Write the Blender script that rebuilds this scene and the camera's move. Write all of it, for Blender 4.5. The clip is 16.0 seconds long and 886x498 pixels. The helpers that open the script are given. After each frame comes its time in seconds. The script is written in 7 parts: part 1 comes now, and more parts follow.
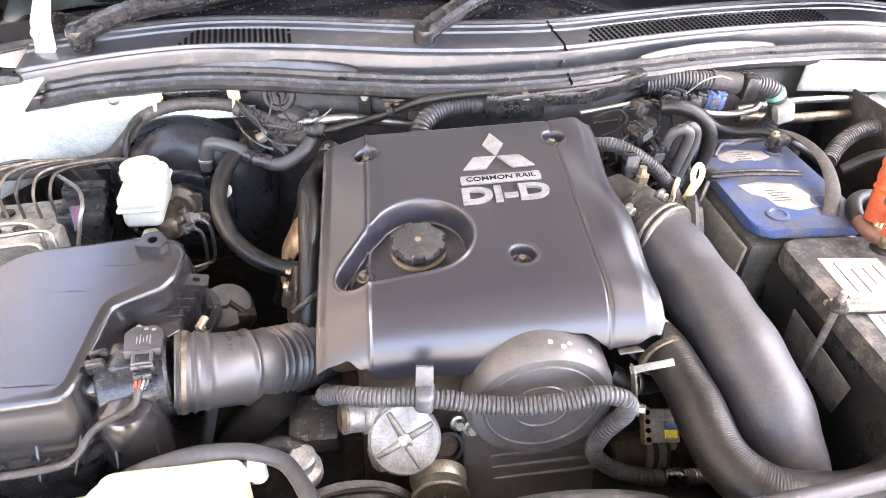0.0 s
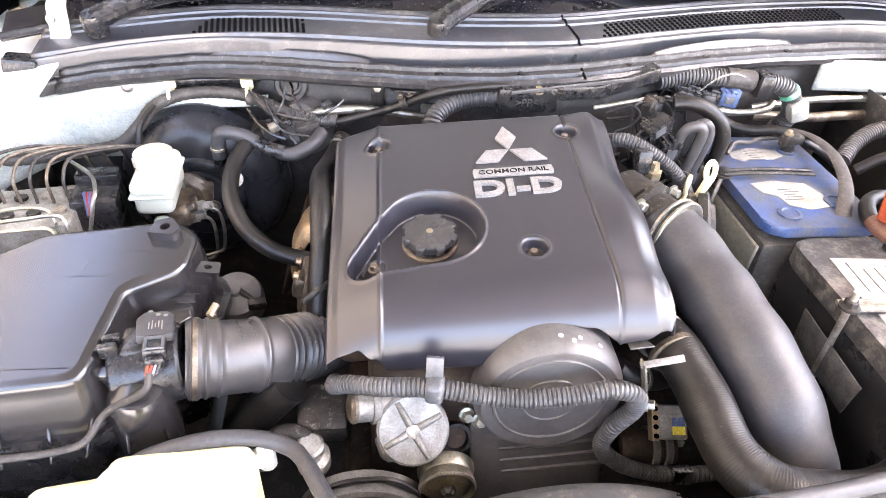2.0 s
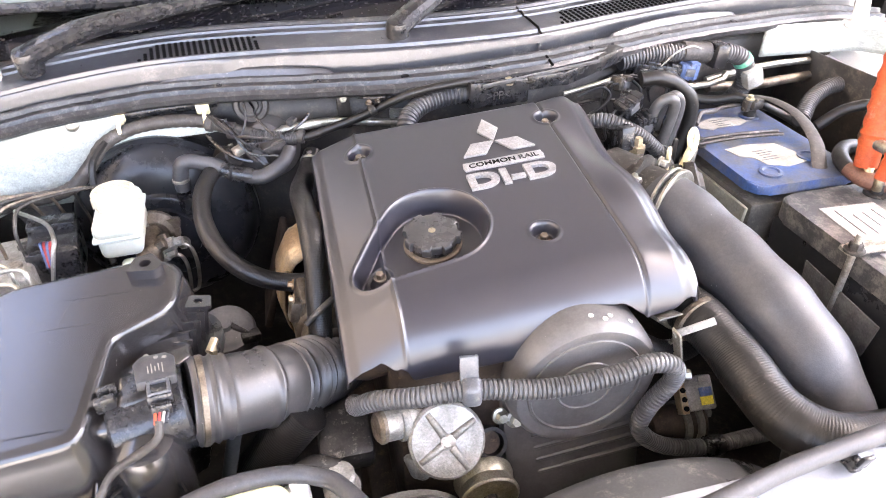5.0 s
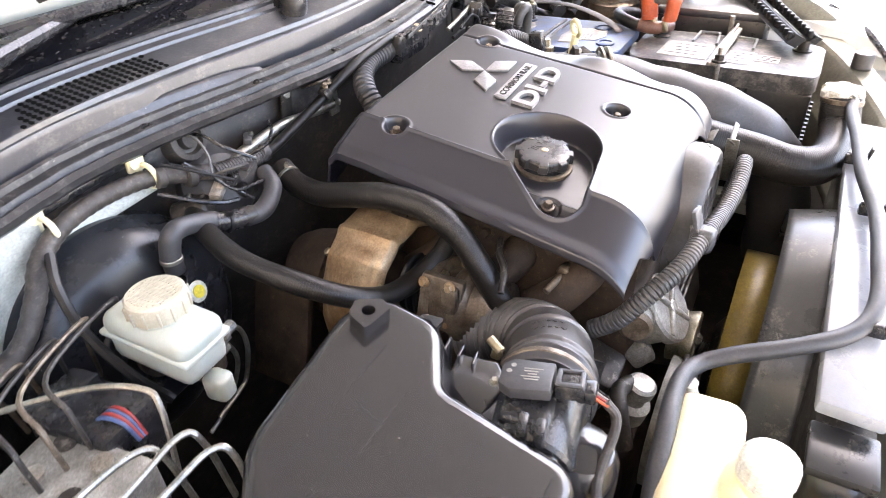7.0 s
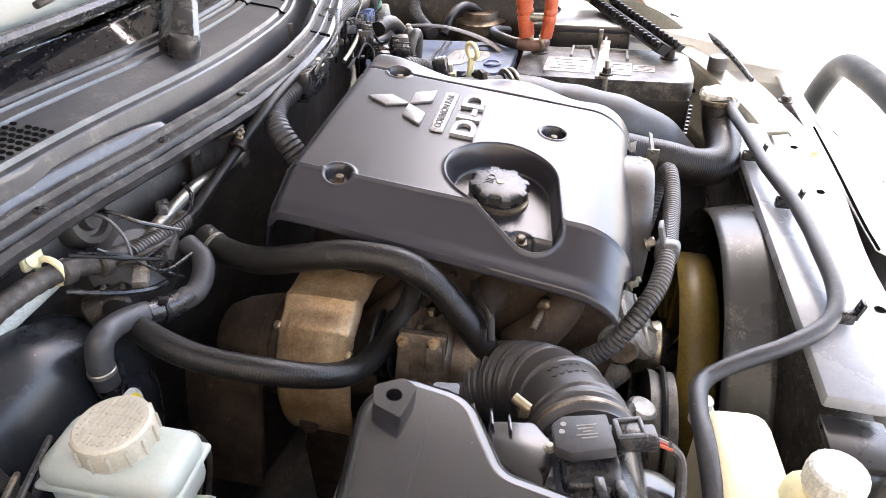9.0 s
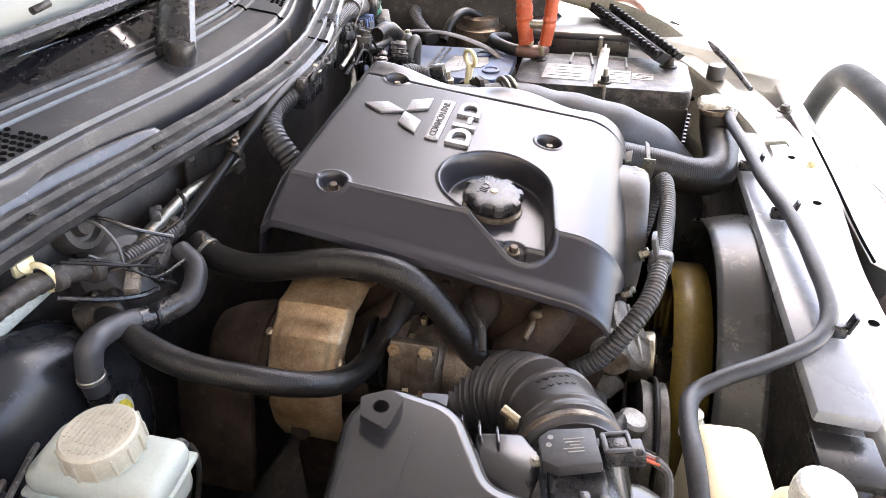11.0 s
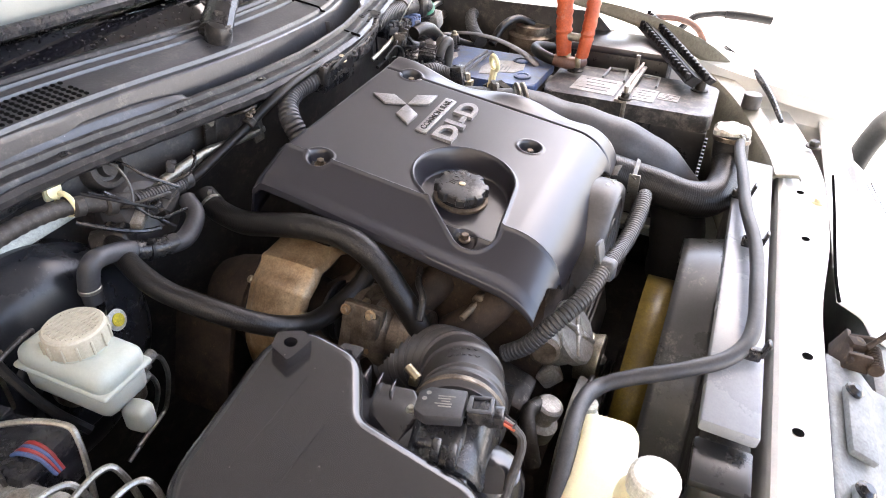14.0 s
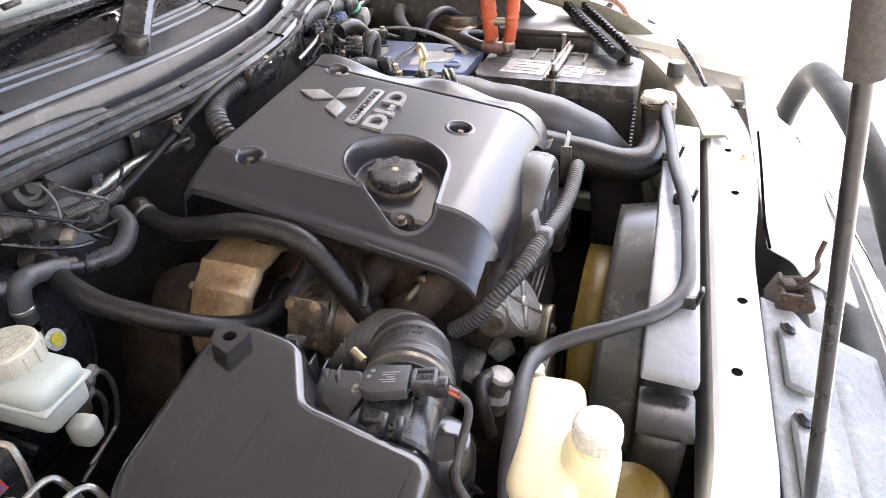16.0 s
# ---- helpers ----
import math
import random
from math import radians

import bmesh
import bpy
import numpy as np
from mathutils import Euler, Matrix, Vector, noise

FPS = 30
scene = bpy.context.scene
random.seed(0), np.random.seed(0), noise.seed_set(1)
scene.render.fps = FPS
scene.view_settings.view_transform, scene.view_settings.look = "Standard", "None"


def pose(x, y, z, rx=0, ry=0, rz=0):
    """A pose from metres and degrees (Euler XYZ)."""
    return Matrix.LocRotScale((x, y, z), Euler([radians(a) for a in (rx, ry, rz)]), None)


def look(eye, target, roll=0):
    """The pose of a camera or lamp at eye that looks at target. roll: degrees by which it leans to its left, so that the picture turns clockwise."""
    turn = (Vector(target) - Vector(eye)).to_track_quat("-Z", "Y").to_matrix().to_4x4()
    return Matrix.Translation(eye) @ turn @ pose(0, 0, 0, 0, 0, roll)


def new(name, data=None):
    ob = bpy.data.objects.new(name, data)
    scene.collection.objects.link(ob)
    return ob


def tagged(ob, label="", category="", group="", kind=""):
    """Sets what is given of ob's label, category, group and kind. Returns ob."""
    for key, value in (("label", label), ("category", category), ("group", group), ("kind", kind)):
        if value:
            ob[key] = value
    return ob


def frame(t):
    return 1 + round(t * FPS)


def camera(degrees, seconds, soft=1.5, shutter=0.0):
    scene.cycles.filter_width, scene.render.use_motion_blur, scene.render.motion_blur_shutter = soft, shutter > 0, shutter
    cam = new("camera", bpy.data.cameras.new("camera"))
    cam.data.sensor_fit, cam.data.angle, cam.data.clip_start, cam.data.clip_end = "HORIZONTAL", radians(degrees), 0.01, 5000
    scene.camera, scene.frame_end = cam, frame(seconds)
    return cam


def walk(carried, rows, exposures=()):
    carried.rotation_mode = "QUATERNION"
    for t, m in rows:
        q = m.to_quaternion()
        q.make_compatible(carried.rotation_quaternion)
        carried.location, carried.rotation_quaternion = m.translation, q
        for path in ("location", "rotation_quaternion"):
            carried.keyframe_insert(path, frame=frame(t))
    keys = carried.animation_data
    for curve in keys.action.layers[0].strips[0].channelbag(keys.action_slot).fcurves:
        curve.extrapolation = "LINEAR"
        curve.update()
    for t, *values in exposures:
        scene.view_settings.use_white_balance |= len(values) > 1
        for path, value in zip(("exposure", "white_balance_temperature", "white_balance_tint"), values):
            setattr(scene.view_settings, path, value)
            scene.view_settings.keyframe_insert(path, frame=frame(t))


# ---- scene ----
# ---- camera and walk ----
cam = camera(68.8, 16.0, soft=0.4, shutter=0.3)
PATH = [
    (0, (-0.083, -0.564, 1.467), (0.116, 1.033, 0.28), 2.2),
    (0.5, (-0.087, -0.564, 1.465), (0.109, 1.022, 0.263), 2.9),
    (1, (-0.09, -0.566, 1.466), (0.097, 1.029, 0.274), 2.9),
    (1.5, (-0.09, -0.568, 1.465), (0.088, 1.03, 0.276), 3.0),
    (2, (-0.091, -0.566, 1.463), (0.093, 1.025, 0.265), 3.0),
    (2.5, (-0.092, -0.565, 1.464), (0.093, 1.026, 0.265), 3.2),
    (3, (-0.09, -0.562, 1.462), (0.085, 1.024, 0.256), 3.2),
    (3.5, (-0.09, -0.56, 1.461), (0.086, 1.026, 0.255), 3.4),
    (3.7, (-0.091, -0.558, 1.458), (0.084, 1.029, 0.253), 3.4),
    (5.8, (-0.35, -0.502, 1.387), (0.386, 1.005, 0.298), -7.5),
    (6, (-0.42, -0.44, 1.38), (0.432, 0.996, 0.278), -9.1),
    (6.5, (-0.578, -0.302, 1.361), (0.597, 0.844, 0.218), -6.9),
    (7, (-0.673, -0.177, 1.358), (0.73, 0.664, 0.208), -3.3),
    (7.5, (-0.655, -0.08, 1.353), (0.853, 0.54, 0.195), -2.7),
    (8, (-0.674, -0.023, 1.361), (0.919, 0.415, 0.233), -2.4),
    (8.5, (-0.665, -0.012, 1.359), (0.942, 0.382, 0.236), -1.8),
    (9, (-0.661, -0.02, 1.358), (0.948, 0.36, 0.233), -1.5),
    (9.5, (-0.656, -0.022, 1.358), (0.952, 0.358, 0.232), -1.6),
    (10, (-0.655, -0.025, 1.36), (0.958, 0.367, 0.244), -1.7),
    (12.3, (-0.653, -0.048, 1.388), (0.939, 0.373, 0.253), 1.4),
    (12.5, (-0.647, -0.068, 1.396), (0.912, 0.416, 0.24), 1.2),
    (13, (-0.665, -0.115, 1.405), (0.855, 0.484, 0.25), 4.4),
    (13.5, (-0.674, -0.154, 1.404), (0.84, 0.503, 0.275), 3.1),
    (14, (-0.684, -0.192, 1.396), (0.836, 0.456, 0.269), 1.5),
    (14.5, (-0.699, -0.211, 1.383), (0.81, 0.444, 0.246), 0.3),
    (15, (-0.695, -0.222, 1.38), (0.835, 0.407, 0.256), -0.2),
    (15.5, (-0.69, -0.225, 1.378), (0.858, 0.372, 0.262), -1.3),
    (16, (-0.692, -0.228, 1.379), (0.873, 0.323, 0.261), -2.4),
]
walk(cam, [(t, look(eye, target, roll)) for t, eye, target, roll in PATH],
     [(0, 4.46, 6880, 18), (3.7, 4.46, 6880, 18), (6.5, 4.2, 6800, 16), (8, 3.58, 6700, 14), (16, 3.39, 6700, 15)])

# ---- world, sun, exposure ----
world = bpy.data.worlds.new("daylight")
scene.world = world
world.use_nodes = True
wn = world.node_tree.nodes
wl = world.node_tree.links
wn.clear()
sky = wn.new("ShaderNodeTexSky")
sky.sky_type = "NISHITA"
sky.sun_disc = False
SUN_EL, SUN_AZ = 66.0, 100.0          # degrees; azimuth from +y towards +x
sky.sun_elevation = radians(SUN_EL)
sky.sun_rotation = radians(SUN_AZ)
sky.dust_density = 4.5
bgn = wn.new("ShaderNodeBackground")
bgn.inputs["Strength"].default_value = 0.15
wout = wn.new("ShaderNodeOutputWorld")
wl.new(sky.outputs[0], bgn.inputs[0])
wl.new(bgn.outputs[0], wout.inputs[0])
sun_data = bpy.data.lights.new("sun", "SUN")
sun_data.energy = 4.0
sun_data.angle = radians(0.5)
sun_data.color = (1.0, 0.95, 0.88)
sun = new("sun", sun_data)
sun_from = Vector((math.sin(radians(SUN_AZ)) * math.cos(radians(SUN_EL)), math.cos(radians(SUN_AZ)) * math.cos(radians(SUN_EL)), math.sin(radians(SUN_EL))))
sun.matrix_world = look(sun_from * 30, (0, 0, 0))

# ---- materials ----
def mat(name, c1, c2=None, rough=0.5, metal=0.0, scale=18.0, fine=260.0, bump=0.12, dust=0.0, dust_col=(0.42, 0.38, 0.33), coat=0.0, rvar=0.18, spec=0.5, blot=0.5, trans=0.0, sub=0.0, specks=0.0, mott=1.0, film=0.0):
    """Two-scale procedural surface: broad blotches, fine grain in relief and gloss, dust in patches or (film) as an even veil."""
    m = bpy.data.materials.new(name)
    m.use_nodes = True
    nt = m.node_tree
    nodes, links = nt.nodes, nt.links
    bsdf = nodes["Principled BSDF"]
    c2 = c2 or tuple(v * 0.72 for v in c1)
    co = nodes.new("ShaderNodeTexCoord")

    def noise_tex(s, detail, rough_=0.6):
        n = nodes.new("ShaderNodeTexNoise")
        n.inputs["Scale"].default_value = s
        n.inputs["Detail"].default_value = detail
        n.inputs["Roughness"].default_value = rough_
        links.new(co.outputs["Object"], n.inputs["Vector"])
        return n

    def ramp(src, a, b):
        r = nodes.new("ShaderNodeMapRange")
        r.interpolation_type = "SMOOTHSTEP"
        r.inputs["From Min"].default_value, r.inputs["From Max"].default_value = a, b
        links.new(src, r.inputs["Value"])
        return r.outputs["Result"]

    def mix(f, a, b):
        n = nodes.new("ShaderNodeMix")
        n.data_type = "RGBA"
        links.new(f, n.inputs["Factor"])
        for sock, v in ((n.inputs["A"], a), (n.inputs["B"], b)):
            if isinstance(v, tuple):
                sock.default_value = (*v, 1)
            else:
                links.new(v, sock)
        return n.outputs["Result"]

    broad, grain = noise_tex(scale, 5), noise_tex(fine, 3)
    col = mix(ramp(broad.outputs["Fac"], 0.5 - blot * 0.4, 0.5 + blot * 0.4), tuple(c1), tuple(c2))
    mid = noise_tex(scale * 9, 6, 0.7)
    shade = nodes.new("ShaderNodeMapRange")
    shade.inputs["From Min"].default_value, shade.inputs["From Max"].default_value = 0.3, 0.7
    shade.inputs["To Min"].default_value, shade.inputs["To Max"].default_value = 1 - 0.2 * mott, 1 + 0.22 * mott
    links.new(mid.outputs["Fac"], shade.inputs["Value"])
    mul = nodes.new("ShaderNodeVectorMath")
    mul.operation = "SCALE"
    links.new(col, mul.inputs[0])
    links.new(shade.outputs["Result"], mul.inputs["Scale"])
    grit = nodes.new("ShaderNodeMapRange")
    grit.inputs["From Min"].default_value, grit.inputs["From Max"].default_value = 0.32, 0.68
    grit.inputs["To Min"].default_value, grit.inputs["To Max"].default_value = 1 - 0.22 * mott, 1 + 0.28 * mott
    links.new(noise_tex(420, 4, 0.75).outputs["Fac"], grit.inputs["Value"])
    mul2 = nodes.new("ShaderNodeVectorMath")
    mul2.operation = "SCALE"
    links.new(mul.outputs[0], mul2.inputs[0])
    links.new(grit.outputs["Result"], mul2.inputs["Scale"])
    col = mul2.outputs[0]
    if specks > 0:
        vor = nodes.new("ShaderNodeTexVoronoi")
        vor.inputs["Scale"].default_value = 130
        links.new(co.outputs["Object"], vor.inputs["Vector"])
        dot = ramp(vor.outputs["Distance"], 0.10, 0.04)
        gate = ramp(noise_tex(37, 2).outputs["Fac"], 0.60 - 0.1 * specks, 0.66)
        both = nodes.new("ShaderNodeMath")
        both.operation = "MULTIPLY"
        links.new(dot, both.inputs[0])
        links.new(gate, both.inputs[1])
        col = mix(both.outputs[0], col, (0.30, 0.28, 0.26))
    rough_val = nodes.new("ShaderNodeMapRange")
    rough_val.inputs["To Min"].default_value = max(0.02, rough - rvar)
    rough_val.inputs["To Max"].default_value = min(1.0, rough + rvar)
    links.new(broad.outputs["Fac"], rough_val.inputs["Value"])
    scuff = nodes.new("ShaderNodeMath")
    scuff.operation = "MULTIPLY_ADD"
    scuff.inputs[1].default_value = 0.22 * mott
    links.new(noise_tex(90, 6, 0.8).outputs["Fac"], scuff.inputs[0])
    off = nodes.new("ShaderNodeMath")
    off.operation = "SUBTRACT"
    off.inputs[1].default_value = 0.11 * mott
    links.new(rough_val.outputs["Result"], off.inputs[0])
    links.new(off.outputs[0], scuff.inputs[2])
    rough_out = scuff.outputs[0]
    if dust > 0:
        d = noise_tex(scale * 2.3, 8, 0.72)
        fleck = nodes.new("ShaderNodeMath")
        fleck.operation = "MULTIPLY_ADD"
        fleck.inputs[1].default_value = 0.45
        links.new(noise_tex(230, 5, 0.8).outputs["Fac"], fleck.inputs[0])
        links.new(d.outputs["Fac"], fleck.inputs[2])
        f = ramp(fleck.outputs[0], 0.88 - 0.33 * dust - 0.25 * film, 1.06 - 0.25 * dust + 0.25 * film)
        dim = nodes.new("ShaderNodeMath")
        dim.operation = "MULTIPLY"
        dim.inputs[1].default_value = min(0.85, 0.3 + 0.5 * dust)
        links.new(f, dim.inputs[0])
        col = mix(dim.outputs[0], col, dust_col)
        mr = nodes.new("ShaderNodeMix")
        links.new(dim.outputs[0], mr.inputs["Factor"])
        links.new(rough_out, mr.inputs["A"])
        mr.inputs["B"].default_value = min(0.85, rough + 0.08)
        rough_out = mr.outputs["Result"]
    links.new(col, bsdf.inputs["Base Color"])
    links.new(rough_out, bsdf.inputs["Roughness"])
    bsdf.inputs["Metallic"].default_value = metal
    bsdf.inputs["Specular IOR Level"].default_value = spec
    bsdf.inputs["Coat Weight"].default_value = coat
    bsdf.inputs["Coat Roughness"].default_value = 0.12
    bsdf.inputs["Transmission Weight"].default_value = trans
    bsdf.inputs["Subsurface Weight"].default_value = sub
    bsdf.inputs["Subsurface Radius"].default_value = (0.02, 0.015, 0.01)
    if bump > 0:
        bn = nodes.new("ShaderNodeBump")
        bn.inputs["Strength"].default_value = bump
        bn.inputs["Distance"].default_value = 0.001
        links.new(grain.outputs["Fac"], bn.inputs["Height"])
        links.new(bn.outputs["Normal"], bsdf.inputs["Normal"])
    return m


M = dict(
    cover=mat("cover_plastic", (0.0185, 0.0178, 0.0235), (0.0145, 0.0138, 0.0185), rough=0.31, rvar=0.012, scale=5, fine=1800, bump=0.05, dust=0.0, spec=0.75, specks=0.0, mott=0.0),
    black=mat("black_plastic", (0.015, 0.015, 0.017), (0.009, 0.009, 0.01), rough=0.26, dust=0.3, bump=0.08, scale=26, dust_col=(0.15, 0.135, 0.115), specks=0.6, film=0.4),
    box=mat("airbox_plastic", (0.018, 0.0165, 0.017), (0.0125, 0.0115, 0.012), rough=0.20, rvar=0.06, scale=5, fine=900, dust=0.14, bump=0.03, spec=0.75, dust_col=(0.13, 0.115, 0.10), specks=0.3, mott=0.3),
    rubber=mat("hose_rubber", (0.0130, 0.0115, 0.0105), (0.0075, 0.0068, 0.0062), rough=0.37, dust=0.22, bump=0.30, fine=700, spec=0.38, dust_col=(0.13, 0.105, 0.085), specks=0.5, rvar=0.08, mott=1.0),
    greyhose=mat("grey_duct_rubber", (0.0331, 0.0331, 0.0360), (0.032, 0.032, 0.035), rough=0.47, dust=0.25, bump=0.22, fine=700, spec=0.55, dust_col=(0.12, 0.108, 0.095), specks=0.6, rvar=0.08, mott=0.9, film=0.6),
    duct=mat("dusty_intake_rubber", (0.052, 0.048, 0.046), (0.034, 0.031, 0.030), rough=0.36, dust=0.35, bump=0.06, scale=9, fine=900, spec=0.6, dust_col=(0.15, 0.13, 0.11), specks=0.5, rvar=0.06, mott=0.4),
    palealu=mat("pale_aluminium", (0.34, 0.33, 0.30), (0.17, 0.16, 0.14), rough=0.45, metal=0.4, dust=0.4, bump=0.4, scale=40, fine=400, dust_col=(0.30, 0.27, 0.22)),
    paper=mat("worn_paper", (0.42, 0.41, 0.39), (0.24, 0.23, 0.21), rough=0.45, dust=0.6, scale=34, dust_col=(0.16, 0.145, 0.12)),
    dirtyplate=mat("dusty_sheet_steel", (0.16, 0.155, 0.14), (0.09, 0.085, 0.078), rough=0.5, metal=0.4, dust=0.4, scale=50, dust_col=(0.22, 0.20, 0.17)),
    conduit=mat("conduit_plastic", (0.052, 0.051, 0.052), (0.034, 0.033, 0.033), rough=0.38, dust=0.4, dust_col=(0.14, 0.132, 0.125), scale=40, specks=0.6, bump=0.08, film=0.6, mott=0.5),
    cowl=mat("cowl_plastic", (0.030, 0.031, 0.037), (0.019, 0.020, 0.024), rough=0.33, rvar=0.08, spec=1.0, dust=0.42, scale=11, bump=0.2, dust_col=(0.15, 0.14, 0.13), specks=1.0),
    seal=mat("seal_rubber", (0.026, 0.026, 0.028), (0.012, 0.012, 0.013), rough=0.36, dust=0.5, scale=32, bump=0.3, dust_col=(0.14, 0.13, 0.12), specks=1.0),
    alu=mat("cast_aluminium", (0.46, 0.43, 0.38), (0.22, 0.19, 0.155), rough=0.42, metal=0.7, dust=0.35, bump=0.6, scale=55, fine=400, dust_col=(0.20, 0.16, 0.12)),
    steel=mat("zinc_steel", (0.38, 0.37, 0.33), (0.24, 0.23, 0.19), rough=0.36, metal=0.85, dust=0.25, scale=60, dust_col=(0.22, 0.19, 0.15)),
    darksteel=mat("dark_steel", (0.05, 0.045, 0.040), (0.022, 0.019, 0.016), rough=0.5, metal=0.5, dust=0.35, scale=40),
    rust=mat("rusty_heat_shield", (0.42, 0.31, 0.185), (0.22, 0.135, 0.068), rough=0.36, metal=0.35, dust=0.2, scale=22, fine=600, dust_col=(0.42, 0.33, 0.22)),
    dirtyalu=mat("oily_aluminium", (0.20, 0.165, 0.125), (0.075, 0.056, 0.04), rough=0.45, metal=0.55, dust=0.3, bump=0.5, scale=45, fine=400, dust_col=(0.14, 0.10, 0.07)),
    rustdark=mat("rusted_iron", (0.050, 0.032, 0.020), (0.020, 0.013, 0.009), rough=0.75, metal=0.2, dust=0.3, scale=35, dust_col=(0.24, 0.17, 0.10)),
    paint=mat("white_car_paint", (0.80, 0.80, 0.78), (0.74, 0.74, 0.71), rough=0.30, rvar=0.08, coat=0.5, bump=0.0, dust=0.04, scale=6, dust_col=(0.55, 0.52, 0.46), mott=0.2),
    # white inner paint, its tone darkened to carry the bay's shade
    inner=mat("shade_toned_inner_paint", (0.37, 0.395, 0.365), (0.30, 0.32, 0.295), rough=0.4, dust=0.25, scale=10, bump=0.03, dust_col=(0.42, 0.38, 0.31), film=0.5),
    firewall=mat("dirty_firewall", (0.026, 0.023, 0.020), (0.013, 0.011, 0.010), rough=0.55, dust=0.5, scale=16, dust_col=(0.12, 0.098, 0.078)),
    white=mat("white_plastic", (0.60, 0.59, 0.53), (0.52, 0.505, 0.44), rough=0.38, dust=0.1, bump=0.04, sub=0.15, dust_col=(0.5, 0.46, 0.38)),
    resv=mat("reservoir_plastic", (0.44, 0.465, 0.41), (0.40, 0.425, 0.365), rough=0.34, rvar=0.05, dust=0.06, bump=0.02, scale=7, sub=0.2, dust_col=(0.5, 0.46, 0.38), mott=0.2),
    bottle=mat("yellowed_bottle", (0.80, 0.74, 0.50), (0.74, 0.66, 0.38), rough=0.42, dust=0.05, bump=0.02, scale=5, sub=0.25, dust_col=(0.5, 0.42, 0.3), mott=0.25),
    badge=mat("badge_silver", (0.27, 0.266, 0.266), (0.21, 0.206, 0.206), rough=0.38, metal=0.35, dust=0.25, scale=60),
    blue=mat("blue_battery_lid", (0.026, 0.065, 0.19), (0.075, 0.078, 0.085), rough=0.4, dust=0.5, scale=20, dust_col=(0.15, 0.145, 0.14), film=0.3),
    batblack=mat("battery_black", (0.020, 0.020, 0.021), (0.013, 0.013, 0.014), rough=0.3, dust=0.2, scale=16, bump=0.05, film=0.5, dust_col=(0.1, 0.092, 0.08), mott=0.5),
    battop=mat("battery_lid_grey", (0.045, 0.044, 0.043), (0.028, 0.028, 0.028), rough=0.40, dust=0.65, scale=18, dust_col=(0.22, 0.20, 0.175)),
    label=mat("white_label", (0.34, 0.33, 0.30), (0.2, 0.19, 0.17), rough=0.5, dust=0.7, scale=32, dust_col=(0.22, 0.20, 0.17)),
    orange=mat("orange_rubber", (0.42, 0.078, 0.022), (0.30, 0.05, 0.016), rough=0.5, dust=0.2),
    red=mat("red_plastic", (0.28, 0.025, 0.02), rough=0.45),
    cyan=mat("blue_wire", (0.06, 0.10, 0.22), rough=0.5, dust=0.35),
    green=mat("green_tape", (0.10, 0.36, 0.24), rough=0.5, dust=0.5),
    yellow=mat("fan_yellow", (0.185, 0.13, 0.022), (0.12, 0.085, 0.018), rough=0.45, dust=0.4, dust_col=(0.16, 0.13, 0.09)),
    brightyellow=mat("bright_yellow_plastic", (0.75, 0.62, 0.05), (0.62, 0.5, 0.05), rough=0.4, dust=0.05),
    brass=mat("yellow_zinc", (0.44, 0.38, 0.27), (0.30, 0.25, 0.16), rough=0.38, metal=0.8, dust=0.3, scale=60, dust_col=(0.22, 0.18, 0.13)),
    shroud=mat("shroud_plastic", (0.075, 0.078, 0.084), (0.055, 0.057, 0.062), rough=0.36, dust=0.35, scale=12, bump=0.05),
    fanring=mat("fan_shroud_plastic", (0.070, 0.072, 0.074), (0.050, 0.051, 0.052), rough=0.3, dust=0.3, scale=8, bump=0.03, mott=0.5),
    capblack=mat("dusty_cap_plastic", (0.038, 0.036, 0.036), (0.026, 0.025, 0.025), rough=0.30, dust=0.25, scale=40, bump=0.1, dust_col=(0.14, 0.125, 0.105), film=0.3),
    plate=mat("grey_top_plate", (0.30, 0.315, 0.34), (0.26, 0.272, 0.295), rough=0.28, dust=0.12, scale=9, bump=0.03, mott=0.25),
    grille=mat("grey_grille_plastic", (0.205, 0.218, 0.222), (0.165, 0.177, 0.182), rough=0.5, dust=0.3, scale=10),
    tube=mat("grey_bar_paint", (0.024, 0.027, 0.028), (0.016, 0.019, 0.02), rough=0.6, dust=0.2, spec=0.25, dust_col=(0.08, 0.08, 0.08)),
    conc=mat("sunlit_concrete", (0.52, 0.50, 0.47), (0.40, 0.39, 0.37), rough=0.9, scale=1.6, fine=90, bump=0.5, dust=0.4, dust_col=(0.60, 0.57, 0.52)),
    wall=mat("added_wall_tan", (0.19, 0.165, 0.13), (0.15, 0.13, 0.105), rough=0.9, scale=1.2, fine=60, bump=0.3),
    shadeslab=mat("shade_slab_grey", (0.115, 0.11, 0.105), (0.085, 0.082, 0.08), rough=0.7, scale=1.5),
    deep=mat("deep_black_plastic", (0.010, 0.010, 0.011), (0.006, 0.006, 0.007), rough=0.5, dust=0.1, scale=20, spec=0.3),
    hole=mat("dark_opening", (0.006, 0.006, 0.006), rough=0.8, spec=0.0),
    ptape=mat("wrapped_tape", (0.042, 0.037, 0.033), (0.022, 0.019, 0.017), rough=0.55, dust=0.45, scale=50, bump=0.6, fine=120, dust_col=(0.13, 0.113, 0.098)),
    boost=mat("booster_enamel", (0.016, 0.0175, 0.021), (0.010, 0.011, 0.0135), rough=0.26, dust=0.2, scale=10, dust_col=(0.07, 0.064, 0.058), specks=0.6, bump=0.03, film=0.5, mott=0.5, spec=0.35),
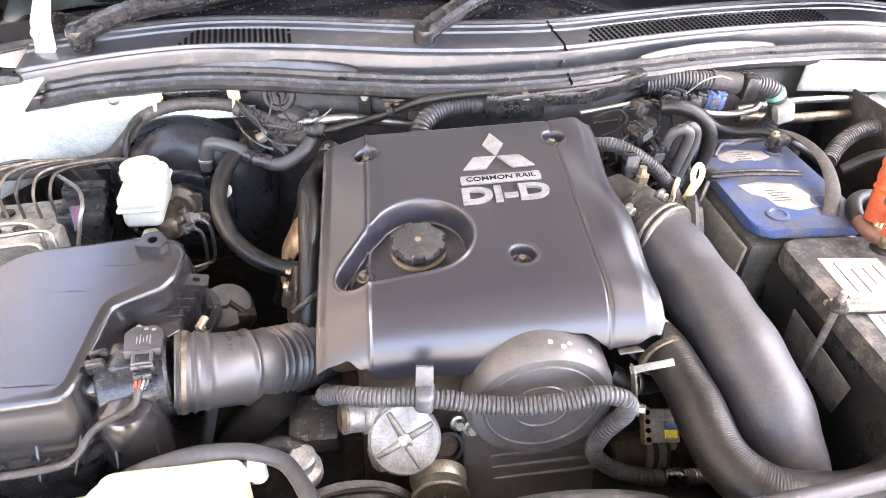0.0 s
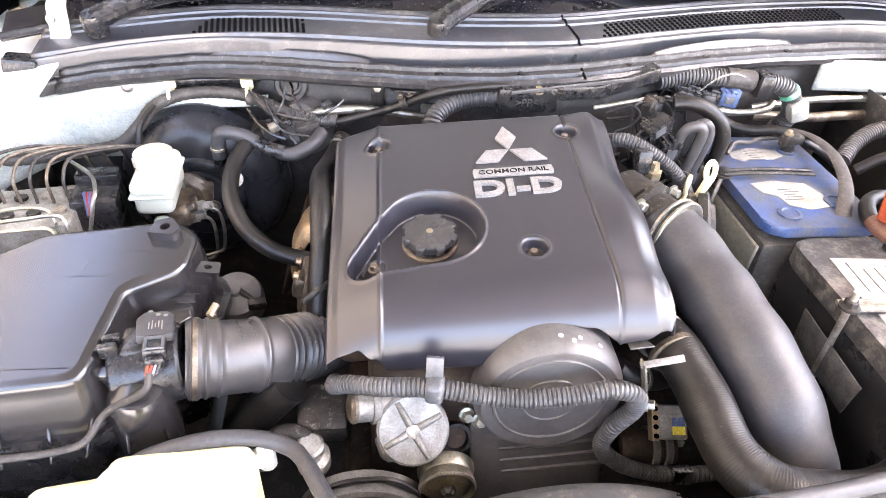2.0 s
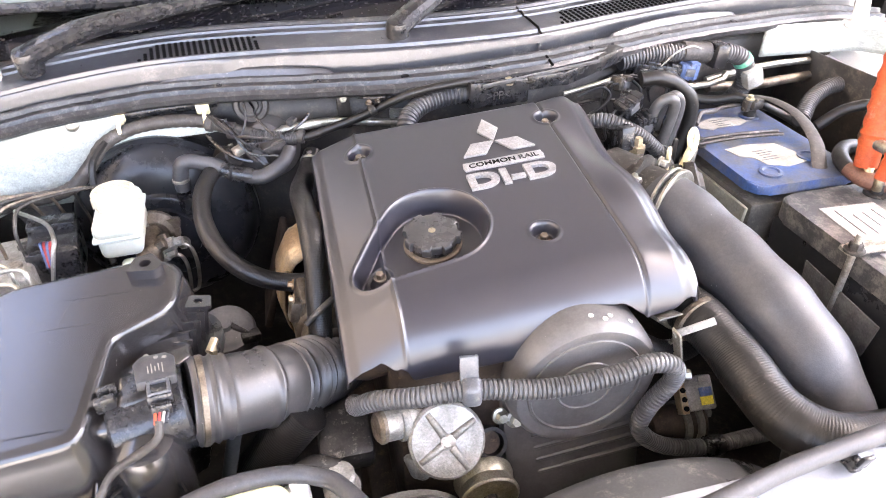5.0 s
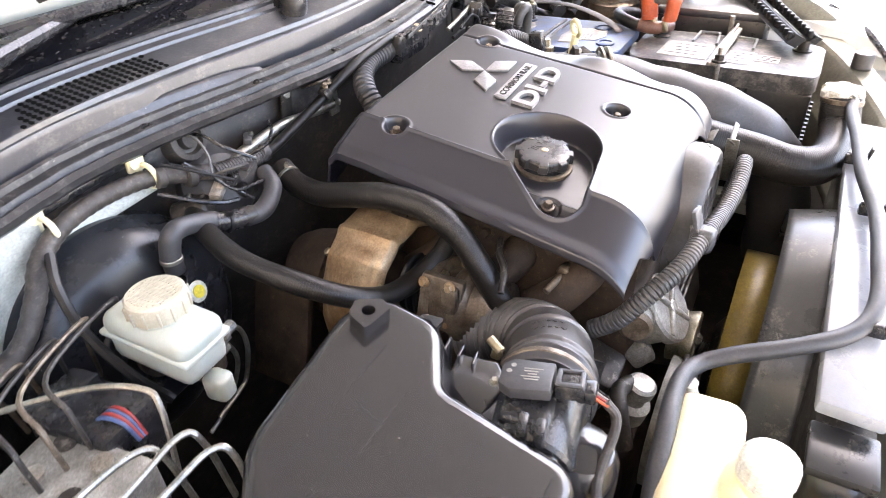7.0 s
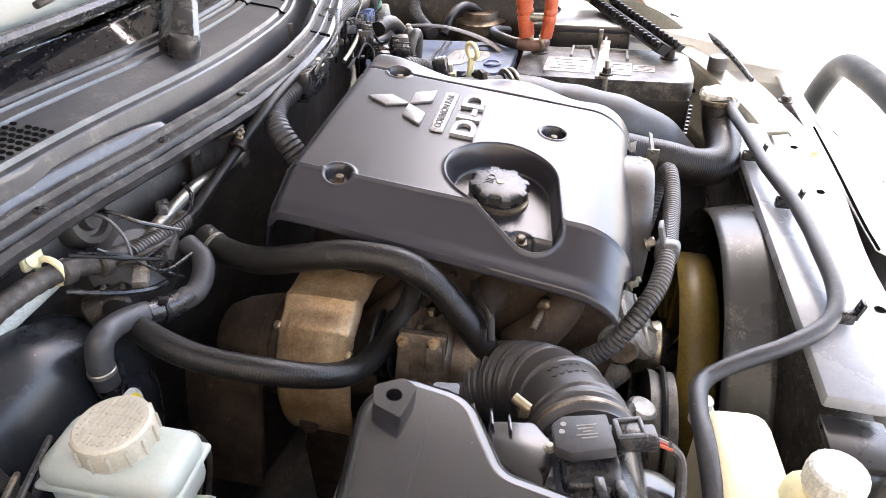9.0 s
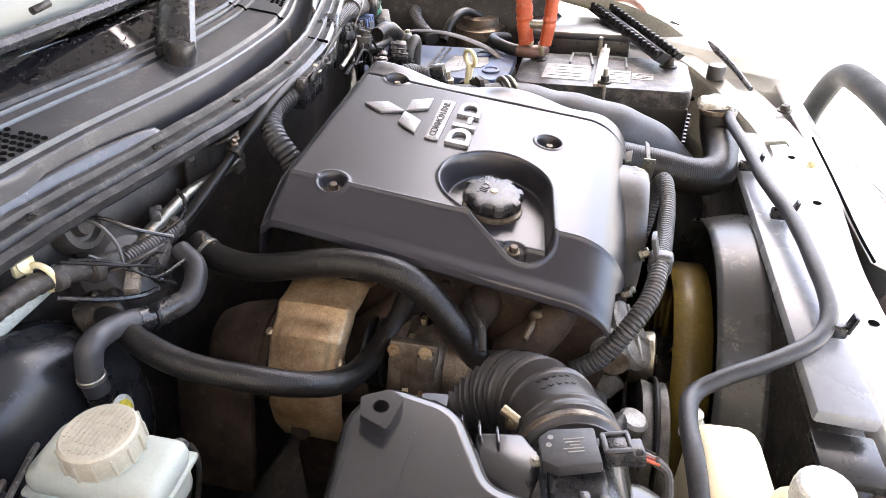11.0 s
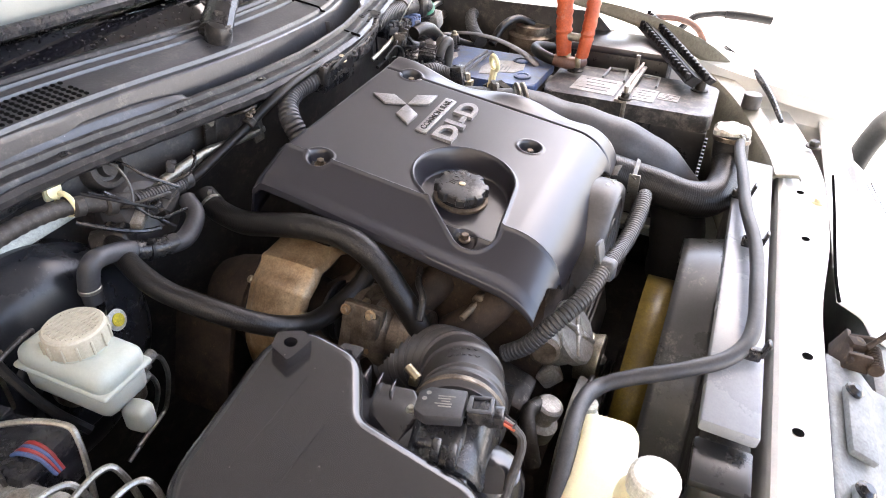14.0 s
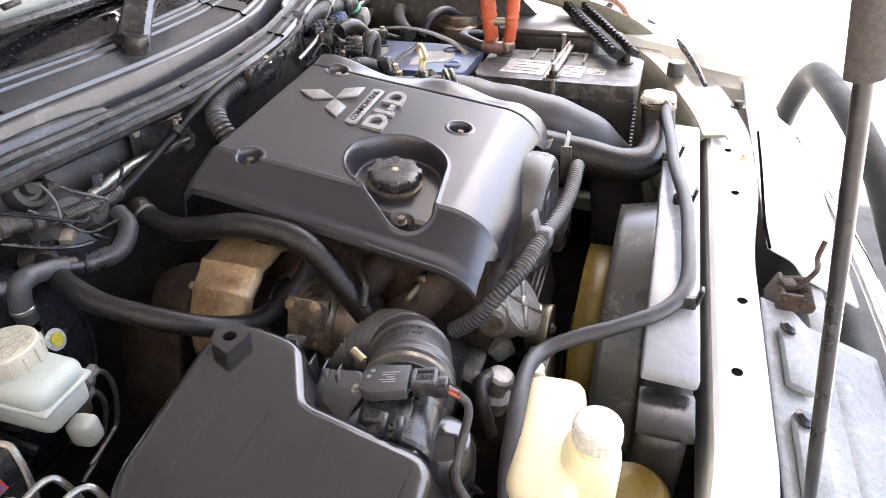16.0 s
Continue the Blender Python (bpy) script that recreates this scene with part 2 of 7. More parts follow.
    enamel=mat("glossy_black_enamel", (0.008, 0.008, 0.010), (0.006, 0.006, 0.008), rough=0.05, rvar=0.03, dust=0.12, bump=0.0, scale=30, dust_col=(0.10, 0.095, 0.09)),
    # dirty white wing paint with its shade mixed in; also the grimy tray wall
    olive=mat("shade_and_grime_paint", (0.20, 0.195, 0.155), (0.15, 0.142, 0.11), rough=0.4, dust=0.35, scale=14, bump=0.03, dust_col=(0.17, 0.145, 0.105)),
    wornsteel=mat("bright_worn_steel", (0.55, 0.52, 0.44), (0.40, 0.36, 0.27), rough=0.4, metal=1.0, dust=0.15, scale=60, bump=0.05, dust_col=(0.2, 0.16, 0.1)),
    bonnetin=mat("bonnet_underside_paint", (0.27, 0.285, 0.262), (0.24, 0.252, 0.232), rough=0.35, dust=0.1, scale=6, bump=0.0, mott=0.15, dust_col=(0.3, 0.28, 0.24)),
    copper=mat("brown_cable_boot", (0.16, 0.075, 0.050), (0.09, 0.045, 0.032), rough=0.5, dust=0.35, dust_col=(0.20, 0.16, 0.12)),
    chrome=mat("chrome_trim", (0.7, 0.7, 0.7), (0.6, 0.6, 0.62), rough=0.12, metal=1.0, bump=0.0),
    capw=mat("cream_cap", (0.47, 0.44, 0.35), (0.38, 0.35, 0.27), rough=0.5, dust=0.15, scale=30, bump=0.05, dust_col=(0.34, 0.29, 0.21), mott=0.35),
    dustblack=mat("dusty_black_cover", (0.078, 0.073, 0.070), (0.056, 0.052, 0.050), rough=0.4, dust=0.5, scale=14, bump=0.08, specks=1.0, dust_col=(0.15, 0.144, 0.14), film=0.6, mott=0.5),
    dirtycase=mat("grimy_battery_case", (0.10, 0.094, 0.080), (0.055, 0.050, 0.043), rough=0.6, dust=0.5, scale=22, dust_col=(0.20, 0.18, 0.15)),
    foam=mat("foam_grip", (0.06, 0.055, 0.05), (0.045, 0.04, 0.037), rough=0.85, bump=0.5),
)
GLASS = bpy.data.materials.new("windscreen_glass")
GLASS.use_nodes = True
g = GLASS.node_tree.nodes["Principled BSDF"]
g.inputs["Base Color"].default_value = (0.55, 0.62, 0.60, 1)
g.inputs["Roughness"].default_value = 0.02
g.inputs["Transmission Weight"].default_value = 1.0
g.inputs["IOR"].default_value = 1.5


# ---- building helpers ----
def thing(name, label, category, at=(0, 0, 0), group="", kind=""):
    ob = new(name)
    ob.location = at
    ob.empty_display_size = 0.02
    ob["base"] = 1
    return tagged(ob, label, category, group, kind)


def part(name, bm, material, parent=None, label="", angle=32, solid=0.0):
    """One mesh object from a bmesh in world coordinates, under its thing or part."""
    bmesh.ops.recalc_face_normals(bm, faces=bm.faces)
    lim = radians(angle)
    for f in bm.faces:
        f.smooth = len(f.verts) <= 6
    for e in bm.edges:
        if len(e.link_faces) == 2 and e.calc_face_angle(0) > lim:
            e.smooth = False
    me = bpy.data.meshes.new(name)
    bm.to_mesh(me)
    bm.free()
    me.materials.append(M[material] if isinstance(material, str) else material)
    ob = new(name, me)
    if parent:
        ob.parent = parent
        if parent.parent is None:
            ob.matrix_parent_inverse = Matrix.Translation(-Vector(parent.location))
    if label:
        ob["label"] = label
    if solid:
        md = ob.modifiers.new("thickness", "SOLIDIFY")
        md.thickness, md.offset = solid, -1
    return ob


def B():
    return bmesh.new()


def join(bm, tmp, m=None):
    if m is not None:
        tmp.transform(m)
    me = bpy.data.meshes.new("tmp")
    tmp.to_mesh(me)
    tmp.free()
    bm.from_mesh(me)
    bpy.data.meshes.remove(me)
    return bm


def box(bm, c, s, rot=(0, 0, 0), bevel=0.0, seg=2):
    t = B()
    bmesh.ops.create_cube(t, size=1)
    bmesh.ops.scale(t, vec=s, verts=t.verts)
    if bevel:
        bmesh.ops.bevel(t, geom=t.edges[:], offset=min(bevel, min(s) * 0.49), segments=seg, profile=0.5, affect="EDGES")
    return join(bm, t, pose(*c, *rot))


def axis_frame(p, d):
    d = Vector(d).normalized()
    return Matrix.Translation(p) @ d.to_track_quat("Z", "Y").to_matrix().to_4x4()


def holed_plate(bm, outline, m, h, r, n=28):
    """A plate with that outline and a round hole of radius r at its origin."""
    pts = []
    for k in range(n):
        a = 2 * math.pi * k / n
        dx, dy = math.cos(a), math.sin(a)
        best = 1e9
        for (x0, y0), (x1, y1) in zip(outline, outline[1:] + outline[:1]):
            ex, ey = x1 - x0, y1 - y0
            det = -dx * ey + dy * ex
            if abs(det) > 1e-12:
                t = (-x0 * ey + y0 * ex) / det
                q = (dx * y0 - dy * x0) / det
                if t > 0 and -1e-6 <= q <= 1 + 1e-6:
                    best = min(best, t)
        pts.append((dx * best, dy * best))
    t = B()
    rings = [[t.verts.new((x, y, z)) for x, y in loop] for loop, z in ((pts, 0), (pts, h), ([(r * math.cos(2 * math.pi * k / n), r * math.sin(2 * math.pi * k / n)) for k in range(n)], h), ([(r * math.cos(2 * math.pi * k / n), r * math.sin(2 * math.pi * k / n)) for k in range(n)], 0))]
    for a, b in zip(rings, rings[1:] + rings[:1]):
        for k in range(n):
            t.faces.new((a[k], a[(k + 1) % n], b[(k + 1) % n], b[k]))
    return join(bm, t, m)


def lathe(bm, p, d, profile, seg=28, lobes=0, depth=0.0):
    """Turned body: profile of (radius, height) along d from p; lobes scallop it."""
    t = B()
    rings = []
    for r, h in profile:
        ring = []
        for k in range(seg):
            a = 2 * math.pi * k / seg
            rr = r * (1 + depth * (1 if math.cos(lobes * a) > 0.2 else 0)) if lobes else r
            ring.append(t.verts.new((max(rr, 1e-5) * math.cos(a), max(rr, 1e-5) * math.sin(a), h)))
        rings.append(ring)
    for a, b in zip(rings, rings[1:]):
        for k in range(seg):
            t.faces.new((a[k], a[(k + 1) % seg], b[(k + 1) % seg], b[k]))
    for ring in (rings[0], rings[-1]):
        t.faces.new(ring)
    return join(bm, t, axis_frame(p, d))


def cyl(bm, a, b, r, r2=None, seg=20, bevel=0.0):
    a, b = Vector(a), Vector(b)
    h = (b - a).length
    r2 = r if r2 is None else r2
    c = min(bevel, h * 0.4, r * 0.5)
    prof = [(r - c, 0), (r, c), (r2, h - c), (r2 - c, h)] if c else [(r, 0), (r2, h)]
    return lathe(bm, a, b - a, prof, seg)


def spline(pts, n):
    """Catmull-Rom curve through pts, n steps a span."""
    P = [Vector(p) for p in pts]
    P = [P[0] * 2 - P[1]] + P + [P[-1] * 2 - P[-2]]
    out = []
    for i in range(1, len(P) - 2):
        a, b, c, d = P[i - 1:i + 3]
        for k in range(n):
            t = k / n
            out.append(0.5 * ((2 * b) + (c - a) * t + (2 * a - 5 * b + 4 * c - d) * t * t + (3 * b - a - 3 * c + d) * t ** 3))
    out.append(P[-2])
    return out


def even(path, step):
    """The path resampled at even steps."""
    path = [Vector(p) for p in path]
    L = [0.0]
    for a, b in zip(path, path[1:]):
        L.append(L[-1] + (b - a).length)
    n = max(2, int(L[-1] / step))
    out, j = [], 0
    for k in range(n + 1):
        s = L[-1] * k / n
        while j < len(L) - 2 and L[j + 1] < s:
            j += 1
        f = (s - L[j]) / max(1e-9, L[j + 1] - L[j])
        out.append(path[j].lerp(path[j + 1], min(1, f)))
    return out, L[-1]


def sweep(bm, path, radius, seg=14, cap=True, flat=1.0):
    """A tube along a path; radius is a number or a function of the distance along it."""
    t = B()
    up = Vector((0.13, 0.21, 0.97))
    rings, s = [], 0.0
    for i, p in enumerate(path):
        d = (path[min(i + 1, len(path) - 1)] - path[max(i - 1, 0)]).normalized()
        if i:
            s += (path[i] - path[i - 1]).length
        side = d.cross(up)
        if side.length < 1e-4:
            side = d.cross(Vector((1, 0, 0)))
        side.normalize()
        up = side.cross(d).normalized()
        r = radius(s) if callable(radius) else radius
        rings.append([t.verts.new(p + side * (r * math.cos(2 * math.pi * k / seg)) + up * (r * flat * math.sin(2 * math.pi * k / seg))) for k in range(seg)])
    for a, b in zip(rings, rings[1:]):
        for k in range(seg):
            t.faces.new((a[k], a[(k + 1) % seg], b[(k + 1) % seg], b[k]))
    if cap:
        t.faces.new(rings[0])
        t.faces.new(rings[-1])
    return join(bm, t)


def hose(bm, pts, r, seg=14, n=10, bulge=0.0):
    """A smooth rubber hose through pts, very slightly uneven."""
    path = spline(pts, n)
    return sweep(bm, path, (lambda s: r * (1 + 0.025 * math.sin(s * 90 + r * 900) + bulge * math.sin(s * 37))), seg)


def ribbed(bm, pts, r, pitch=0.0045, depth=0.13, seg=14):
    """Corrugated split conduit: square ribs along the path."""
    path, length = even(spline(pts, 14), pitch / 4)
    return sweep(bm, path, lambda s: r * (1 - (depth if (s / pitch) % 1 > 0.55 else 0)), seg)


def woven(bm, pts, r, seg=20, pitch=0.0028, depth=0.005):
    """A cloth-covered hose: fine wrapped threads along the path."""
    path, length = even(spline(pts, 12), pitch / 4)
    return sweep(bm, path, lambda s: r * (1 + depth * math.sin(2 * math.pi * s / pitch) + 0.02 * math.sin(s * 80 + r * 900)), seg)


def wire(bm, pts, r=0.0025, n=6):
    return sweep(bm, spline(pts, n), r, 7)


def prism(bm, outline, m, h, bevel=0.0, seg=2, taper=0.0):
    """A plate with that outline in its own xy, h thick along its z; taper shrinks the top."""
    t = B()
    low = [t.verts.new((x, y, 0)) for x, y in outline]
    cx, cy = sum(p[0] for p in outline) / len(outline), sum(p[1] for p in outline) / len(outline)
    top = [t.verts.new((x + (cx - x) * taper, y + (cy - y) * taper, h)) for x, y in outline]
    n = len(outline)
    for k in range(n):
        t.faces.new((low[k], low[(k + 1) % n], top[(k + 1) % n], top[k]))
    t.faces.new(low[::-1])
    t.faces.new(top)
    if bevel:
        bmesh.ops.bevel(t, geom=t.edges[:], offset=bevel, segments=seg, profile=0.5, affect="EDGES")
    return join(bm, t, m)


def sheet(bm, f, nu, nv):
    """A surface f(u, v) over the unit square."""
    t = B()
    g = [[t.verts.new(f(i / nu, j / nv)) for j in range(nv + 1)] for i in range(nu + 1)]
    for i in range(nu):
        for j in range(nv):
            t.faces.new((g[i][j], g[i + 1][j], g[i + 1][j + 1], g[i][j + 1]))
    return join(bm, t)


def lerp_table(tab, x):
    for (a, va), (b, vb) in zip(tab, tab[1:]):
        if x <= b:
            f = max(0.0, min(1.0, (x - a) / (b - a)))
            f = f * f * (3 - 2 * f)
            return va + (vb - va) * f
    return tab[-1][1]


def glide(tab, x):
    """Smooth curve through the table's points."""
    n = len(tab)
    i = max(0, min(n - 2, sum(1 for a, _ in tab if a <= x) - 1))
    (x0, y0), (x1, y1) = tab[i], tab[i + 1]
    f = max(0.0, min(1.0, (x - x0) / (x1 - x0)))
    def slope(k):
        a, b = tab[max(0, k - 1)], tab[min(n - 1, k + 1)]
        return (b[1] - a[1]) / (b[0] - a[0])
    h = x1 - x0
    return (2 * f ** 3 - 3 * f * f + 1) * y0 + (f ** 3 - 2 * f * f + f) * h * slope(i) + (3 * f * f - 2 * f ** 3) * y1 + (f ** 3 - f * f) * h * slope(i + 1)


def smooth(a, b, x):
    f = max(0.0, min(1.0, (x - a) / (b - a)))
    return f * f * (3 - 2 * f)


def lettering(name, text, size, m, depth, material, parent, label="", bold=0.0, fit=None):
    """Raised lettering as a mesh part; fit stretches it to a width and height."""
    cu = bpy.data.curves.new("t", "FONT")
    cu.body, cu.size, cu.extrude, cu.align_x, cu.align_y = text, size, depth, "CENTER", "CENTER"
    cu.offset = bold
    ob = bpy.data.objects.new("t", cu)
    scene.collection.objects.link(ob)
    me = bpy.data.meshes.new_from_object(ob.evaluated_get(bpy.context.evaluated_depsgraph_get()))
    bpy.data.objects.remove(ob)
    bpy.data.curves.remove(cu)
    bm = B()
    bm.from_mesh(me)
    bpy.data.meshes.remove(me)
    if fit:
        xs, ys = [v.co.x for v in bm.verts], [v.co.y for v in bm.verts]
        for v in bm.verts:
            v.co.x = ((v.co.x - min(xs)) / (max(xs) - min(xs)) - 0.5) * fit[0]
            v.co.y = ((v.co.y - min(ys)) / (max(ys) - min(ys)) - 0.5) * fit[1]
    bm.transform(m)
    return part(name, bm, material, parent, label, angle=20)


def bolt(name, p, d, r, h, material, parent, label=""):
    """A flange bolt head with its washer."""
    bm = B()
    lathe(bm, p, d, [(r * 1.5, 0), (r * 1.5, h * 0.25), (r * 1.05, h * 0.3)], 18)
    lathe(bm, Vector(p) + Vector(d).normalized() * h * 0.25, d, [(r, 0), (r, h * 0.65), (r * 0.85, h * 0.75)], 6)
    return part(name, bm, material, parent, label)

# ---- ground, added shade slabs and side wall ----
bm = B()
def ground_f(u, v):
    x, y = -60 + 120 * u, -60 + 120 * v
    return (x, y, 0.0)
sheet(bm, ground_f, 24, 24)
tagged(part("ground", bm, "conc"), "pale cracked concrete yard in sunlight", "ground", kind="structure")
# unseen slabs, added to keep sun off the bay and darken its reflections
bm = B()
box(bm, (0.225, 0.8, 3.3), (3.45, 8.8, 0.12))
box(bm, (3.3, 2.9, 3.1), (2.7, 5.2, 0.12))
tagged(part("ceiling", bm, "shadeslab"), "unseen grey slabs added overhead to shade the car", "ceiling", kind="structure")
# unseen wall, added to block low sky and tint what the bay reflects
bm = B()
box(bm, (-4.1, 2.2, 3.3), (0.15, 12.6, 6.6))
tagged(part("light_block_wall", bm, "wall"), "unseen tan wall added to shape light from the side", "wall", kind="structure")

# ---- car body ----
car = thing("pickup_truck", "white pickup engine bay with open bonnet and dirty firewall", "car", (0.1, 0.4, 0.0))
# the bonnet seal's lip and the cowl's crest, as runs across the car
SEAL = [(-0.80, 0.25), (-0.66, 0.335), (-0.54, 0.385), (-0.44, 0.407), (-0.33, 0.413), (-0.20, 0.390), (-0.10, 0.369), (0.0, 0.352), (0.10, 0.342), (0.20, 0.347), (0.30, 0.370), (0.40, 0.397), (0.50, 0.425), (0.66, 0.455), (0.81, 0.48), (0.95, 0.47)]
SEALZ = [(-0.80, 1.03), (-0.66, 1.05), (-0.54, 1.062), (-0.33, 1.072), (0.0, 1.080), (0.2, 1.089), (0.5, 1.09), (0.8, 1.083), (0.95, 1.07)]
COWLY = [(-0.80, 0.23), (-0.66, 0.305), (-0.54, 0.345), (-0.44, 0.365), (-0.33, 0.374), (-0.19, 0.362), (-0.02, 0.335), (0.10, 0.330), (0.225, 0.34), (0.36, 0.38), (0.50, 0.42), (0.66, 0.455), (0.81, 0.48), (0.95, 0.47)]
COWLZ = [(-0.80, 1.03), (-0.66, 1.05), (-0.54, 1.062), (-0.33, 1.077), (0.0, 1.083), (0.5, 1.085), (0.8, 1.08), (0.95, 1.07)]

# firewall below the cowl lip
bm = B()
sheet(bm, lambda u, v: (-0.545 + 1.445 * u, glide(SEAL, -0.545 + 1.445 * u) + 0.040 + 0.06 * (1 - v), 0.40 + 0.67 * v), 60, 12)
part("firewall", bm, "firewall", car, "dark grimy firewall panel", solid=0.01)
bm = B()
sheet(bm, lambda u, v: (-0.78 + 0.245 * u, 0.462 + 0.012 * math.sin(5 * u), 0.40 + 0.53 * v), 8, 8)
part("footwell_panel", bm, "firewall", car, "dark grimy panel behind the brake unit", solid=0.008)

# rubber seal lip along the cowl
def seal_f(u, v):
    x = -0.565 + 1.505 * u
    y0, z0 = glide(SEAL, x), glide(SEALZ, x)
    prof = [(0.003, -0.012), (-0.003, -0.007), (-0.004, 0.0), (0.001, 0.005), (0.004, 0.002), (0.009, 0.002), (0.011, 0.008), (0.013, 0.009), (0.015, 0.007), (0.024, 0.009), (0.0255, 0.015), (0.0285, 0.017), (0.031, 0.014), (0.032, 0.002)]
    k = v * (len(prof) - 1)
    i = min(int(k), len(prof) - 2)
    a, b, f = prof[i], prof[i + 1], k - i
    return (x, y0 + a[0] + (b[0] - a[0]) * f, z0 + a[1] + (b[1] - a[1]) * f + 0.0004 * math.sin(x * 47) + 0.0003 * math.sin(x * 131))
bm = B()
sheet(bm, seal_f, 160, 39)
part("weather_seal", bm, "seal", car, "dusty black rubber bonnet seal along the cowl", solid=0.004)

# cowl panel: gutter behind the seal, riser, top panel up to the glass
COWL = [(0.050, 0.004), (0.053, -0.016), (0.066, -0.018), (0.0685, 0.020), (0.0695, 0.0335), (0.071, 0.0355), (0.0785, 0.0365), (0.0800, 0.0415), (0.0825, 0.0425), (0.120, 0.051), (0.1215, 0.0485), (0.1245, 0.0485), (0.126, 0.053), (0.134, 0.056), (0.1355, 0.053), (0.139, 0.053), (0.1405, 0.058), (0.150, 0.060), (0.156, 0.056)]
def cowl_f(u, v):
    x = -0.60 + 1.52 * u
    k = v * (len(COWL) - 1)
    i = min(int(k), len(COWL) - 2)
    a, b, f = COWL[i], COWL[i + 1], k - i
    dy, z = a[0] + (b[0] - a[0]) * f, a[1] + (b[1] - a[1]) * f
    back = glide(SEAL, x) + 0.030 + max(0.0, dy - 0.050) * 0.35
    return (x, max(glide(COWLY, x) + dy, back), z + (glide(COWLZ, x) if dy > 0.067 else glide(SEALZ, x)))
bm = B()
sheet(bm, cowl_f, 140, 3 * (len(COWL) - 1))
part("cowl_panel", bm, "cowl", car, "dusty dark grey plastic cowl panel under the windscreen", solid=0.003)

# inner wings and outer fenders
def wing(name, x_in, x_out, sgn):
    bm = B()
    def f(u, v):
        y = -0.45 + 0.95 * u
        prof = [(x_in, 0.55), (x_in, 0.90), (x_in + sgn * 0.02, 0.93), (x_in + sgn * 0.06, 0.94), (x_in + sgn * 0.07, 0.965), (x_out, 0.985), (x_out + sgn * 0.05, 0.90), (x_out + sgn * 0.08, 0.55)]
        k = v * (len(prof) - 1)
        i = min(int(k), len(prof) - 2)
        a, b, ff = prof[i], prof[i + 1], k - i
        zz = a[1] + (b[1] - a[1]) * ff
        return (a[0] + (b[0] - a[0]) * ff - sgn * 0.14 * smooth(0.35, 1.0, 1 - u) * (1 if i >= 3 else 0.3), y, zz - 0.035 + 0.10 * u * (1 if zz > 0.7 else 0))
    sheet(bm, f, 24, 28)
    return part(name, bm, "paint", car, "white painted fender")
wing("fender", -0.66, -0.80, -1)
bm = B()
sheet(bm, lambda u, v: (-0.555 - 0.33 * u - 0.05 * v, 0.33 + 0.55 * v - 0.05 * (1 - u), 1.078 - 0.02 * u + 0.03 * v - 0.10 * smooth(0.6, 1.0, u)), 16, 16)
part("scuttle_corner", bm, "paint", car, "white painted corner behind the fender", solid=0.004)
wing("fender", 0.80, 0.93, 1)

# crossmember over the radiator
bm = B()
def cross_f(u, v):
    x = -0.78 + 1.66 * u
    bow = 0.10 * max(0.0, abs(x - 0.1) - 0.35) ** 1.5 * 3
    front = -0.383 - 0.018 * smooth(0.05, 0.30, x)
    prof = [(-0.325, 0.80), (-0.325, 0.880), (-0.3275, 0.888), (-0.333, 0.892), (-0.338, 0.890), (front + 0.006, 0.890), (front + 0.001, 0.886), (front, 0.78)]
    k = v * (len(prof) - 1)
    i = min(int(k), len(prof) - 2)
    a, b, f = prof[i], prof[i + 1], k - i
    return (x, a[0] + (b[0] - a[0]) * f + bow, a[1] + (b[1] - a[1]) * f)
sheet(bm, cross_f, 60, 28)
part("crossmember", bm, "paint", car, "white painted radiator crossmember")
# dark floor of the bay
bm = B()
box(bm, (0.08, 0.12, 0.40), (1.6, 1.22, 0.04))
part("undertray", bm, "firewall", car, "dark oily undertray")
# dark liners added inside the wings to darken gaps and the shaded inner walls
for x_, top, lift in ((-0.648, 0.92, 0.0), (0.785, 0.90, 0.135)):
    bm = B()
    sheet(bm, lambda u, v: (x_ + 0.012 * math.sin(5 * u), -0.44 + 0.96 * u, 0.40 + (top + lift * smooth(0.42, 0.55, u) - 0.40) * v), 20, 8)
    part("wing_dark_liner", bm, "firewall", car, "dark liner added to deepen the shade inside the wing", solid=0.004)
# front panel behind the grille
bm = B()
box(bm, (0.08, -0.47, 0.62), (1.5, 0.03, 0.42), bevel=0.01)
part("front_panel", bm, "grille", car, "grey plastic panel behind the grille")

# windscreen
def glass_at(x, v, lift=0.0):
    return (x, glide(COWLY, x) + 0.150 + 0.60 * v, glide(COWLZ, x) + 0.052 + 0.38 * v + lift)
bm = B()
sheet(bm, lambda u, v: glass_at(-0.66 + 1.58 * u, v), 40, 10)
part("windscreen", bm, GLASS, car, "sloping windscreen glass", solid=0.004)

# dashboard, and an added black box that keeps bright sky out of the glass
bm = B()
box(bm, (0.08, 1.02, 1.06), (1.5, 0.9, 0.04))
part("dashboard", bm, "black", car, "dark dashboard top behind the windscreen")
bm = B()
box(bm, (0.13, 1.75, 1.25), (1.74, 0.04, 0.9))
box(bm, (-0.76, 1.15, 1.25), (0.04, 1.2, 0.5))
box(bm, (1.02, 1.15, 1.25), (0.04, 1.2, 0.5))
box(bm, (0.13, 1.45, 1.62), (1.74, 0.6, 0.04))
part("cabin_blackout", bm, "hole", car, "added black box that keeps the glass dark")

# ---- engine cover ----
def plane_z(x, y):
    return 1.046 + 0.0717 * (x + 0.095) + 0.145 * (y - 0.224)

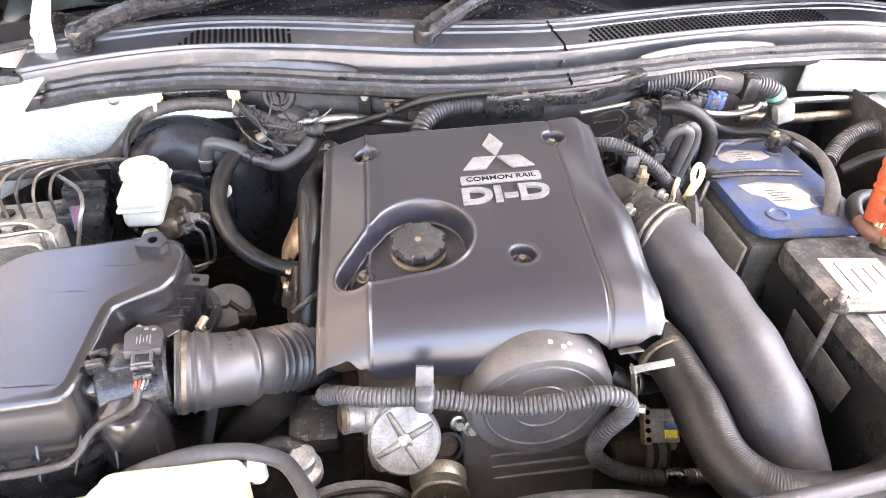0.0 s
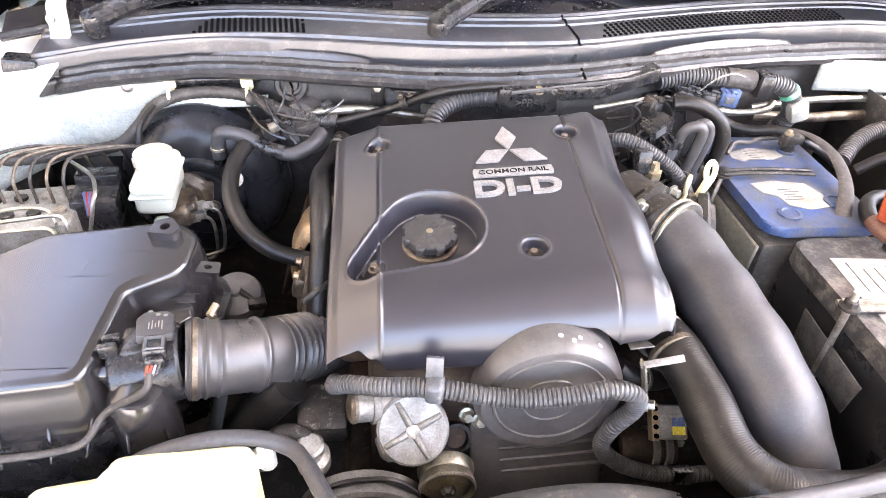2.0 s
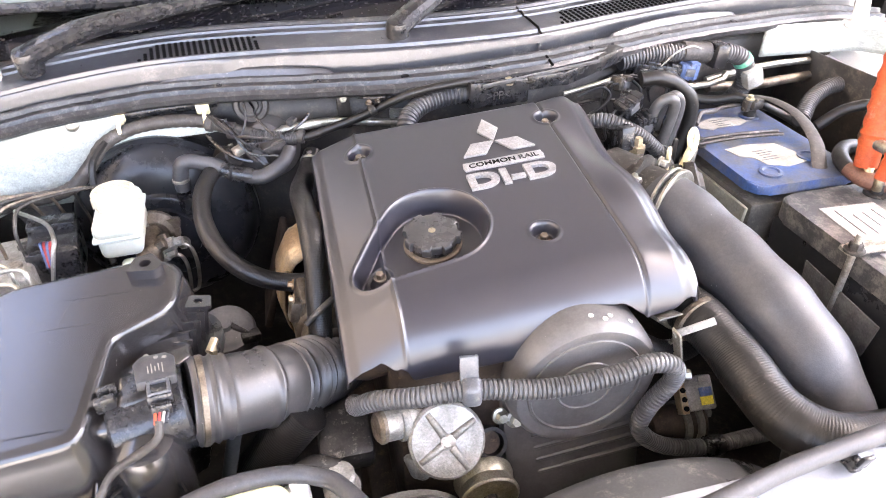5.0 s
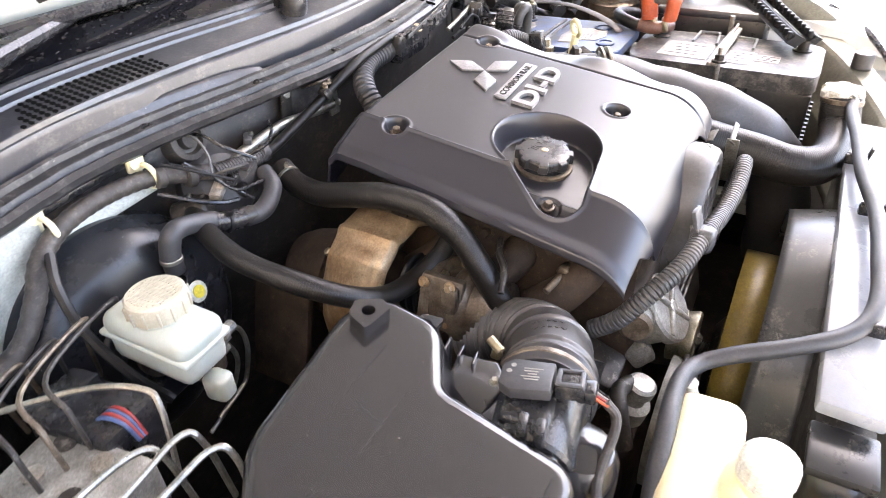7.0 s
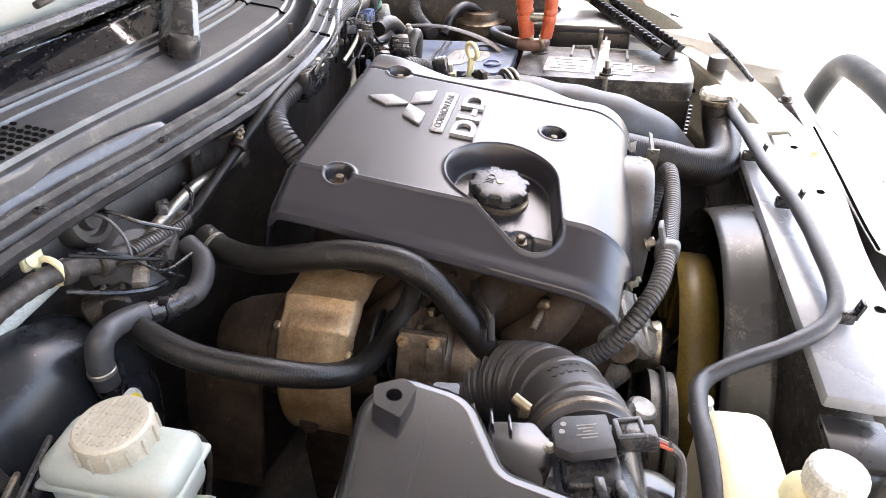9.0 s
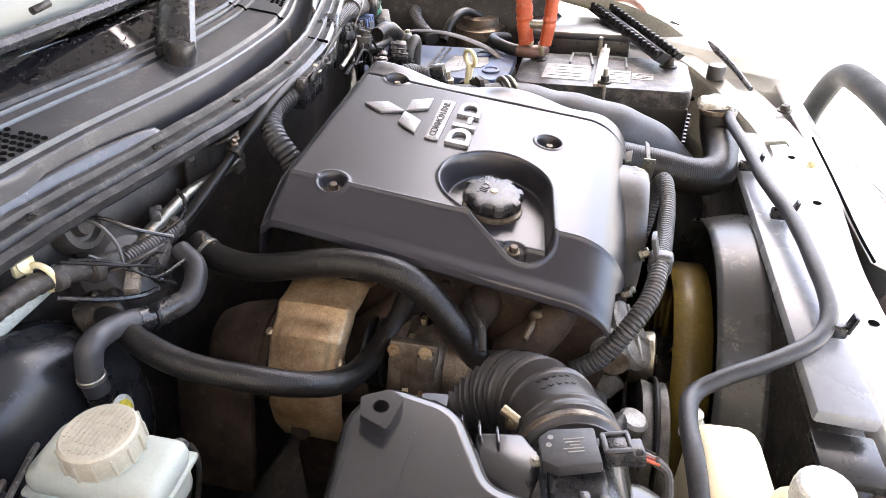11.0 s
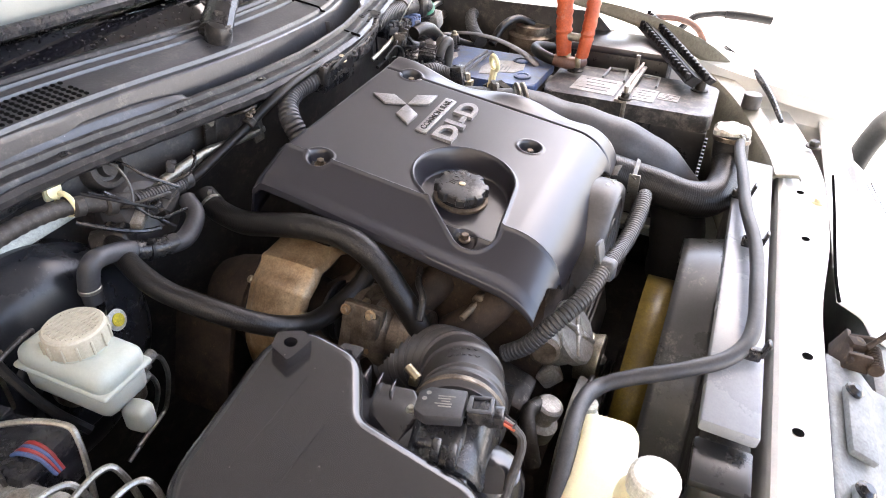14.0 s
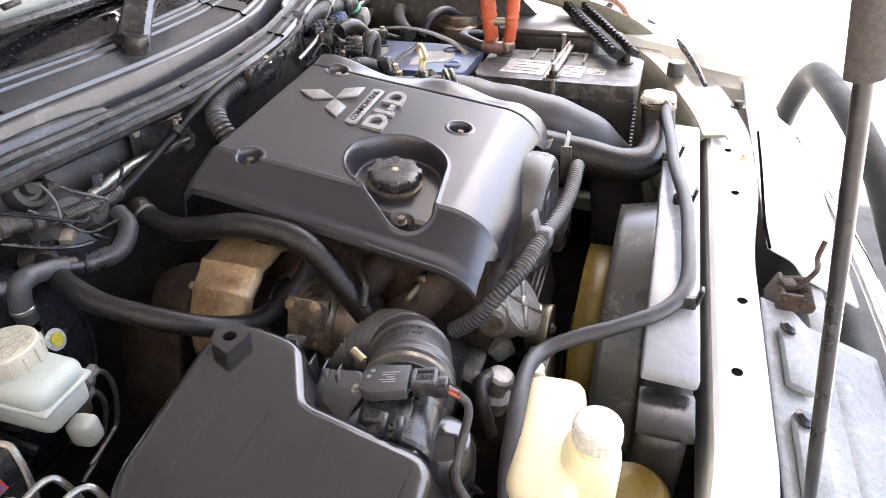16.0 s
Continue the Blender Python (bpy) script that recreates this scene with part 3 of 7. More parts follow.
def uneven_capsule(px, py, ax, ay, ra, bx, by, rb):
    """Signed distance to the hull of two circles."""
    hx, hy = bx - ax, by - ay
    h = math.hypot(hx, hy)
    ux, uy = hx / h, hy / h
    qx, qy = px - ax, py - ay
    x, y = abs(qx * -uy + qy * ux), qx * ux + qy * uy
    b = (ra - rb) / h
    a = math.sqrt(1 - b * b)
    k = -x * b + y * a
    if k < 0:
        return math.hypot(x, y) - ra
    if k > a * h:
        return math.hypot(x, y - h) - rb
    return x * a + y * b - ra

BOLTS = [(-0.095, 0.224), (0.162, 0.228), (0.081, 0.013)]
REAR, BEND, RAD = 0.282, -0.028, 0.070

def cover_end(x):
    """How far the shell runs down at the front, by the place across."""
    return lerp_table([(-0.154, 0.366), (-0.122, 0.370), (-0.103, 0.389), (-0.087, 0.409), (0.010, 0.412), (0.024, 0.404), (0.038, 0.389), (0.068, 0.375), (0.099, 0.371), (0.131, 0.377), (0.167, 0.398), (0.190, 0.395), (0.220, 0.377), (0.226, 0.362)], x)

def cover_point(x, s):
    """A point of the cover by its place across and the run from the rear edge."""
    top = REAR - BEND
    if s <= top:
        y = REAR - s
        z = plane_z(x, y)
    else:
        a0, a = math.radians(8.3), math.radians(8.3) + (s - top) / RAD
        a1 = math.radians(80)
        lim = min(a, a1)
        y = BEND - RAD * (math.sin(lim) - math.sin(a0))
        z = plane_z(x, BEND) - RAD * (math.cos(a0) - math.cos(lim))
        if a > a1:
            z -= (a - a1) * RAD
            y -= (a - a1) * RAD * 0.17
    # rear rounding
    z -= 0.012 * (1 - smooth(0.0, 0.02, s)) ** 2
    # slope outside the two crease lines
    if x < -0.095:
        z -= (0.30 + 0.9 * max(0.0, 0.235 - y)) * (-0.095 - x) + 0.003 * smooth(-0.14, -0.152, x)
    if x > 0.163:
        z -= 0.10 * (x - 0.163) + 0.012 * smooth(0.20, 0.226, x)
        z += 0.007 * math.sin((y - 0.02) * 34) * smooth(0.163, 0.20, x) * (0.25 + 0.75 * smooth(-0.07, 0.02, y))
    # crease grooves
    z += 0.0022 * math.exp(-((x + 0.095) / 0.0020) ** 2) - 0.0032 * math.exp(-((x - 0.163) / 0.0020) ** 2)
    if s <= top + 0.01:
        d = uneven_capsule(x, y, -0.032, 0.060, 0.0615, -0.1035, 0.018, 0.029)
        z -= 0.029 * (1 - smooth(-0.0075, -0.0005, d)) - 0.0022 * math.exp(-((d - 0.0012) / 0.0017) ** 2)
        for bx, by in BOLTS:
            r = math.hypot(x - bx, y - by)
            z -= 0.013 * (1 - smooth(0.0118, 0.0148, r))
            z += 0.0012 * math.exp(-((r - 0.0172) / 0.0018) ** 2)
        r = math.hypot(x + 0.102, y - 0.030)
        z -= 0.004 * (1 - smooth(0.012, 0.015, r))
    return x, y, z

cover = thing("engine_cover", "matte dark grey plastic engine cover with silver badge", "engine cover", (0.03, 0.08, 0.95))
bm = B()
t = B()
NX, NS = 360, 360
cols = []
for i in range(NX + 1):
    x = -0.154 + 0.380 * i / NX
    lo = cover_end(x)
    cols.append([t.verts.new(cover_point(x, lo * (j / NS))) for j in range(NS + 1)])
# side skirts and rear skirt
def skirt(edge, dx, dy, drop):
    rows = [edge]
    for k in range(1, 5):
        f = k / 4
        rows.append([t.verts.new((v.co.x + dx * f, v.co.y + dy * f, v.co.z - drop * f)) for v in edge])
    return rows
left = skirt(cols[0], -0.002, 0, 0.008)[::-1]
right = skirt(cols[-1], 0.010, 0, 0.05)
grid = left[:-1] + cols + right[1:]
for a, b in zip(grid, grid[1:]):
    for j in range(NS):
        t.faces.new((a[j], b[j], b[j + 1], a[j + 1]))
rear = skirt([c[0] for c in grid], 0, 0.012, 0.05)
for a, b in zip(rear, rear[1:]):
    for j in range(len(a) - 1):
        t.faces.new((a[j], a[j + 1], b[j + 1], b[j]))
join(bm, t)
part("shell", bm, "cover", cover, "matte dark grey moulded plastic shell", angle=48, solid=0.003)
CN = Vector((-0.0707, -0.1432, 0.987)).normalized()
for bx, by, dz in [(*b, -0.0125) for b in BOLTS] + [(-0.102, 0.030, -0.0325)]:
    z = plane_z(bx, by) + dz
    bolt("bolt", (bx, by, z), CN, 0.0048, 0.009, "dirtyalu", cover, "zinc cover bolt with washer")

# emblem and badge lie on the cover's top
def on_cover(x, y, lift=0.001, turn=0):
    e1 = Vector((1, 0, 0.0717)).normalized()
    e2 = CN.cross(e1)
    m = Matrix((e1, e2, CN)).transposed().to_4x4()
    return Matrix.Translation((x, y, plane_z(x, y) + lift)) @ m @ Matrix.Rotation(radians(turn), 4, "Z")

for k, (px, py, turn) in enumerate([(0.077, 0.219, 90), (0.054, 0.181, 208), (0.102, 0.180, -28)]):
    bm = B()
    prism(bm, [(-0.0265, 0), (0, -0.0145), (0.0265, 0), (0, 0.0145)], on_cover(px, py, 0, turn), 0.0035, 0.0009)
    part("emblem_diamond", bm, "badge", cover, "raised silver diamond of the emblem")
bm = B()
prism(bm, [(-0.051, -0.0085), (0.051, -0.0085), (0.0525, 0), (0.051, 0.0085), (-0.051, 0.0085), (-0.0525, 0)], on_cover(0.077, 0.1475, 0), 0.0028, 0.0009)
strip = part("badge_strip", bm, "badge", cover, "silver badge strip")
bm = B()
prism(bm, [(-0.048, -0.0062), (0.048, -0.0062), (0.048, 0.0062), (-0.048, 0.0062)], on_cover(0.077, 0.1475, 0.0024), 0.0006)
part("badge_inlay", bm, "badge", strip, "silver inlay of the badge strip")
lettering("badge_text", "COMMON RAIL", 0.0128, on_cover(0.077, 0.1475, 0.0031), 0.0004, "black", strip, "dark lettering on the badge strip", bold=0.00025, fit=(0.090, 0.0085))
lettering("badge_letters", "DI-D", 0.047, on_cover(0.0785, 0.1165, 0.0022), 0.0022, "badge", cover, "raised silver block letters", bold=0.0016, fit=(0.110, 0.0285))

# ---- oil filler cap ----
cap = thing("oil_filler_cap", "worn black ribbed oil filler cap in the cover's recess", "oil cap", (-0.035, 0.062, 0.985))
AX = Vector((-0.06, -0.13, 0.99))
bm = B()
lathe(bm, (-0.033, 0.066, 0.975), AX, [(0.030, 0), (0.030, 0.02), (0.034, 0.021), (0.034, 0.026), (0.031, 0.027)], 40)
part("neck", bm, "dirtyalu", cap, "pale metal filler neck")
bm = B()
lathe(bm, (-0.0345, 0.0635, 1.001), AX, [(0.0292, 0.0055), (0.0300, 0.007), (0.0300, 0.0145), (0.0290, 0.0165), (0.0265, 0.0174), (0.012, 0.0172)], 128, lobes=8, depth=0.13)
part("knob", bm, "capblack", cap, "scuffed black knob with grip ribs", angle=24)
bm = B()
lathe(bm, (-0.0339, 0.0648, 0.989), AX, [(0.0285, 0), (0.029, 0.002), (0.029, 0.014), (0.027, 0.020)], 40)
part("skirt", bm, "black", cap, "black sleeve of the cap")
capm = Matrix.Translation(Vector((-0.0345, 0.0635, 1.001)) + AX.normalized() * 0.0176) @ Matrix((Vector((1, 0, 0.06)).normalized(), AX.normalized().cross(Vector((1, 0, 0.06)).normalized()), AX.normalized())).transposed().to_4x4() @ Matrix.Rotation(radians(172), 4, "Z")
lettering("embossed_word", "OIL", 0.014, capm @ Matrix.Translation((0, -0.012, 0)), 0.0006, "conduit", cap, "embossed word on the cap")
bm = B()
lathe(bm, Vector((-0.0345, 0.0635, 1.001)) + AX.normalized() * 0.017, AX, [(0.0042, 0), (0.0042, 0.001), (0.003, 0.0014)], 16)
part("pip", bm, "brass", cap, "brass centre pip")

# ---- timing cover ----
timing = thing("timing_cover", "dusty black round timing belt cover on the engine front", "timing cover", (0.087, -0.1, 0.7))
TC = Vector((0.089, -0.055, 0.908))
bm = B()
lathe(bm, TC, (0, -1, 0), [(0.085, 0), (0.085, 0.030), (0.0842, 0.044), (0.0815, 0.053), (0.077, 0.0575), (0.074, 0.058), (0.065, 0.0555), (0.064, 0.0572), (0.0615, 0.0572), (0.0605, 0.055), (0.034, 0.0545), (0.033, 0.0562), (0.031, 0.0562), (0.030, 0.0545), (0.004, 0.0545)], 64)
part("round_housing", bm, "dustblack", timing)
bm = B()
prism(bm, [(-0.082, 0.0), (0.085, 0.0), (0.09, -0.22), (-0.075, -0.24)], Matrix.Translation((0.085, -0.020, 0.93)) @ Matrix.Rotation(radians(78), 4, "X"), 0.055, 0.006)
part("lower_housing", bm, "dustblack", timing)
for k in range(4):
    bm = B()
    z = 0.834 - 0.017 * k
    box(bm, (0.100 + 0.006 * k, -0.075 - (0.93 - z) * 0.21, z), (0.125 + 0.006 * k, 0.008, 0.006), (12, -4, 0), 0.0018)
    part("rib", bm, "dustblack", timing)
for x, z, r in ((0.094, 0.979, 0.0009), (0.1045, 0.9785, 0.0011), (0.1025, 0.9775, 0.0008), (0.099, 0.974, 0.0012), (0.116, 0.976, 0.0006)):
    bm = B()
    lathe(bm, (x, TC.y - 0.0530, z), (0, -1, 0.35), [(r, 0), (r * 0.9, 0.0012), (r * 0.4, 0.0016)], 9)
    part("chip", bm, "white", timing, "pale chip of paint")
# engine block under the cover
block = thing("engine_block", "oily cast engine block under the cover", "engine", (0.03, 0.1, 0.45))
bm = B()
box(bm, (0.03, 0.10, 0.78), (0.28, 0.36, 0.34), bevel=0.02)
box(bm, (0.02, 0.10, 0.58), (0.34, 0.42, 0.2), bevel=0.03)
part("block", bm, "rustdark", block)
bm = B()
box(bm, (0.03, 0.10, 0.955), (0.24, 0.34, 0.03), bevel=0.01)
part("rocker_cover", bm, "darksteel", block)

# ---- conduit across the front ----
cond = thing("corrugated_conduit", "black corrugated wiring conduit across the engine front", "conduit", (0.0, -0.12, 0.9))
bm = B()
ribbed(bm, [(-0.150, -0.045, 0.878), (-0.148, -0.07, 0.900), (-0.130, -0.095, 0.930), (-0.093, -0.115, 0.946), (-0.041, -0.125, 0.953), (0.035, -0.135, 0.945), (0.093, -0.14, 0.950), (0.139, -0.139, 0.957), (0.168, -0.137, 0.945), (0.176, -0.132, 0.918), (0.160, -0.125, 0.875), (0.160, -0.118, 0.830), (0.195, -0.112, 0.786), (0.240, -0.111, 0.764), (0.280, -0.110, 0.755), (0.330, -0.108, 0.752), (0.37, -0.10, 0.74)], 0.0104, pitch=0.0048)
part("ribbed_sleeve", bm, "conduit", cond)
bm = B()
box(bm, (-0.041, -0.125, 0.953), (0.020, 0.026, 0.026), (0, 0, -8), 0.006, 3)
box(bm, (-0.041, -0.117, 0.972), (0.018, 0.005, 0.03), (-15, 0, -8), 0.001)
part("clip", bm, "shroud", cond, "grey plastic retaining clip")

bm = B()
cyl(bm, (0.262, -0.1105, 0.7585), (0.290, -0.1095, 0.7535), 0.0128, 0.0128, 20, 0.001)
part("joint", bm, "black", cond, "black sleeve joint")

# ---- air filter box ----
airbox = thing("air_filter_box", "dusty black plastic air filter housing with ribbed lid", "air filter", (-0.48, 0.0, 0.75))
LID = [(-0.352, 0.113), (-0.322, 0.098), (-0.326, 0.046), (-0.384, 0.013), (-0.396, -0.100), (-0.640, -0.125), (-0.66, 0.02), (-0.528, 0.064), (-0.490, 0.094)]
def lid_z(y):
    return 0.984 + 0.15 * (y - 0.013)
def loft(bm, rings):
    t = B()
    vs = [[t.verts.new(p) for p in r] for r in rings]
    for a, b in zip(vs, vs[1:]):
        n = len(a)
        for k in range(n):
            t.faces.new((a[k], a[(k + 1) % n], b[(k + 1) % n], b[k]))
    t.faces.new(vs[0])
    t.faces.new(vs[-1])
    return join(bm, t)
def rounded(poly, r, n=5):
    """The outline with its corners rounded."""
    out = []
    for i, p in enumerate(poly):
        p, a, b = Vector(p), Vector(poly[i - 1]), Vector(poly[(i + 1) % len(poly)])
        p0 = p + (a - p).normalized() * min(r, 0.4 * (a - p).length)
        p1 = p + (b - p).normalized() * min(r, 0.4 * (b - p).length)
        for k in range(n + 1):
            f = k / n
            q = p0 * (1 - f) ** 2 + p * 2 * f * (1 - f) + p1 * f * f
            out.append((q.x, q.y))
    return out
LIDR = rounded(LID, 0.014)
def case_ring(d, z):
    """The lid's outline moved outwards by d, at the height that z gives for a place along the car."""
    out, n = [], len(LIDR)
    for k in range(n):
        a, b = Vector(LIDR[k - 1]), Vector(LIDR[(k + 1) % n])
        t = (b - a).normalized()
        x, y = LIDR[k][0] - t.y * d, LIDR[k][1] + t.x * d
        out.append((x, y, z(LIDR[k][1])))
    return out
bm = B()
loft(bm, [case_ring(0.024, lambda y: 0.900), case_ring(0.022, lambda y: 0.912), case_ring(0.011, lambda y: lid_z(y) - 0.022)] + [case_ring(0.009 - 0.012 * (1 - math.cos(radians(15 * k))), lambda y, k=k: lid_z(y) - 0.011 + 0.011 * math.sin(radians(15 * k))) for k in range(7)])
part("lid", bm, "box", airbox, "satin black lid", angle=50)
for x0, x1, y in ((-0.62, -0.400, 0.028), (-0.50, -0.365, 0.066), (-0.63, -0.405, -0.094)):
    bm = B()
    sweep(bm, [Vector((x0, y, lid_z(y))), Vector((x1, y, lid_z(y)))], 0.0006, 8, flat=0.3)
    part("moulded_line", bm, "box", airbox)
for x0, y0, x1, y1 in ((-0.415, 0.098, -0.432, 0.028), (-0.445, 0.094, -0.466, 0.010), (-0.478, 0.090, -0.500, 0.010)):
    bm = B()
    sweep(bm, [Vector((x0, y0, lid_z(y0))), Vector((x1, y1, lid_z(y1)))], 0.0005, 8, flat=0.3)
    part("moulded_line", bm, "box", airbox)
bm = B()
loft(bm, [case_ring(-0.02, lambda y: 0.70), case_ring(0.026, lambda y: 0.886), case_ring(0.034, lambda y: 0.888), case_ring(0.034, lambda y: 0.900)])
part("lower_case", bm, "black", airbox)
bm = B()
lug = [(-0.019, -0.010), (0.012, -0.014), (0.018, -0.002), (0.005, 0.017), (-0.012, 0.012)]
holed_plate(bm, lug, pose(-0.350, 0.094, 0.994, 6, 0, 0), 0.014, 0.0060)
part("lug", bm, "box", airbox)
# second lug, upright flange ribs and the outlet step beside the duct
bm = B()
holed_plate(bm, [(-0.016, -0.010), (0.013, -0.012), (0.015, 0.010), (-0.014, 0.012)], pose(-0.303, 0.066, 0.962, 0, 12, 10), 0.004, 0.0048)
box(bm, (-0.314, 0.064, 0.948), (0.020, 0.020, 0.026), (0, 12, 10), 0.003)
part("lug", bm, "box", airbox)
for k in range(5):
    bm = B()
    box(bm, (-0.309 - 0.003 * k, 0.070 - 0.015 * k, 0.926), (0.020, 0.0028, 0.066), (0, 10, 12), 0.001)
    part("rib", bm, "box", airbox)
bm = B()
prism(bm, [(-0.352, 0.022), (-0.312, 0.030), (-0.306, -0.008), (-0.328, -0.030), (-0.372, -0.020)], Matrix.Translation((0, 0, 0.895)), 0.060, 0.005, 3)
part("outlet_step", bm, "box", airbox)
bm = B()
prism(bm, [(-0.392, -0.008), (-0.340, 0.000), (-0.332, -0.086), (-0.398, -0.090)], Matrix.Translation((0, 0, 0.885)), 0.068, 0.008, 3)
part("outlet_block", bm, "box", airbox)
# ---- intake duct and mass air flow sensor ----
duct = thing("intake_duct", "grey rubber intake elbow with clamps and bellows", "air duct", (-0.25, -0.02, 0.87))
AXIS = [(-0.310, -0.050, 0.929), (-0.268, -0.040, 0.920), (-0.224, -0.018, 0.902), (-0.194, 0.014, 0.878), (-0.174, 0.050, 0.850), (-0.160, 0.085, 0.822)]
path, length = even(spline(AXIS, 12), 0.0015)
def duct_r(s):
    r = 0.0418 + 0.001 * (smooth(0.0, 0.004, s) - smooth(0.028, 0.032, s))
    for c in (0.006, 0.014, 0.022, 0.034, 0.076):
        r += 0.0028 * math.exp(-((s - c) / 0.0022) ** 2)
    if s > 0.10:
        r += 0.0035 * math.sin((s - 0.10) / 0.0085 * 2 * math.pi) - 0.002
    return r
bm = B()
sweep(bm, path, duct_r, 36)
part("bellows", bm, "duct", duct)
bm = B()
d0 = (path[14] - path[10]).normalized()
lathe(bm, path[5], d0, [(0.0445, 0), (0.0458, 0.001), (0.0458, 0.006), (0.0445, 0.007)], 36)
part("hose_clamp", bm, "dirtyalu", duct, "dull zinc hose clamp band")
bm = B()
box(bm, (-0.288, 0.003, 0.944), (0.010, 0.010, 0.012), (10, 0, 10), 0.002)
cyl(bm, (-0.290, -0.002, 0.948), (-0.284, 0.012, 0.953), 0.0045, seg=12)
part("clamp_screw", bm, "brass", duct, "clamp screw housing")
maf = thing("air_flow_sensor", "black air flow sensor with plug on the intake", "sensor", (-0.34, -0.05, 0.9))
bm = B()
cyl(bm, (-0.378, -0.062, 0.924), (-0.308, -0.050, 0.928), 0.041, 0.042, 32, 0.003)
box(bm, (-0.348, -0.052, 0.950), (0.044, 0.044, 0.036), (0, 0, 10), 0.008, 3)
part("housing", bm, "black", maf)
MAFM = pose(-0.332, -0.046, 0.968, -6, 6, 12) @ Matrix.Scale(0.76, 4)
bm = B()
prism(bm, [(-0.024, -0.026), (0.022, -0.026), (0.024, 0.018), (0.014, 0.030), (-0.016, 0.030), (-0.026, 0.016)], MAFM, 0.014, 0.0025)
lidp = part("sensor_lid", bm, "greyhose", maf, "dark grey sensor lid")
for k in range(5):
    bm = B()
    box(bm, (0.008 - 0.0042 * k, -0.004 + 0.002 * (k % 2), 0.0143), (0.0015, 0.020 - 0.005 * (k % 3), 0.0005))
    bm.transform(MAFM)
    part("print_bar", bm, "label", lidp)
bm = B()
for x, y in ((0.012, 0.018), (0.002, 0.021)):
    lathe(bm, (x, y, 0.0138), (0, 0, 1), [(0.003, 0), (0.003, 0.0008)], 12)
bm.transform(MAFM)
part("pin_mark", bm, "label", lidp)
bm = B()
box(bm, (0.0, -0.044, 0.004), (0.030, 0.030, 0.018), (0, 0, 0), 0.003)
box(bm, (0.0, -0.060, -0.002), (0.024, 0.020, 0.016), (0, 0, 0), 0.003)
bm.transform(MAFM)
plug_ = part("plug", bm, "black", maf)
bm = B()
for dx in (-0.011, 0.011):
    box(bm, (dx, -0.044, 0.0135), (0.004, 0.026, 0.004), bevel=0.001)
box(bm, (0.0, -0.032, 0.0135), (0.024, 0.005, 0.004), bevel=0.001)
box(bm, (0.0, -0.055, 0.0135), (0.024, 0.003, 0.004), bevel=0.001)
bm.transform(MAFM)
part("latch", bm, "shroud", plug_)
for k, c in enumerate(("orange", "red", "label", "black")):
    bm = B()
    wire(bm, [MAFM @ Vector((-0.008 + 0.005 * k, -0.068, -0.003)), MAFM @ Vector((-0.01 + 0.004 * k, -0.082, -0.010))], 0.0014)
    part("wire", bm, c, plug_)
bm = B()
hose(bm, [MAFM @ Vector((-0.005, -0.079, -0.008)), MAFM @ Vector((-0.014, -0.090, -0.028)), (-0.372, -0.118, 0.926), (-0.392, -0.140, 0.908), (-0.43, -0.150, 0.906), (-0.50, -0.157, 0.907), (-0.62, -0.168, 0.908)], 0.0040, 10)
part("loom", bm, "ptape", plug_)
bm = B()
for k in range(2):
    box(bm, (-0.374, -0.058 - 0.014 * k, 0.968), (0.018, 0.008, 0.016), (0, 0, 12), 0.002)
part("clip_tab", bm, "black", maf)
bolt("screw", (-0.344, -0.021, 0.969), (0, 0, 1), 0.003, 0.005, "steel", maf)
# moulded bulge and clips of the case below the duct
bm = B()
lathe(bm, (-0.350, -0.090, 0.855), (0.05, -0.08, 1), [(0.035, 0), (0.034, 0.050), (0.032, 0.070), (0.026, 0.081), (0.014, 0.087), (0.004, 0.088)], 32)
part("bulge", bm, "box", airbox)
for x, y, turn in ((-0.328, -0.108, 35), (-0.358, -0.122, 10), (-0.392, -0.125, -20), (-0.430, -0.130, 5), (-0.475, -0.135, 5), (-0.525, -0.139, 5), (-0.58, -0.145, 5)):
    bm = B()
    prism(bm, [(-0.016, 0.0), (0.014, 0.0), (0.014, 0.030), (0.008, 0.034)], Matrix.Translation((x, y, 0.884)) @ Matrix.Rotation(radians(90 + turn), 4, "Z") @ Matrix.Rotation(radians(90), 4, "X"), 0.003, 0.0008)
    part("rib", bm, "box", airbox)
bm = B()
box(bm, (-0.345, -0.118, 0.862), (0.022, 0.004, 0.030), (-20, 10, 30), 0.001)
part("wire_clip", bm, "steel", airbox, "steel spring clip")

# ---- intercooler pipe and radiator hose ----
pipe = thing("intercooler_pipe", "large dusty grey rubber intercooler pipe", "pipe", (0.35, -0.05, 0.8))
bm = B()
hose(bm, [(0.277, 0.108, 0.984), (0.286, 0.085, 0.980), (0.304, 0.035, 0.966), (0.322, -0.045, 0.948), (0.338, -0.108, 0.922), (0.348, -0.149, 0.890), (0.356, -0.177, 0.850), (0.36, -0.192, 0.79), (0.362, -0.20, 0.70)], 0.0455, 36)
part("rubber_tube", bm, "greyhose", pipe)
bm = B()
d = Vector((0.023, -0.04, 0.001)).normalized()
for k in (0.004, 0.014):
    lathe(bm, Vector((0.281, 0.102, 0.986)) + d * k, d, [(0.046, 0), (0.048, 0.001), (0.048, 0.004), (0.046, 0.005)], 36)
part("collar", bm, "steel", pipe, "zinc clamp rings")
rhose = thing("radiator_hose", "woven black upper radiator hose", "hose", (0.3, -0.15, 0.85))
bm = B()
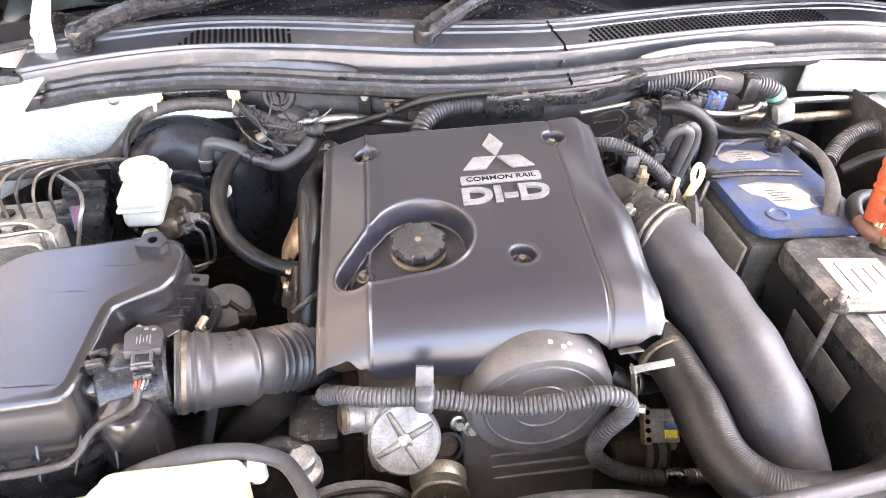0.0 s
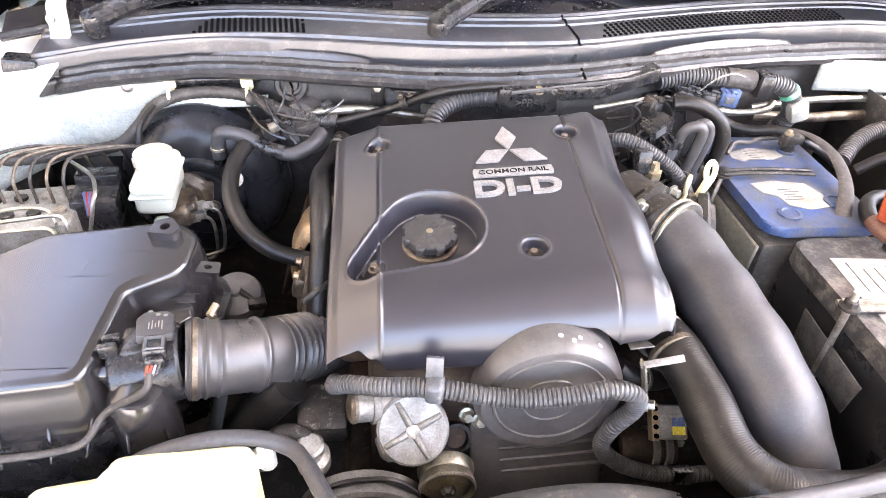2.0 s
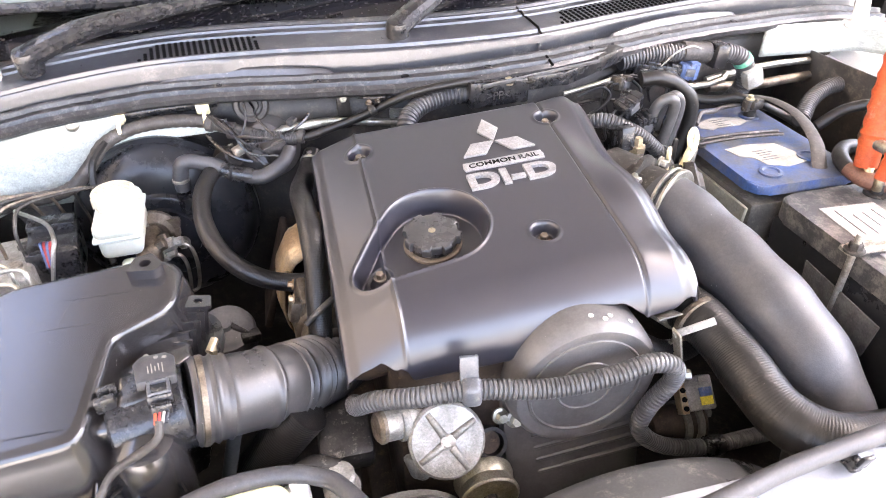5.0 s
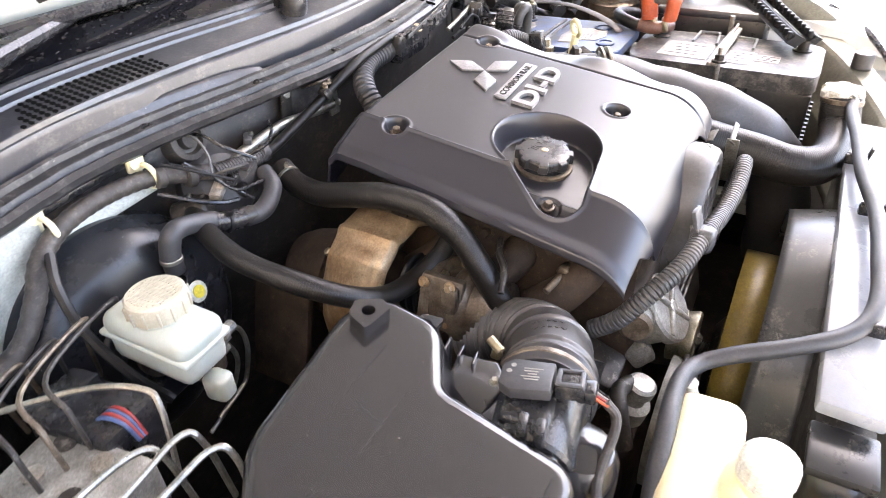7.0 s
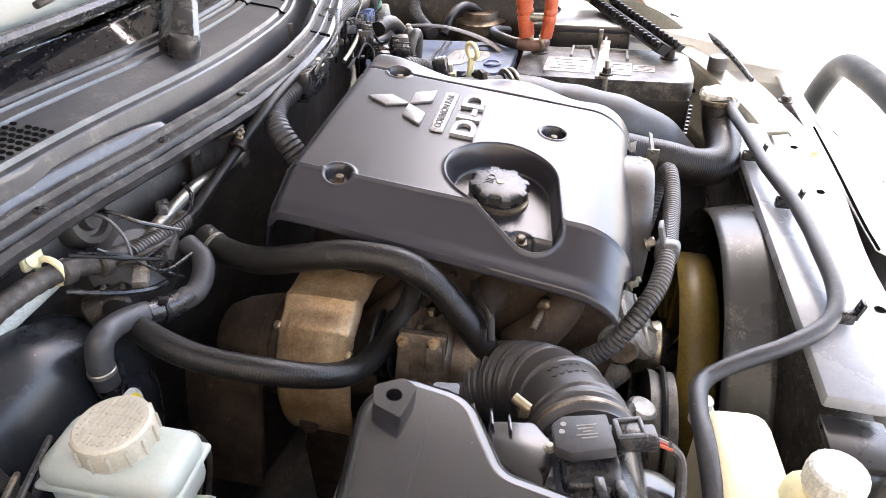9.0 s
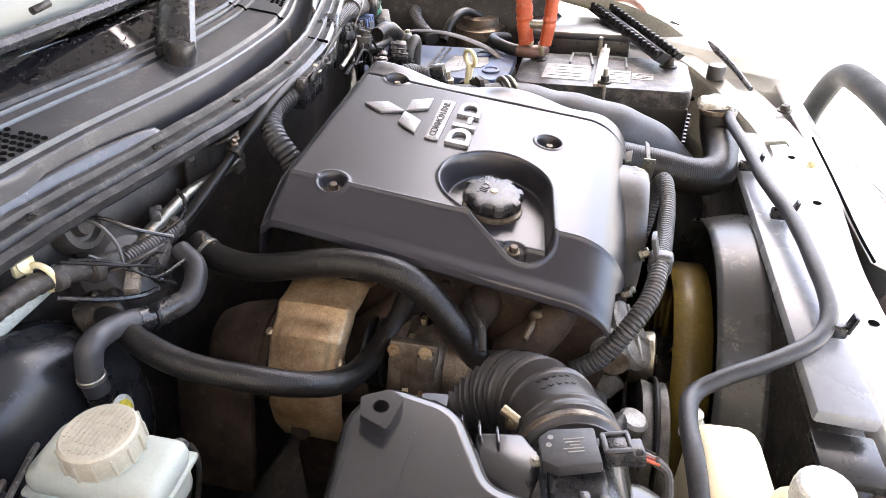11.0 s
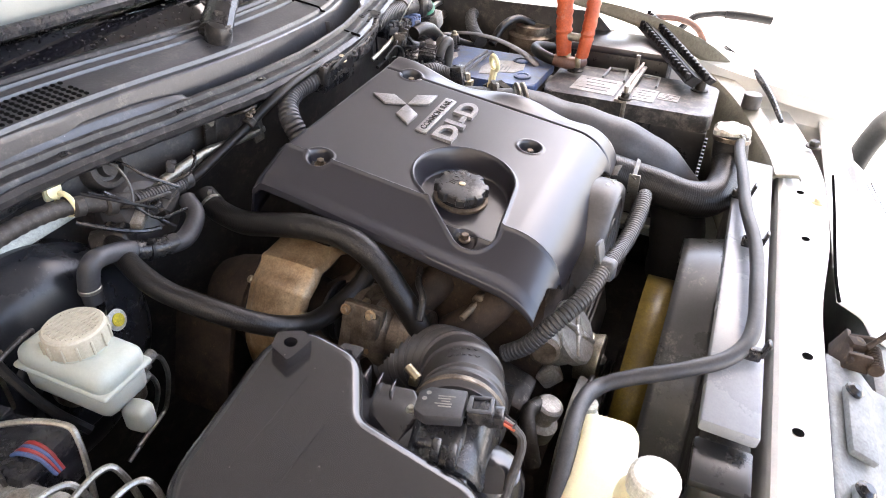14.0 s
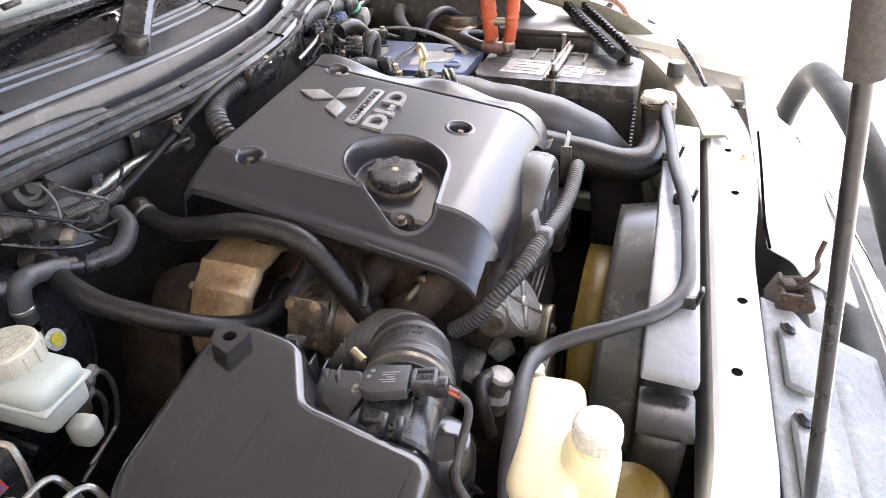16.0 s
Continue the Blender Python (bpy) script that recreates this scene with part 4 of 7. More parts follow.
woven(bm, [(0.234, -0.045, 0.938), (0.243, -0.075, 0.936), (0.253, -0.115, 0.926), (0.256, -0.155, 0.918), (0.261, -0.189, 0.910), (0.276, -0.215, 0.905), (0.302, -0.234, 0.905), (0.355, -0.244, 0.905), (0.400, -0.243, 0.914), (0.424, -0.239, 0.936), (0.430, -0.237, 0.952)], 0.0278, 28)
part("rubber_tube", bm, "rubber", rhose)
for p, d in (((0.237, -0.066, 0.9365), (0.2, -1, -0.08)), ((0.4285, -0.2375, 0.944), (0.2, 0, 1))):
    bm = B()
    lathe(bm, p, d, [(0.0283, 0), (0.0302, 0.001), (0.0302, 0.007), (0.0283, 0.008)], 28)
    part("clamp", bm, "dirtyalu", rhose, "spring hose clamp")

# ---- brake booster and reservoir ----
boost = thing("brake_booster", "dark blue-black round brake vacuum booster", "brake booster", (-0.35, 0.36, 0.8))
bm = B()
lathe(bm, (-0.385, 0.437, 0.880), (0, -1, 0), [(0.135, 0), (0.138, 0.008), (0.138, 0.024), (0.135, 0.028), (0.134, 0.036), (0.130, 0.047), (0.123, 0.057), (0.113, 0.065), (0.100, 0.0705), (0.085, 0.074), (0.072, 0.0755), (0.069, 0.080), (0.066, 0.0815), (0.060, 0.082), (0.052, 0.083), (0.050, 0.090), (0.03, 0.092)], 72)
part("drum", bm, "boost", boost)
res = thing("brake_fluid_reservoir", "translucent white brake fluid reservoir with cream cap", "reservoir", (-0.415, 0.285, 0.9))
RM = pose(-0.416, 0.274, 0.965, 4, 0, 3) @ Matrix.Scale(0.91, 4)
bm = B()
box(bm, (0, 0.008, -0.020), (0.058, 0.108, 0.036), (0, 0, 0), 0.011, 3)
box(bm, (0, 0.008, -0.002), (0.0655, 0.1165, 0.007), (0, 0, 0), 0.0034, 3)
box(bm, (0, 0.008, 0.008), (0.0625, 0.1135, 0.030), (0, 0, 0), 0.014, 4)
bm.transform(RM)
part("body", bm, "resv", res)
bm = B()
lathe(bm, (-0.414, 0.280, 0.972), (0, 0, 1), [(0.0255, 0), (0.025, 0.018)], 32)
part("neck", bm, "resv", res)
CAPC = Vector((-0.414, 0.280, 0.988))
bm = B()
lathe(bm, CAPC, (0, 0, 1), [(0.0262, 0), (0.0275, 0.001), (0.0275, 0.014), (0.0268, 0.0185), (0.0250, 0.0203), (0.010, 0.0206)], 48)
capp = part("cap", bm, "capw", res, "cream cap with embossed warning text")
for k in range(14):
    a = 2 * math.pi * k / 14
    bm = B()
    box(bm, CAPC + Vector((0.0278 * math.cos(a), 0.0278 * math.sin(a), 0.008)), (0.003, 0.0024, 0.015), (0, 0, math.degrees(a)), 0.001)
    part("grip_rib", bm, "capw", capp)
for k in range(11):
    for q in range(5):
        w = 2 * math.sqrt(max(0.0, 0.0225 ** 2 - (0.0195 - 0.0039 * k) ** 2))
        if w < 0.012 or k == 2:
            continue
        bm = B()
        box(bm, CAPC + Vector((-w / 2 + w * (q + 0.5) / 5, 0.0195 - 0.0039 * k, 0.0207)), (w / 5 - 0.0012 - 0.002 * ((k * 3 + q) % 3 == 0), 0.0019, 0.0014))
        part("embossed_bar", bm, "capw", capp)
bm = B()
box(bm, CAPC + Vector((0, 0.0117, 0.0207)), (0.040, 0.0008, 0.0014))
part("embossed_bar", bm, "capw", capp)

# ---- batteries ----
def battery(name, label, x0, x1, y0, y1, zt, lid, rim=0.030, case="batblack"):
    b = thing(name, label, "battery", ((x0 + x1) / 2, (y0 + y1) / 2, zt - 0.22))
    bm = B()
    box(bm, ((x0 + x1) / 2, (y0 + y1) / 2, zt - 0.125), (x1 - x0 - 0.006, y1 - y0 - 0.006, 0.19), bevel=0.004)
    part("case", bm, case, b)
    bm = B()
    prism(bm, rounded([(x0, y0), (x1, y0), (x1, y1), (x0, y1)], 0.026), Matrix.Translation((0, 0, zt - rim)), rim, 0.004)
    part("lid", bm, lid, b)
    return b
bat1 = battery("car_battery", "black car battery with white label and hold-down bar", 0.462, 0.635, -0.20, 0.106, 0.965, "battop")
bat2 = battery("car_battery", "blue-topped dirty car battery by the firewall", 0.436, 0.610, 0.116, 0.385, 0.975, "blue", 0.016, "dirtycase")

# ---- radiator, shroud, fan ----
rad = thing("radiator", "radiator with grey top plate and plastic fan shroud", "radiator", (0.1, -0.27, 0.45))
bm = B()
box(bm, (0.115, -0.285, 0.68), (0.66, 0.05, 0.42), bevel=0.006)
part("core", bm, "darksteel", rad)
bm = B()
box(bm, (0.11, -0.283, 0.913), (0.62, 0.055, 0.016), (3, 0, 0), 0.004)
part("top_plate", bm, "plate", rad, "light grey plastic top plate")
bm = B()
def shroud_f(u, v):
    a = math.pi * (0.02 + 0.96 * u)
    r = 0.235 + 0.012 * v
    return (0.10 + r * 1.02 * math.cos(a), -0.205 - 0.058 * v, 0.661 + r * math.sin(a))
sheet(bm, shroud_f, 48, 6)
part("fan_shroud", bm, "fanring", rad, "grey plastic fan shroud ring", solid=0.004)
fan = thing("cooling_fan", "yellow plastic cooling fan at the radiator", "fan", (0.10, -0.16, 0.5))
for k in range(11):
    bm = B()
    a = 2 * math.pi * k / 11 + 0.2
    def blade(u, v, a=a):
        r = 0.06 + 0.098 * u
        w = (v - 0.5) * (0.5 + 0.08 * u)
        return (0.10 + r * math.cos(a + w), -0.192 + 0.044 * (v - 0.5), 0.660 + r * math.sin(a + w))
    sheet(bm, blade, 8, 6)
    part("blade", bm, "yellow", fan, solid=0.003)
bm = B()
sheet(bm, lambda u, v: (0.10 + 0.170 * math.cos(2 * math.pi * u), -0.216 + 0.048 * v, 0.660 + 0.170 * math.sin(2 * math.pi * u)), 64, 2)
part("rim", bm, "yellow", fan, "yellow outer ring of the fan", solid=0.004)
bm = B()
lathe(bm, (0.10, -0.215, 0.664), (0, 1, 0), [(0.06, 0), (0.065, 0.01), (0.065, 0.05), (0.05, 0.06)], 32)
part("hub", bm, "darksteel", fan)

# ---- coolant bottle ----
bottle = thing("coolant_bottle", "yellowed translucent coolant expansion bottle", "bottle", (-0.30, -0.2, 0.75))
bm = B()
box(bm, (-0.290, -0.182, 0.831), (0.142, 0.062, 0.17), (0, 0, 4), 0.018, 4)
part("body", bm, "bottle", bottle)
bm = B()
box(bm, (-0.385, -0.192, 0.815), (0.10, 0.060, 0.15), (0, -6, 4), 0.018, 4)
part("side_lobe", bm, "bottle", bottle)
bm = B()
box(bm, (-0.315, -0.222, 0.858), (0.050, 0.050, 0.165), (0, 0, 6), 0.020, 4)
part("filler_tower", bm, "bottle", bottle)
bm = B()
lathe(bm, (-0.318, -0.224, 0.935), (0, 0, 1), [(0.0175, 0), (0.0175, 0.012)], 32)
part("neck", bm, "bottle", bottle)
bm = B()
lathe(bm, (-0.318, -0.224, 0.944), (0, 0, 1), [(0.0195, 0), (0.0205, 0.002), (0.0205, 0.015), (0.0195, 0.019), (0.017, 0.021), (0.007, 0.021)], 96, lobes=24, depth=0.02)
part("cap", bm, "white", bottle, "pale screw cap")

# ---- bonnet and its prop rod ----
hood = thing("bonnet", "open white bonnet seen from below", "bonnet", (0.1, 0.52, 1.13))
bm = B()
def hood_f(u, v):
    x = -0.72 + 1.62 * u
    return (x, 0.56 + 0.60 * v - 0.02 * math.sin(math.pi * u), 1.188 + 0.90 * v)
sheet(bm, hood_f, 24, 20)
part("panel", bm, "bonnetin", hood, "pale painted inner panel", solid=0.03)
bm = B()
sweep(bm, [Vector(hood_f(k / 30, 0.0)) + Vector((0, -0.012, -0.006)) for k in range(31)], 0.008, 8)
part("edge_seal", bm, "black", hood, "black rubber along the bonnet's rear edge")
for k in range(9):
    p = Vector(hood_f(0.06 + 0.11 * k, 0.02)) + Vector((0, -0.034, 0.0))
    bm = B()
    cyl(bm, p + Vector((-0.012, 0, 0)), p + Vector((0.012, 0.0, 0.002)), 0.004, seg=8)
    part("edge_pin", bm, "darksteel", hood)
for u, v in ((0.19, 0.035), (0.45, 0.2), (0.3, 0.45), (0.7, 0.3)):
    p = Vector(hood_f(u, v))
    bm = B()
    lathe(bm, p + Vector((0, -0.03, 0.02)), (0, -0.83, 0.55), [(0.014, 0), (0.014, 0.0015)], 18)
    part("hole", bm, "hole", hood, "dark access hole")
rod = thing("prop_rod", "black steel bonnet prop rod with foam grip", "prop rod", (-0.35, -0.37, 0.95))
RP, RD = Vector((-0.352, -0.350, 1.1)), Vector((-0.033, 0.18, 0.98)).normalized()
bm = B()
sweep(bm, [RP + RD * (-0.20 + 0.1 * k) for k in range(12)], 0.0046, 14)
part("rod", bm, "batblack", rod)
bm = B()
sweep(bm, [RP + RD * (0.175 + 0.009 * k) for k in range(7)], 0.0088, 18)
part("grip", bm, "foam", rod, "dark foam grip sleeve")

# ---- cowl details ----
def cowl_at(x, dy, lift=0.0):
    z = COWL[-1][1]
    for a, b in zip(COWL, COWL[1:]):
        if a[0] <= dy <= b[0]:
            z = a[1] + (b[1] - a[1]) * (dy - a[0]) / (b[0] - a[0])
            break
    return Vector((x, glide(COWLY, x) + dy, glide(COWLZ, x) + z + lift))

def louvre(name, x0, x1, rows, pitch, slant):
    bm = B()
    for r in range(rows):
        dy = 0.0845 + r * pitch * 0.74
        n = int((x1 - x0 - slant * r) / pitch)
        for k in range(n):
            x = x0 + slant * r * 0.6 + (k + 0.5 * (r % 2)) * pitch
            p = cowl_at(x, dy, 0.0004)
            lathe(bm, p, (0, -0.3, 1), [(pitch * 0.33, 0), (pitch * 0.33, 0.0006)], 8)
    return tagged(part(name, bm, "hole", car, "rows of small dark vent holes"), kind="stuff")
louvre("louvre", -0.375, -0.195, 6, 0.0088, 0.006)
louvre("louvre", 0.265, 0.755, 6, 0.0098, 0.004)
# raised ribs of the cowl and the seam where its halves meet
for x0, x1 in ((-0.36, -0.10), (0.34, 0.62)):
    bm = B()
    sheet(bm, lambda u, v: Vector((x0 + (x1 - x0) * u, glide(SEAL, x0 + (x1 - x0) * u) + 0.031 + 0.008 * v, glide(SEALZ, x0 + (x1 - x0) * u) + 0.010 + 0.017 * v * math.sin(math.pi * min(1, max(0, u))) ** 0.3)), 30, 4)
    part("splash_lip", bm, "cowl", car, solid=0.003)
bm = B()
sweep(bm, [cowl_at(0.222 - 0.02 * k / 16, 0.072 + 0.082 * k / 16, 0.001) for k in range(17)], 0.0018, 6)
part("seam", bm, "hole", car, "open seam between the cowl halves")
bm = B()
sweep(bm, [Vector((0.217, glide(SEAL, 0.215) + 0.034 - 0.038 * k / 6, glide(SEALZ, 0.215) + 0.010 - 0.001 * k)) for k in range(7)], 0.002, 6)
part("seam", bm, "hole", car)
bm = B()
box(bm, (0.215, glide(SEAL, 0.215) + 0.060, glide(SEALZ, 0.215) + 0.004), (0.004, 0.02, 0.03), (0, 0, 8), 0.001)
part("gutter_rib", bm, "cowl", car)
bm = B()
box(bm, (0.055, glide(SEAL, 0.055) + 0.060, glide(SEALZ, 0.055) - 0.002), (0.004, 0.018, 0.02), (0, 0, 0), 0.001)
part("gutter_rib", bm, "cowl", car)
# rubber strip at the foot of the glass
bm = B()
sweep(bm, [Vector(glass_at(-0.66 + 1.58 * k / 60, 0.0, 0.006)) for k in range(61)], 0.006, 8)
part("glass_strip", bm, "seal", car, "black rubber strip at the foot of the glass")
for k, x in enumerate((-0.44, -0.272, -0.13, -0.003, 0.12, 0.30, 0.44, 0.60)):
    bm = B()
    p = Vector((x, glide(SEAL, x) + 0.0195, glide(SEALZ, x) + 0.0078))
    lathe(bm, p, (0, -0.1, 1), [(0.0065, 0), (0.0065, 0.0012), (0.0045, 0.0022), (0.002, 0.0022)], 16)
    part("push_clip", bm, "black", car, "round black push clip")

def wiper(label, pivot, tip, blade0, blade1):
    w = thing("wiper_arm", label, "wiper", pivot, "windscreen wipers")
    pv, tp = Vector(pivot), Vector(tip)
    bm = B()
    lathe(bm, pv - Vector((0, 0, 0.012)), (0, -0.3, 1), [(0.017, 0), (0.018, 0.01), (0.018, 0.026), (0.015, 0.033), (0.006, 0.035)], 28)
    part("pivot_cap", bm, "black", w)
    bm = B()
    mid = pv.lerp(tp, 0.35) + Vector((0, 0, 0.020))
    sweep(bm, spline([pv + Vector((0, 0, 0.008)), pv.lerp(tp, 0.12) + Vector((0, 0, 0.016)), mid, tp], 8), lambda s: max(0.011, 0.024 - 0.035 * s), 12, flat=0.7)
    part("arm", bm, "black", w)
    bm = B()
    sweep(bm, spline([blade0, (Vector(blade0) + Vector(blade1)) / 2 + Vector((0, 0.004, 0.006)), blade1], 8), 0.0055, 8)
    part("blade", bm, "black", w)
wiper("black wiper arm on its pivot in the cowl", (0.0, 0.440, 1.133), (0.31, 0.580, 1.236), (-0.10, 0.62, 1.215), (0.45, 0.72, 1.25))
wiper("black wiper arm lying along the windscreen edge", (-0.515, 0.455, 1.128), (-0.22, 0.555, 1.178), (-0.42, 0.53, 1.155), (0.05, 0.60, 1.20))

# black border of the glass
bm = B()
sheet(bm, lambda u, v: glass_at(-0.66 + 1.58 * u, 0.07 * v, 0.003), 40, 2)
part("glass_border", bm, "enamel", car, "black enamel border of the glass")

# ---- firewall fittings ----
bm = B()
lathe(bm, (-0.231, 0.426, 1.048), (0, -1, 0.25), [(0.027, -0.02), (0.027, 0.004), (0.024, 0.010), (0.018, 0.011), (0.016, 0.004), (0.012, 0.004), (0.010, 0.012), (0.004, 0.013)], 32)
part("grommet", bm, "ptape", car, "round rubber firewall grommet")
bm = B()
box(bm, (-0.096, 0.390, 1.036), (0.020, 0.004, 0.058), (8, 0, 0), 0.0015)
tab = part("bracket", bm, "darksteel", car, "steel tab with a bolt")
bolt("bolt", (-0.096, 0.389, 1.058), (0, -1, 0.1), 0.006, 0.006, "steel", tab)
for x in (-0.418, -0.300):
    c = thing("cable_clip", "yellowed plastic cable clip on the firewall", "clip", (x, 0.42, 1.03), "yellow cable clips")
    bm = B()
    box(bm, (x, 0.424, 1.050), (0.020, 0.007, 0.018), (12, 0, -12), 0.003)
    lathe(bm, (x, 0.421, 1.052), (0, -1, 0.2), [(0.0085, 0), (0.0085, 0.002), (0.005, 0.003)], 16)
    part("head", bm, "bottle", c)
    bm = B()
    t0 = [Vector((x + 0.003, 0.412 + 0.013 * math.cos(a), 1.037 + 0.013 * math.sin(a))) for a in [k * math.pi / 9 for k in range(-3, 16)]]
    sweep(bm, t0, 0.003, 8)
    part("strap", bm, "bottle", c)
bm = B()
cyl(bm, (-0.43, 0.432, 1.050), (-0.28, 0.436, 1.056), 0.009, seg=16)
part("drain_tube", bm, "black", car, "black tube along the firewall")
# pale ledge and side panels of the bay
bm = B()
sheet(bm, lambda u, v: (-0.48 + 0.21 * u, 0.428 - 0.006 * v, 1.030 - 0.004 * math.sin(u * 3) - 0.016 * v), 20, 4)
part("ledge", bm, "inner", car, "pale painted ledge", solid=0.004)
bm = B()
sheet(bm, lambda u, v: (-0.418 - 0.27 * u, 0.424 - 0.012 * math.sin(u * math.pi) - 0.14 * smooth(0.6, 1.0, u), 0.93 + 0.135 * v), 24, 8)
# white panel; shade is put into its grey-green tone
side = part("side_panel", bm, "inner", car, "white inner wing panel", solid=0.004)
bm = B()
lathe(bm, (-0.478, 0.414, 1.048), (0, -1, 0.1), [(0.0095, 0), (0.0095, 0.002), (0.006, 0.004), (0.003, 0.004)], 16)
part("plug", bm, "steel", side)
bm = B()
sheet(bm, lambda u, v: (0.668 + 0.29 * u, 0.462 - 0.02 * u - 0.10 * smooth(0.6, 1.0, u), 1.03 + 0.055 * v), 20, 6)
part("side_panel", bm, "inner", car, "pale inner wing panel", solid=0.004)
# left hinge and bump stop
for hx, sg in ((-0.585, 1), (0.86, -1)):
    bm = B()
    prism(bm, [(-0.016, 0.0), (0.018, 0.0), (0.015, 0.040), (0.020, 0.085), (0.004, 0.105), (-0.010, 0.070), (-0.008, 0.035)], Matrix.Translation((hx + sg * 0.012, 0.450, 1.082)) @ Matrix.Rotation(radians(78), 4, "X"), 0.007, 0.002)
    box(bm, (hx + sg * 0.012, 0.436, 1.080), (0.056, 0.038, 0.010), (0, 0, 12 * sg), 0.003)
    sweep(bm, spline([(hx + sg * 0.02, 0.46, 1.15), (hx + sg * 0.012, 0.50, 1.17), (hx, 0.55, 1.20)], 6), 0.010, 10, flat=0.6)
    hg = part("hinge", bm, "paint", hood, "white painted bonnet hinge")
    bolt("bolt", (hx - sg * 0.006, 0.43, 1.085), (0, 0, 1), 0.007, 0.008, "paint", hg)
    bolt("pivot_bolt", (hx + sg * 0.016, 0.440, 1.140), (0, -1, 0.2), 0.006, 0.008, "steel", hg)
bm = B()
box(bm, (-0.618, 0.408, 1.076), (0.046, 0.036, 0.040), (0, 8, 10), 0.005)
tagged(part("rubber_stop", bm, "black"), "black rubber bump stop on the white fender", "bump stop")

# ---- hoses round the firewall ----
def hose_thing(name, label, pts, r, material="rubber", seg=16, clamps=(), kind="hose"):
    h = thing(name, label, kind, pts[len(pts) // 2])
    bm = B()
    (woven if r > 0.0115 else hose)(bm, pts, r, seg)
    part("rubber_tube", bm, material, h)
    path, L = even(spline(pts, 12), 0.002)
    for f in clamps:
        i = min(len(path) - 3, max(1, int(f * len(path))))
        bm = B()
        d = (path[i + 1] - path[i - 1]).normalized()
        lathe(bm, path[i] - d * 0.0025, d, [(r * 1.02, 0), (r * 1.09, 0.0008), (r * 1.09, 0.0045), (r * 1.02, 0.005)], 20)
        box(bm, path[i] + Vector((0, 0, r * 1.18)), (0.008, 0.004, 0.005), (0, 0, 30), 0.001)
        part("clamp", bm, "steel", h, "spring hose clamp")
    return h
hose_thing("heater_hose", "thick black heater hose looping over the turbocharger", [(-0.262, 0.405, 0.985), (-0.282, 0.375, 0.985), (-0.302, 0.330, 0.981), (-0.310, 0.285, 0.972), (-0.304, 0.232, 0.961), (-0.285, 0.191, 0.943), (-0.258, 0.170, 0.924), (-0.226, 0.162, 0.909), (-0.187, 0.154, 0.905), (-0.153, 0.142, 0.918), (-0.122, 0.136, 0.938)], 0.0122, clamps=(0.03,))
hose_thing("turbo_hose", "thick black breather hose down to the intake", [(-0.150, 0.365, 0.985), (-0.160, 0.338, 0.976), (-0.171, 0.290, 0.977), (-0.176, 0.240, 0.990), (-0.174, 0.190, 0.999), (-0.170, 0.140, 0.993), (-0.169, 0.105, 0.970), (-0.172, 0.078, 0.938), (-0.175, 0.055, 0.905), (-0.178, 0.040, 0.880)], 0.0146, clamps=(0.05,))
hose_thing("vacuum_hose", "grey-black vacuum hose from the booster with a cable tie", [(-0.183, 0.361, 0.997), (-0.197, 0.337, 0.988), (-0.228, 0.33, 0.975), (-0.263, 0.34, 0.98), (-0.296, 0.352, 0.993), (-0.330, 0.350, 1.002), (-0.341, 0.352, 0.982), (-0.342, 0.352, 0.958)], 0.0108, "greyhose", clamps=(0.92,))
h = thing("wiring_harness", "dusty tape-wrapped wiring harness along the firewall", "harness", (-0.3, 0.39, 1.03))
bm = B()
ribbed(bm, [(-0.70, 0.30, 0.985), (-0.63, 0.335, 0.965), (-0.565, 0.362, 0.962), (-0.50, 0.375, 0.968), (-0.465, 0.385, 0.995), (-0.44, 0.397, 1.022), (-0.40, 0.410, 1.036), (-0.35, 0.413, 1.040), (-0.30, 0.408, 1.036), (-0.262, 0.395, 1.025), (-0.225, 0.385, 1.015), (-0.192, 0.378, 1.010), (-0.172, 0.375, 1.008)], 0.0098, pitch=0.011, depth=0.07)
part("taped_loom", bm, "ptape", h)
bm = B()
hose(bm, [(-0.225, 0.383, 1.014), (-0.19, 0.378, 1.009), (-0.155, 0.373, 1.010), (-0.124, 0.368, 1.020), (-0.071, 0.362, 1.038), (-0.004, 0.346, 1.070), (0.06, 0.344, 1.080), (0.10, 0.344, 1.082)], 0.0064, 12)
part("conduit", bm, "rubber", h)
for pts in ([(-0.27, 0.385, 1.045), (-0.25, 0.372, 1.02), (-0.235, 0.352, 1.0), (-0.222, 0.345, 0.985)], [(-0.285, 0.39, 1.05), (-0.262, 0.365, 1.035), (-0.24, 0.35, 1.005), (-0.20, 0.345, 0.998)], [(-0.235, 0.42, 1.06), (-0.226, 0.395, 1.055), (-0.222, 0.375, 1.045), (-0.20, 0.35, 1.025)]):
    bm = B()
    wire(bm, pts, 0.0019)
    part("cable_tie", bm, "black", h)
bm = B()
wire(bm, [(-0.435, 0.385, 1.03), (-0.452, 0.36, 1.01), (-0.456, 0.34, 0.97), (-0.452, 0.30, 0.93), (-0.44, 0.27, 0.90)], 0.005)
part("branch", bm, "rubber", h)
bm = B()
wire(bm, [(0.30, 0.30, 1.0), (0.345, 0.33, 1.02), (0.31, 0.345, 1.03), (0.26, 0.34, 1.03)], 0.003)
part("branch", bm, "rubber", h)
ribh = thing("ribbed_hose", "dusty ribbed hose behind the engine cover", "hose", (0.0, 0.33, 1.02))
bm = B()
ribbed(bm, [(-0.012, 0.275, 0.965), (-0.017, 0.295, 1.0), (-0.015, 0.315, 1.030), (-0.006, 0.330, 1.044), (0.018, 0.346, 1.053), (0.050, 0.354, 1.058), (0.088, 0.350, 1.062)], 0.0145, 0.0062, 0.12, 18)
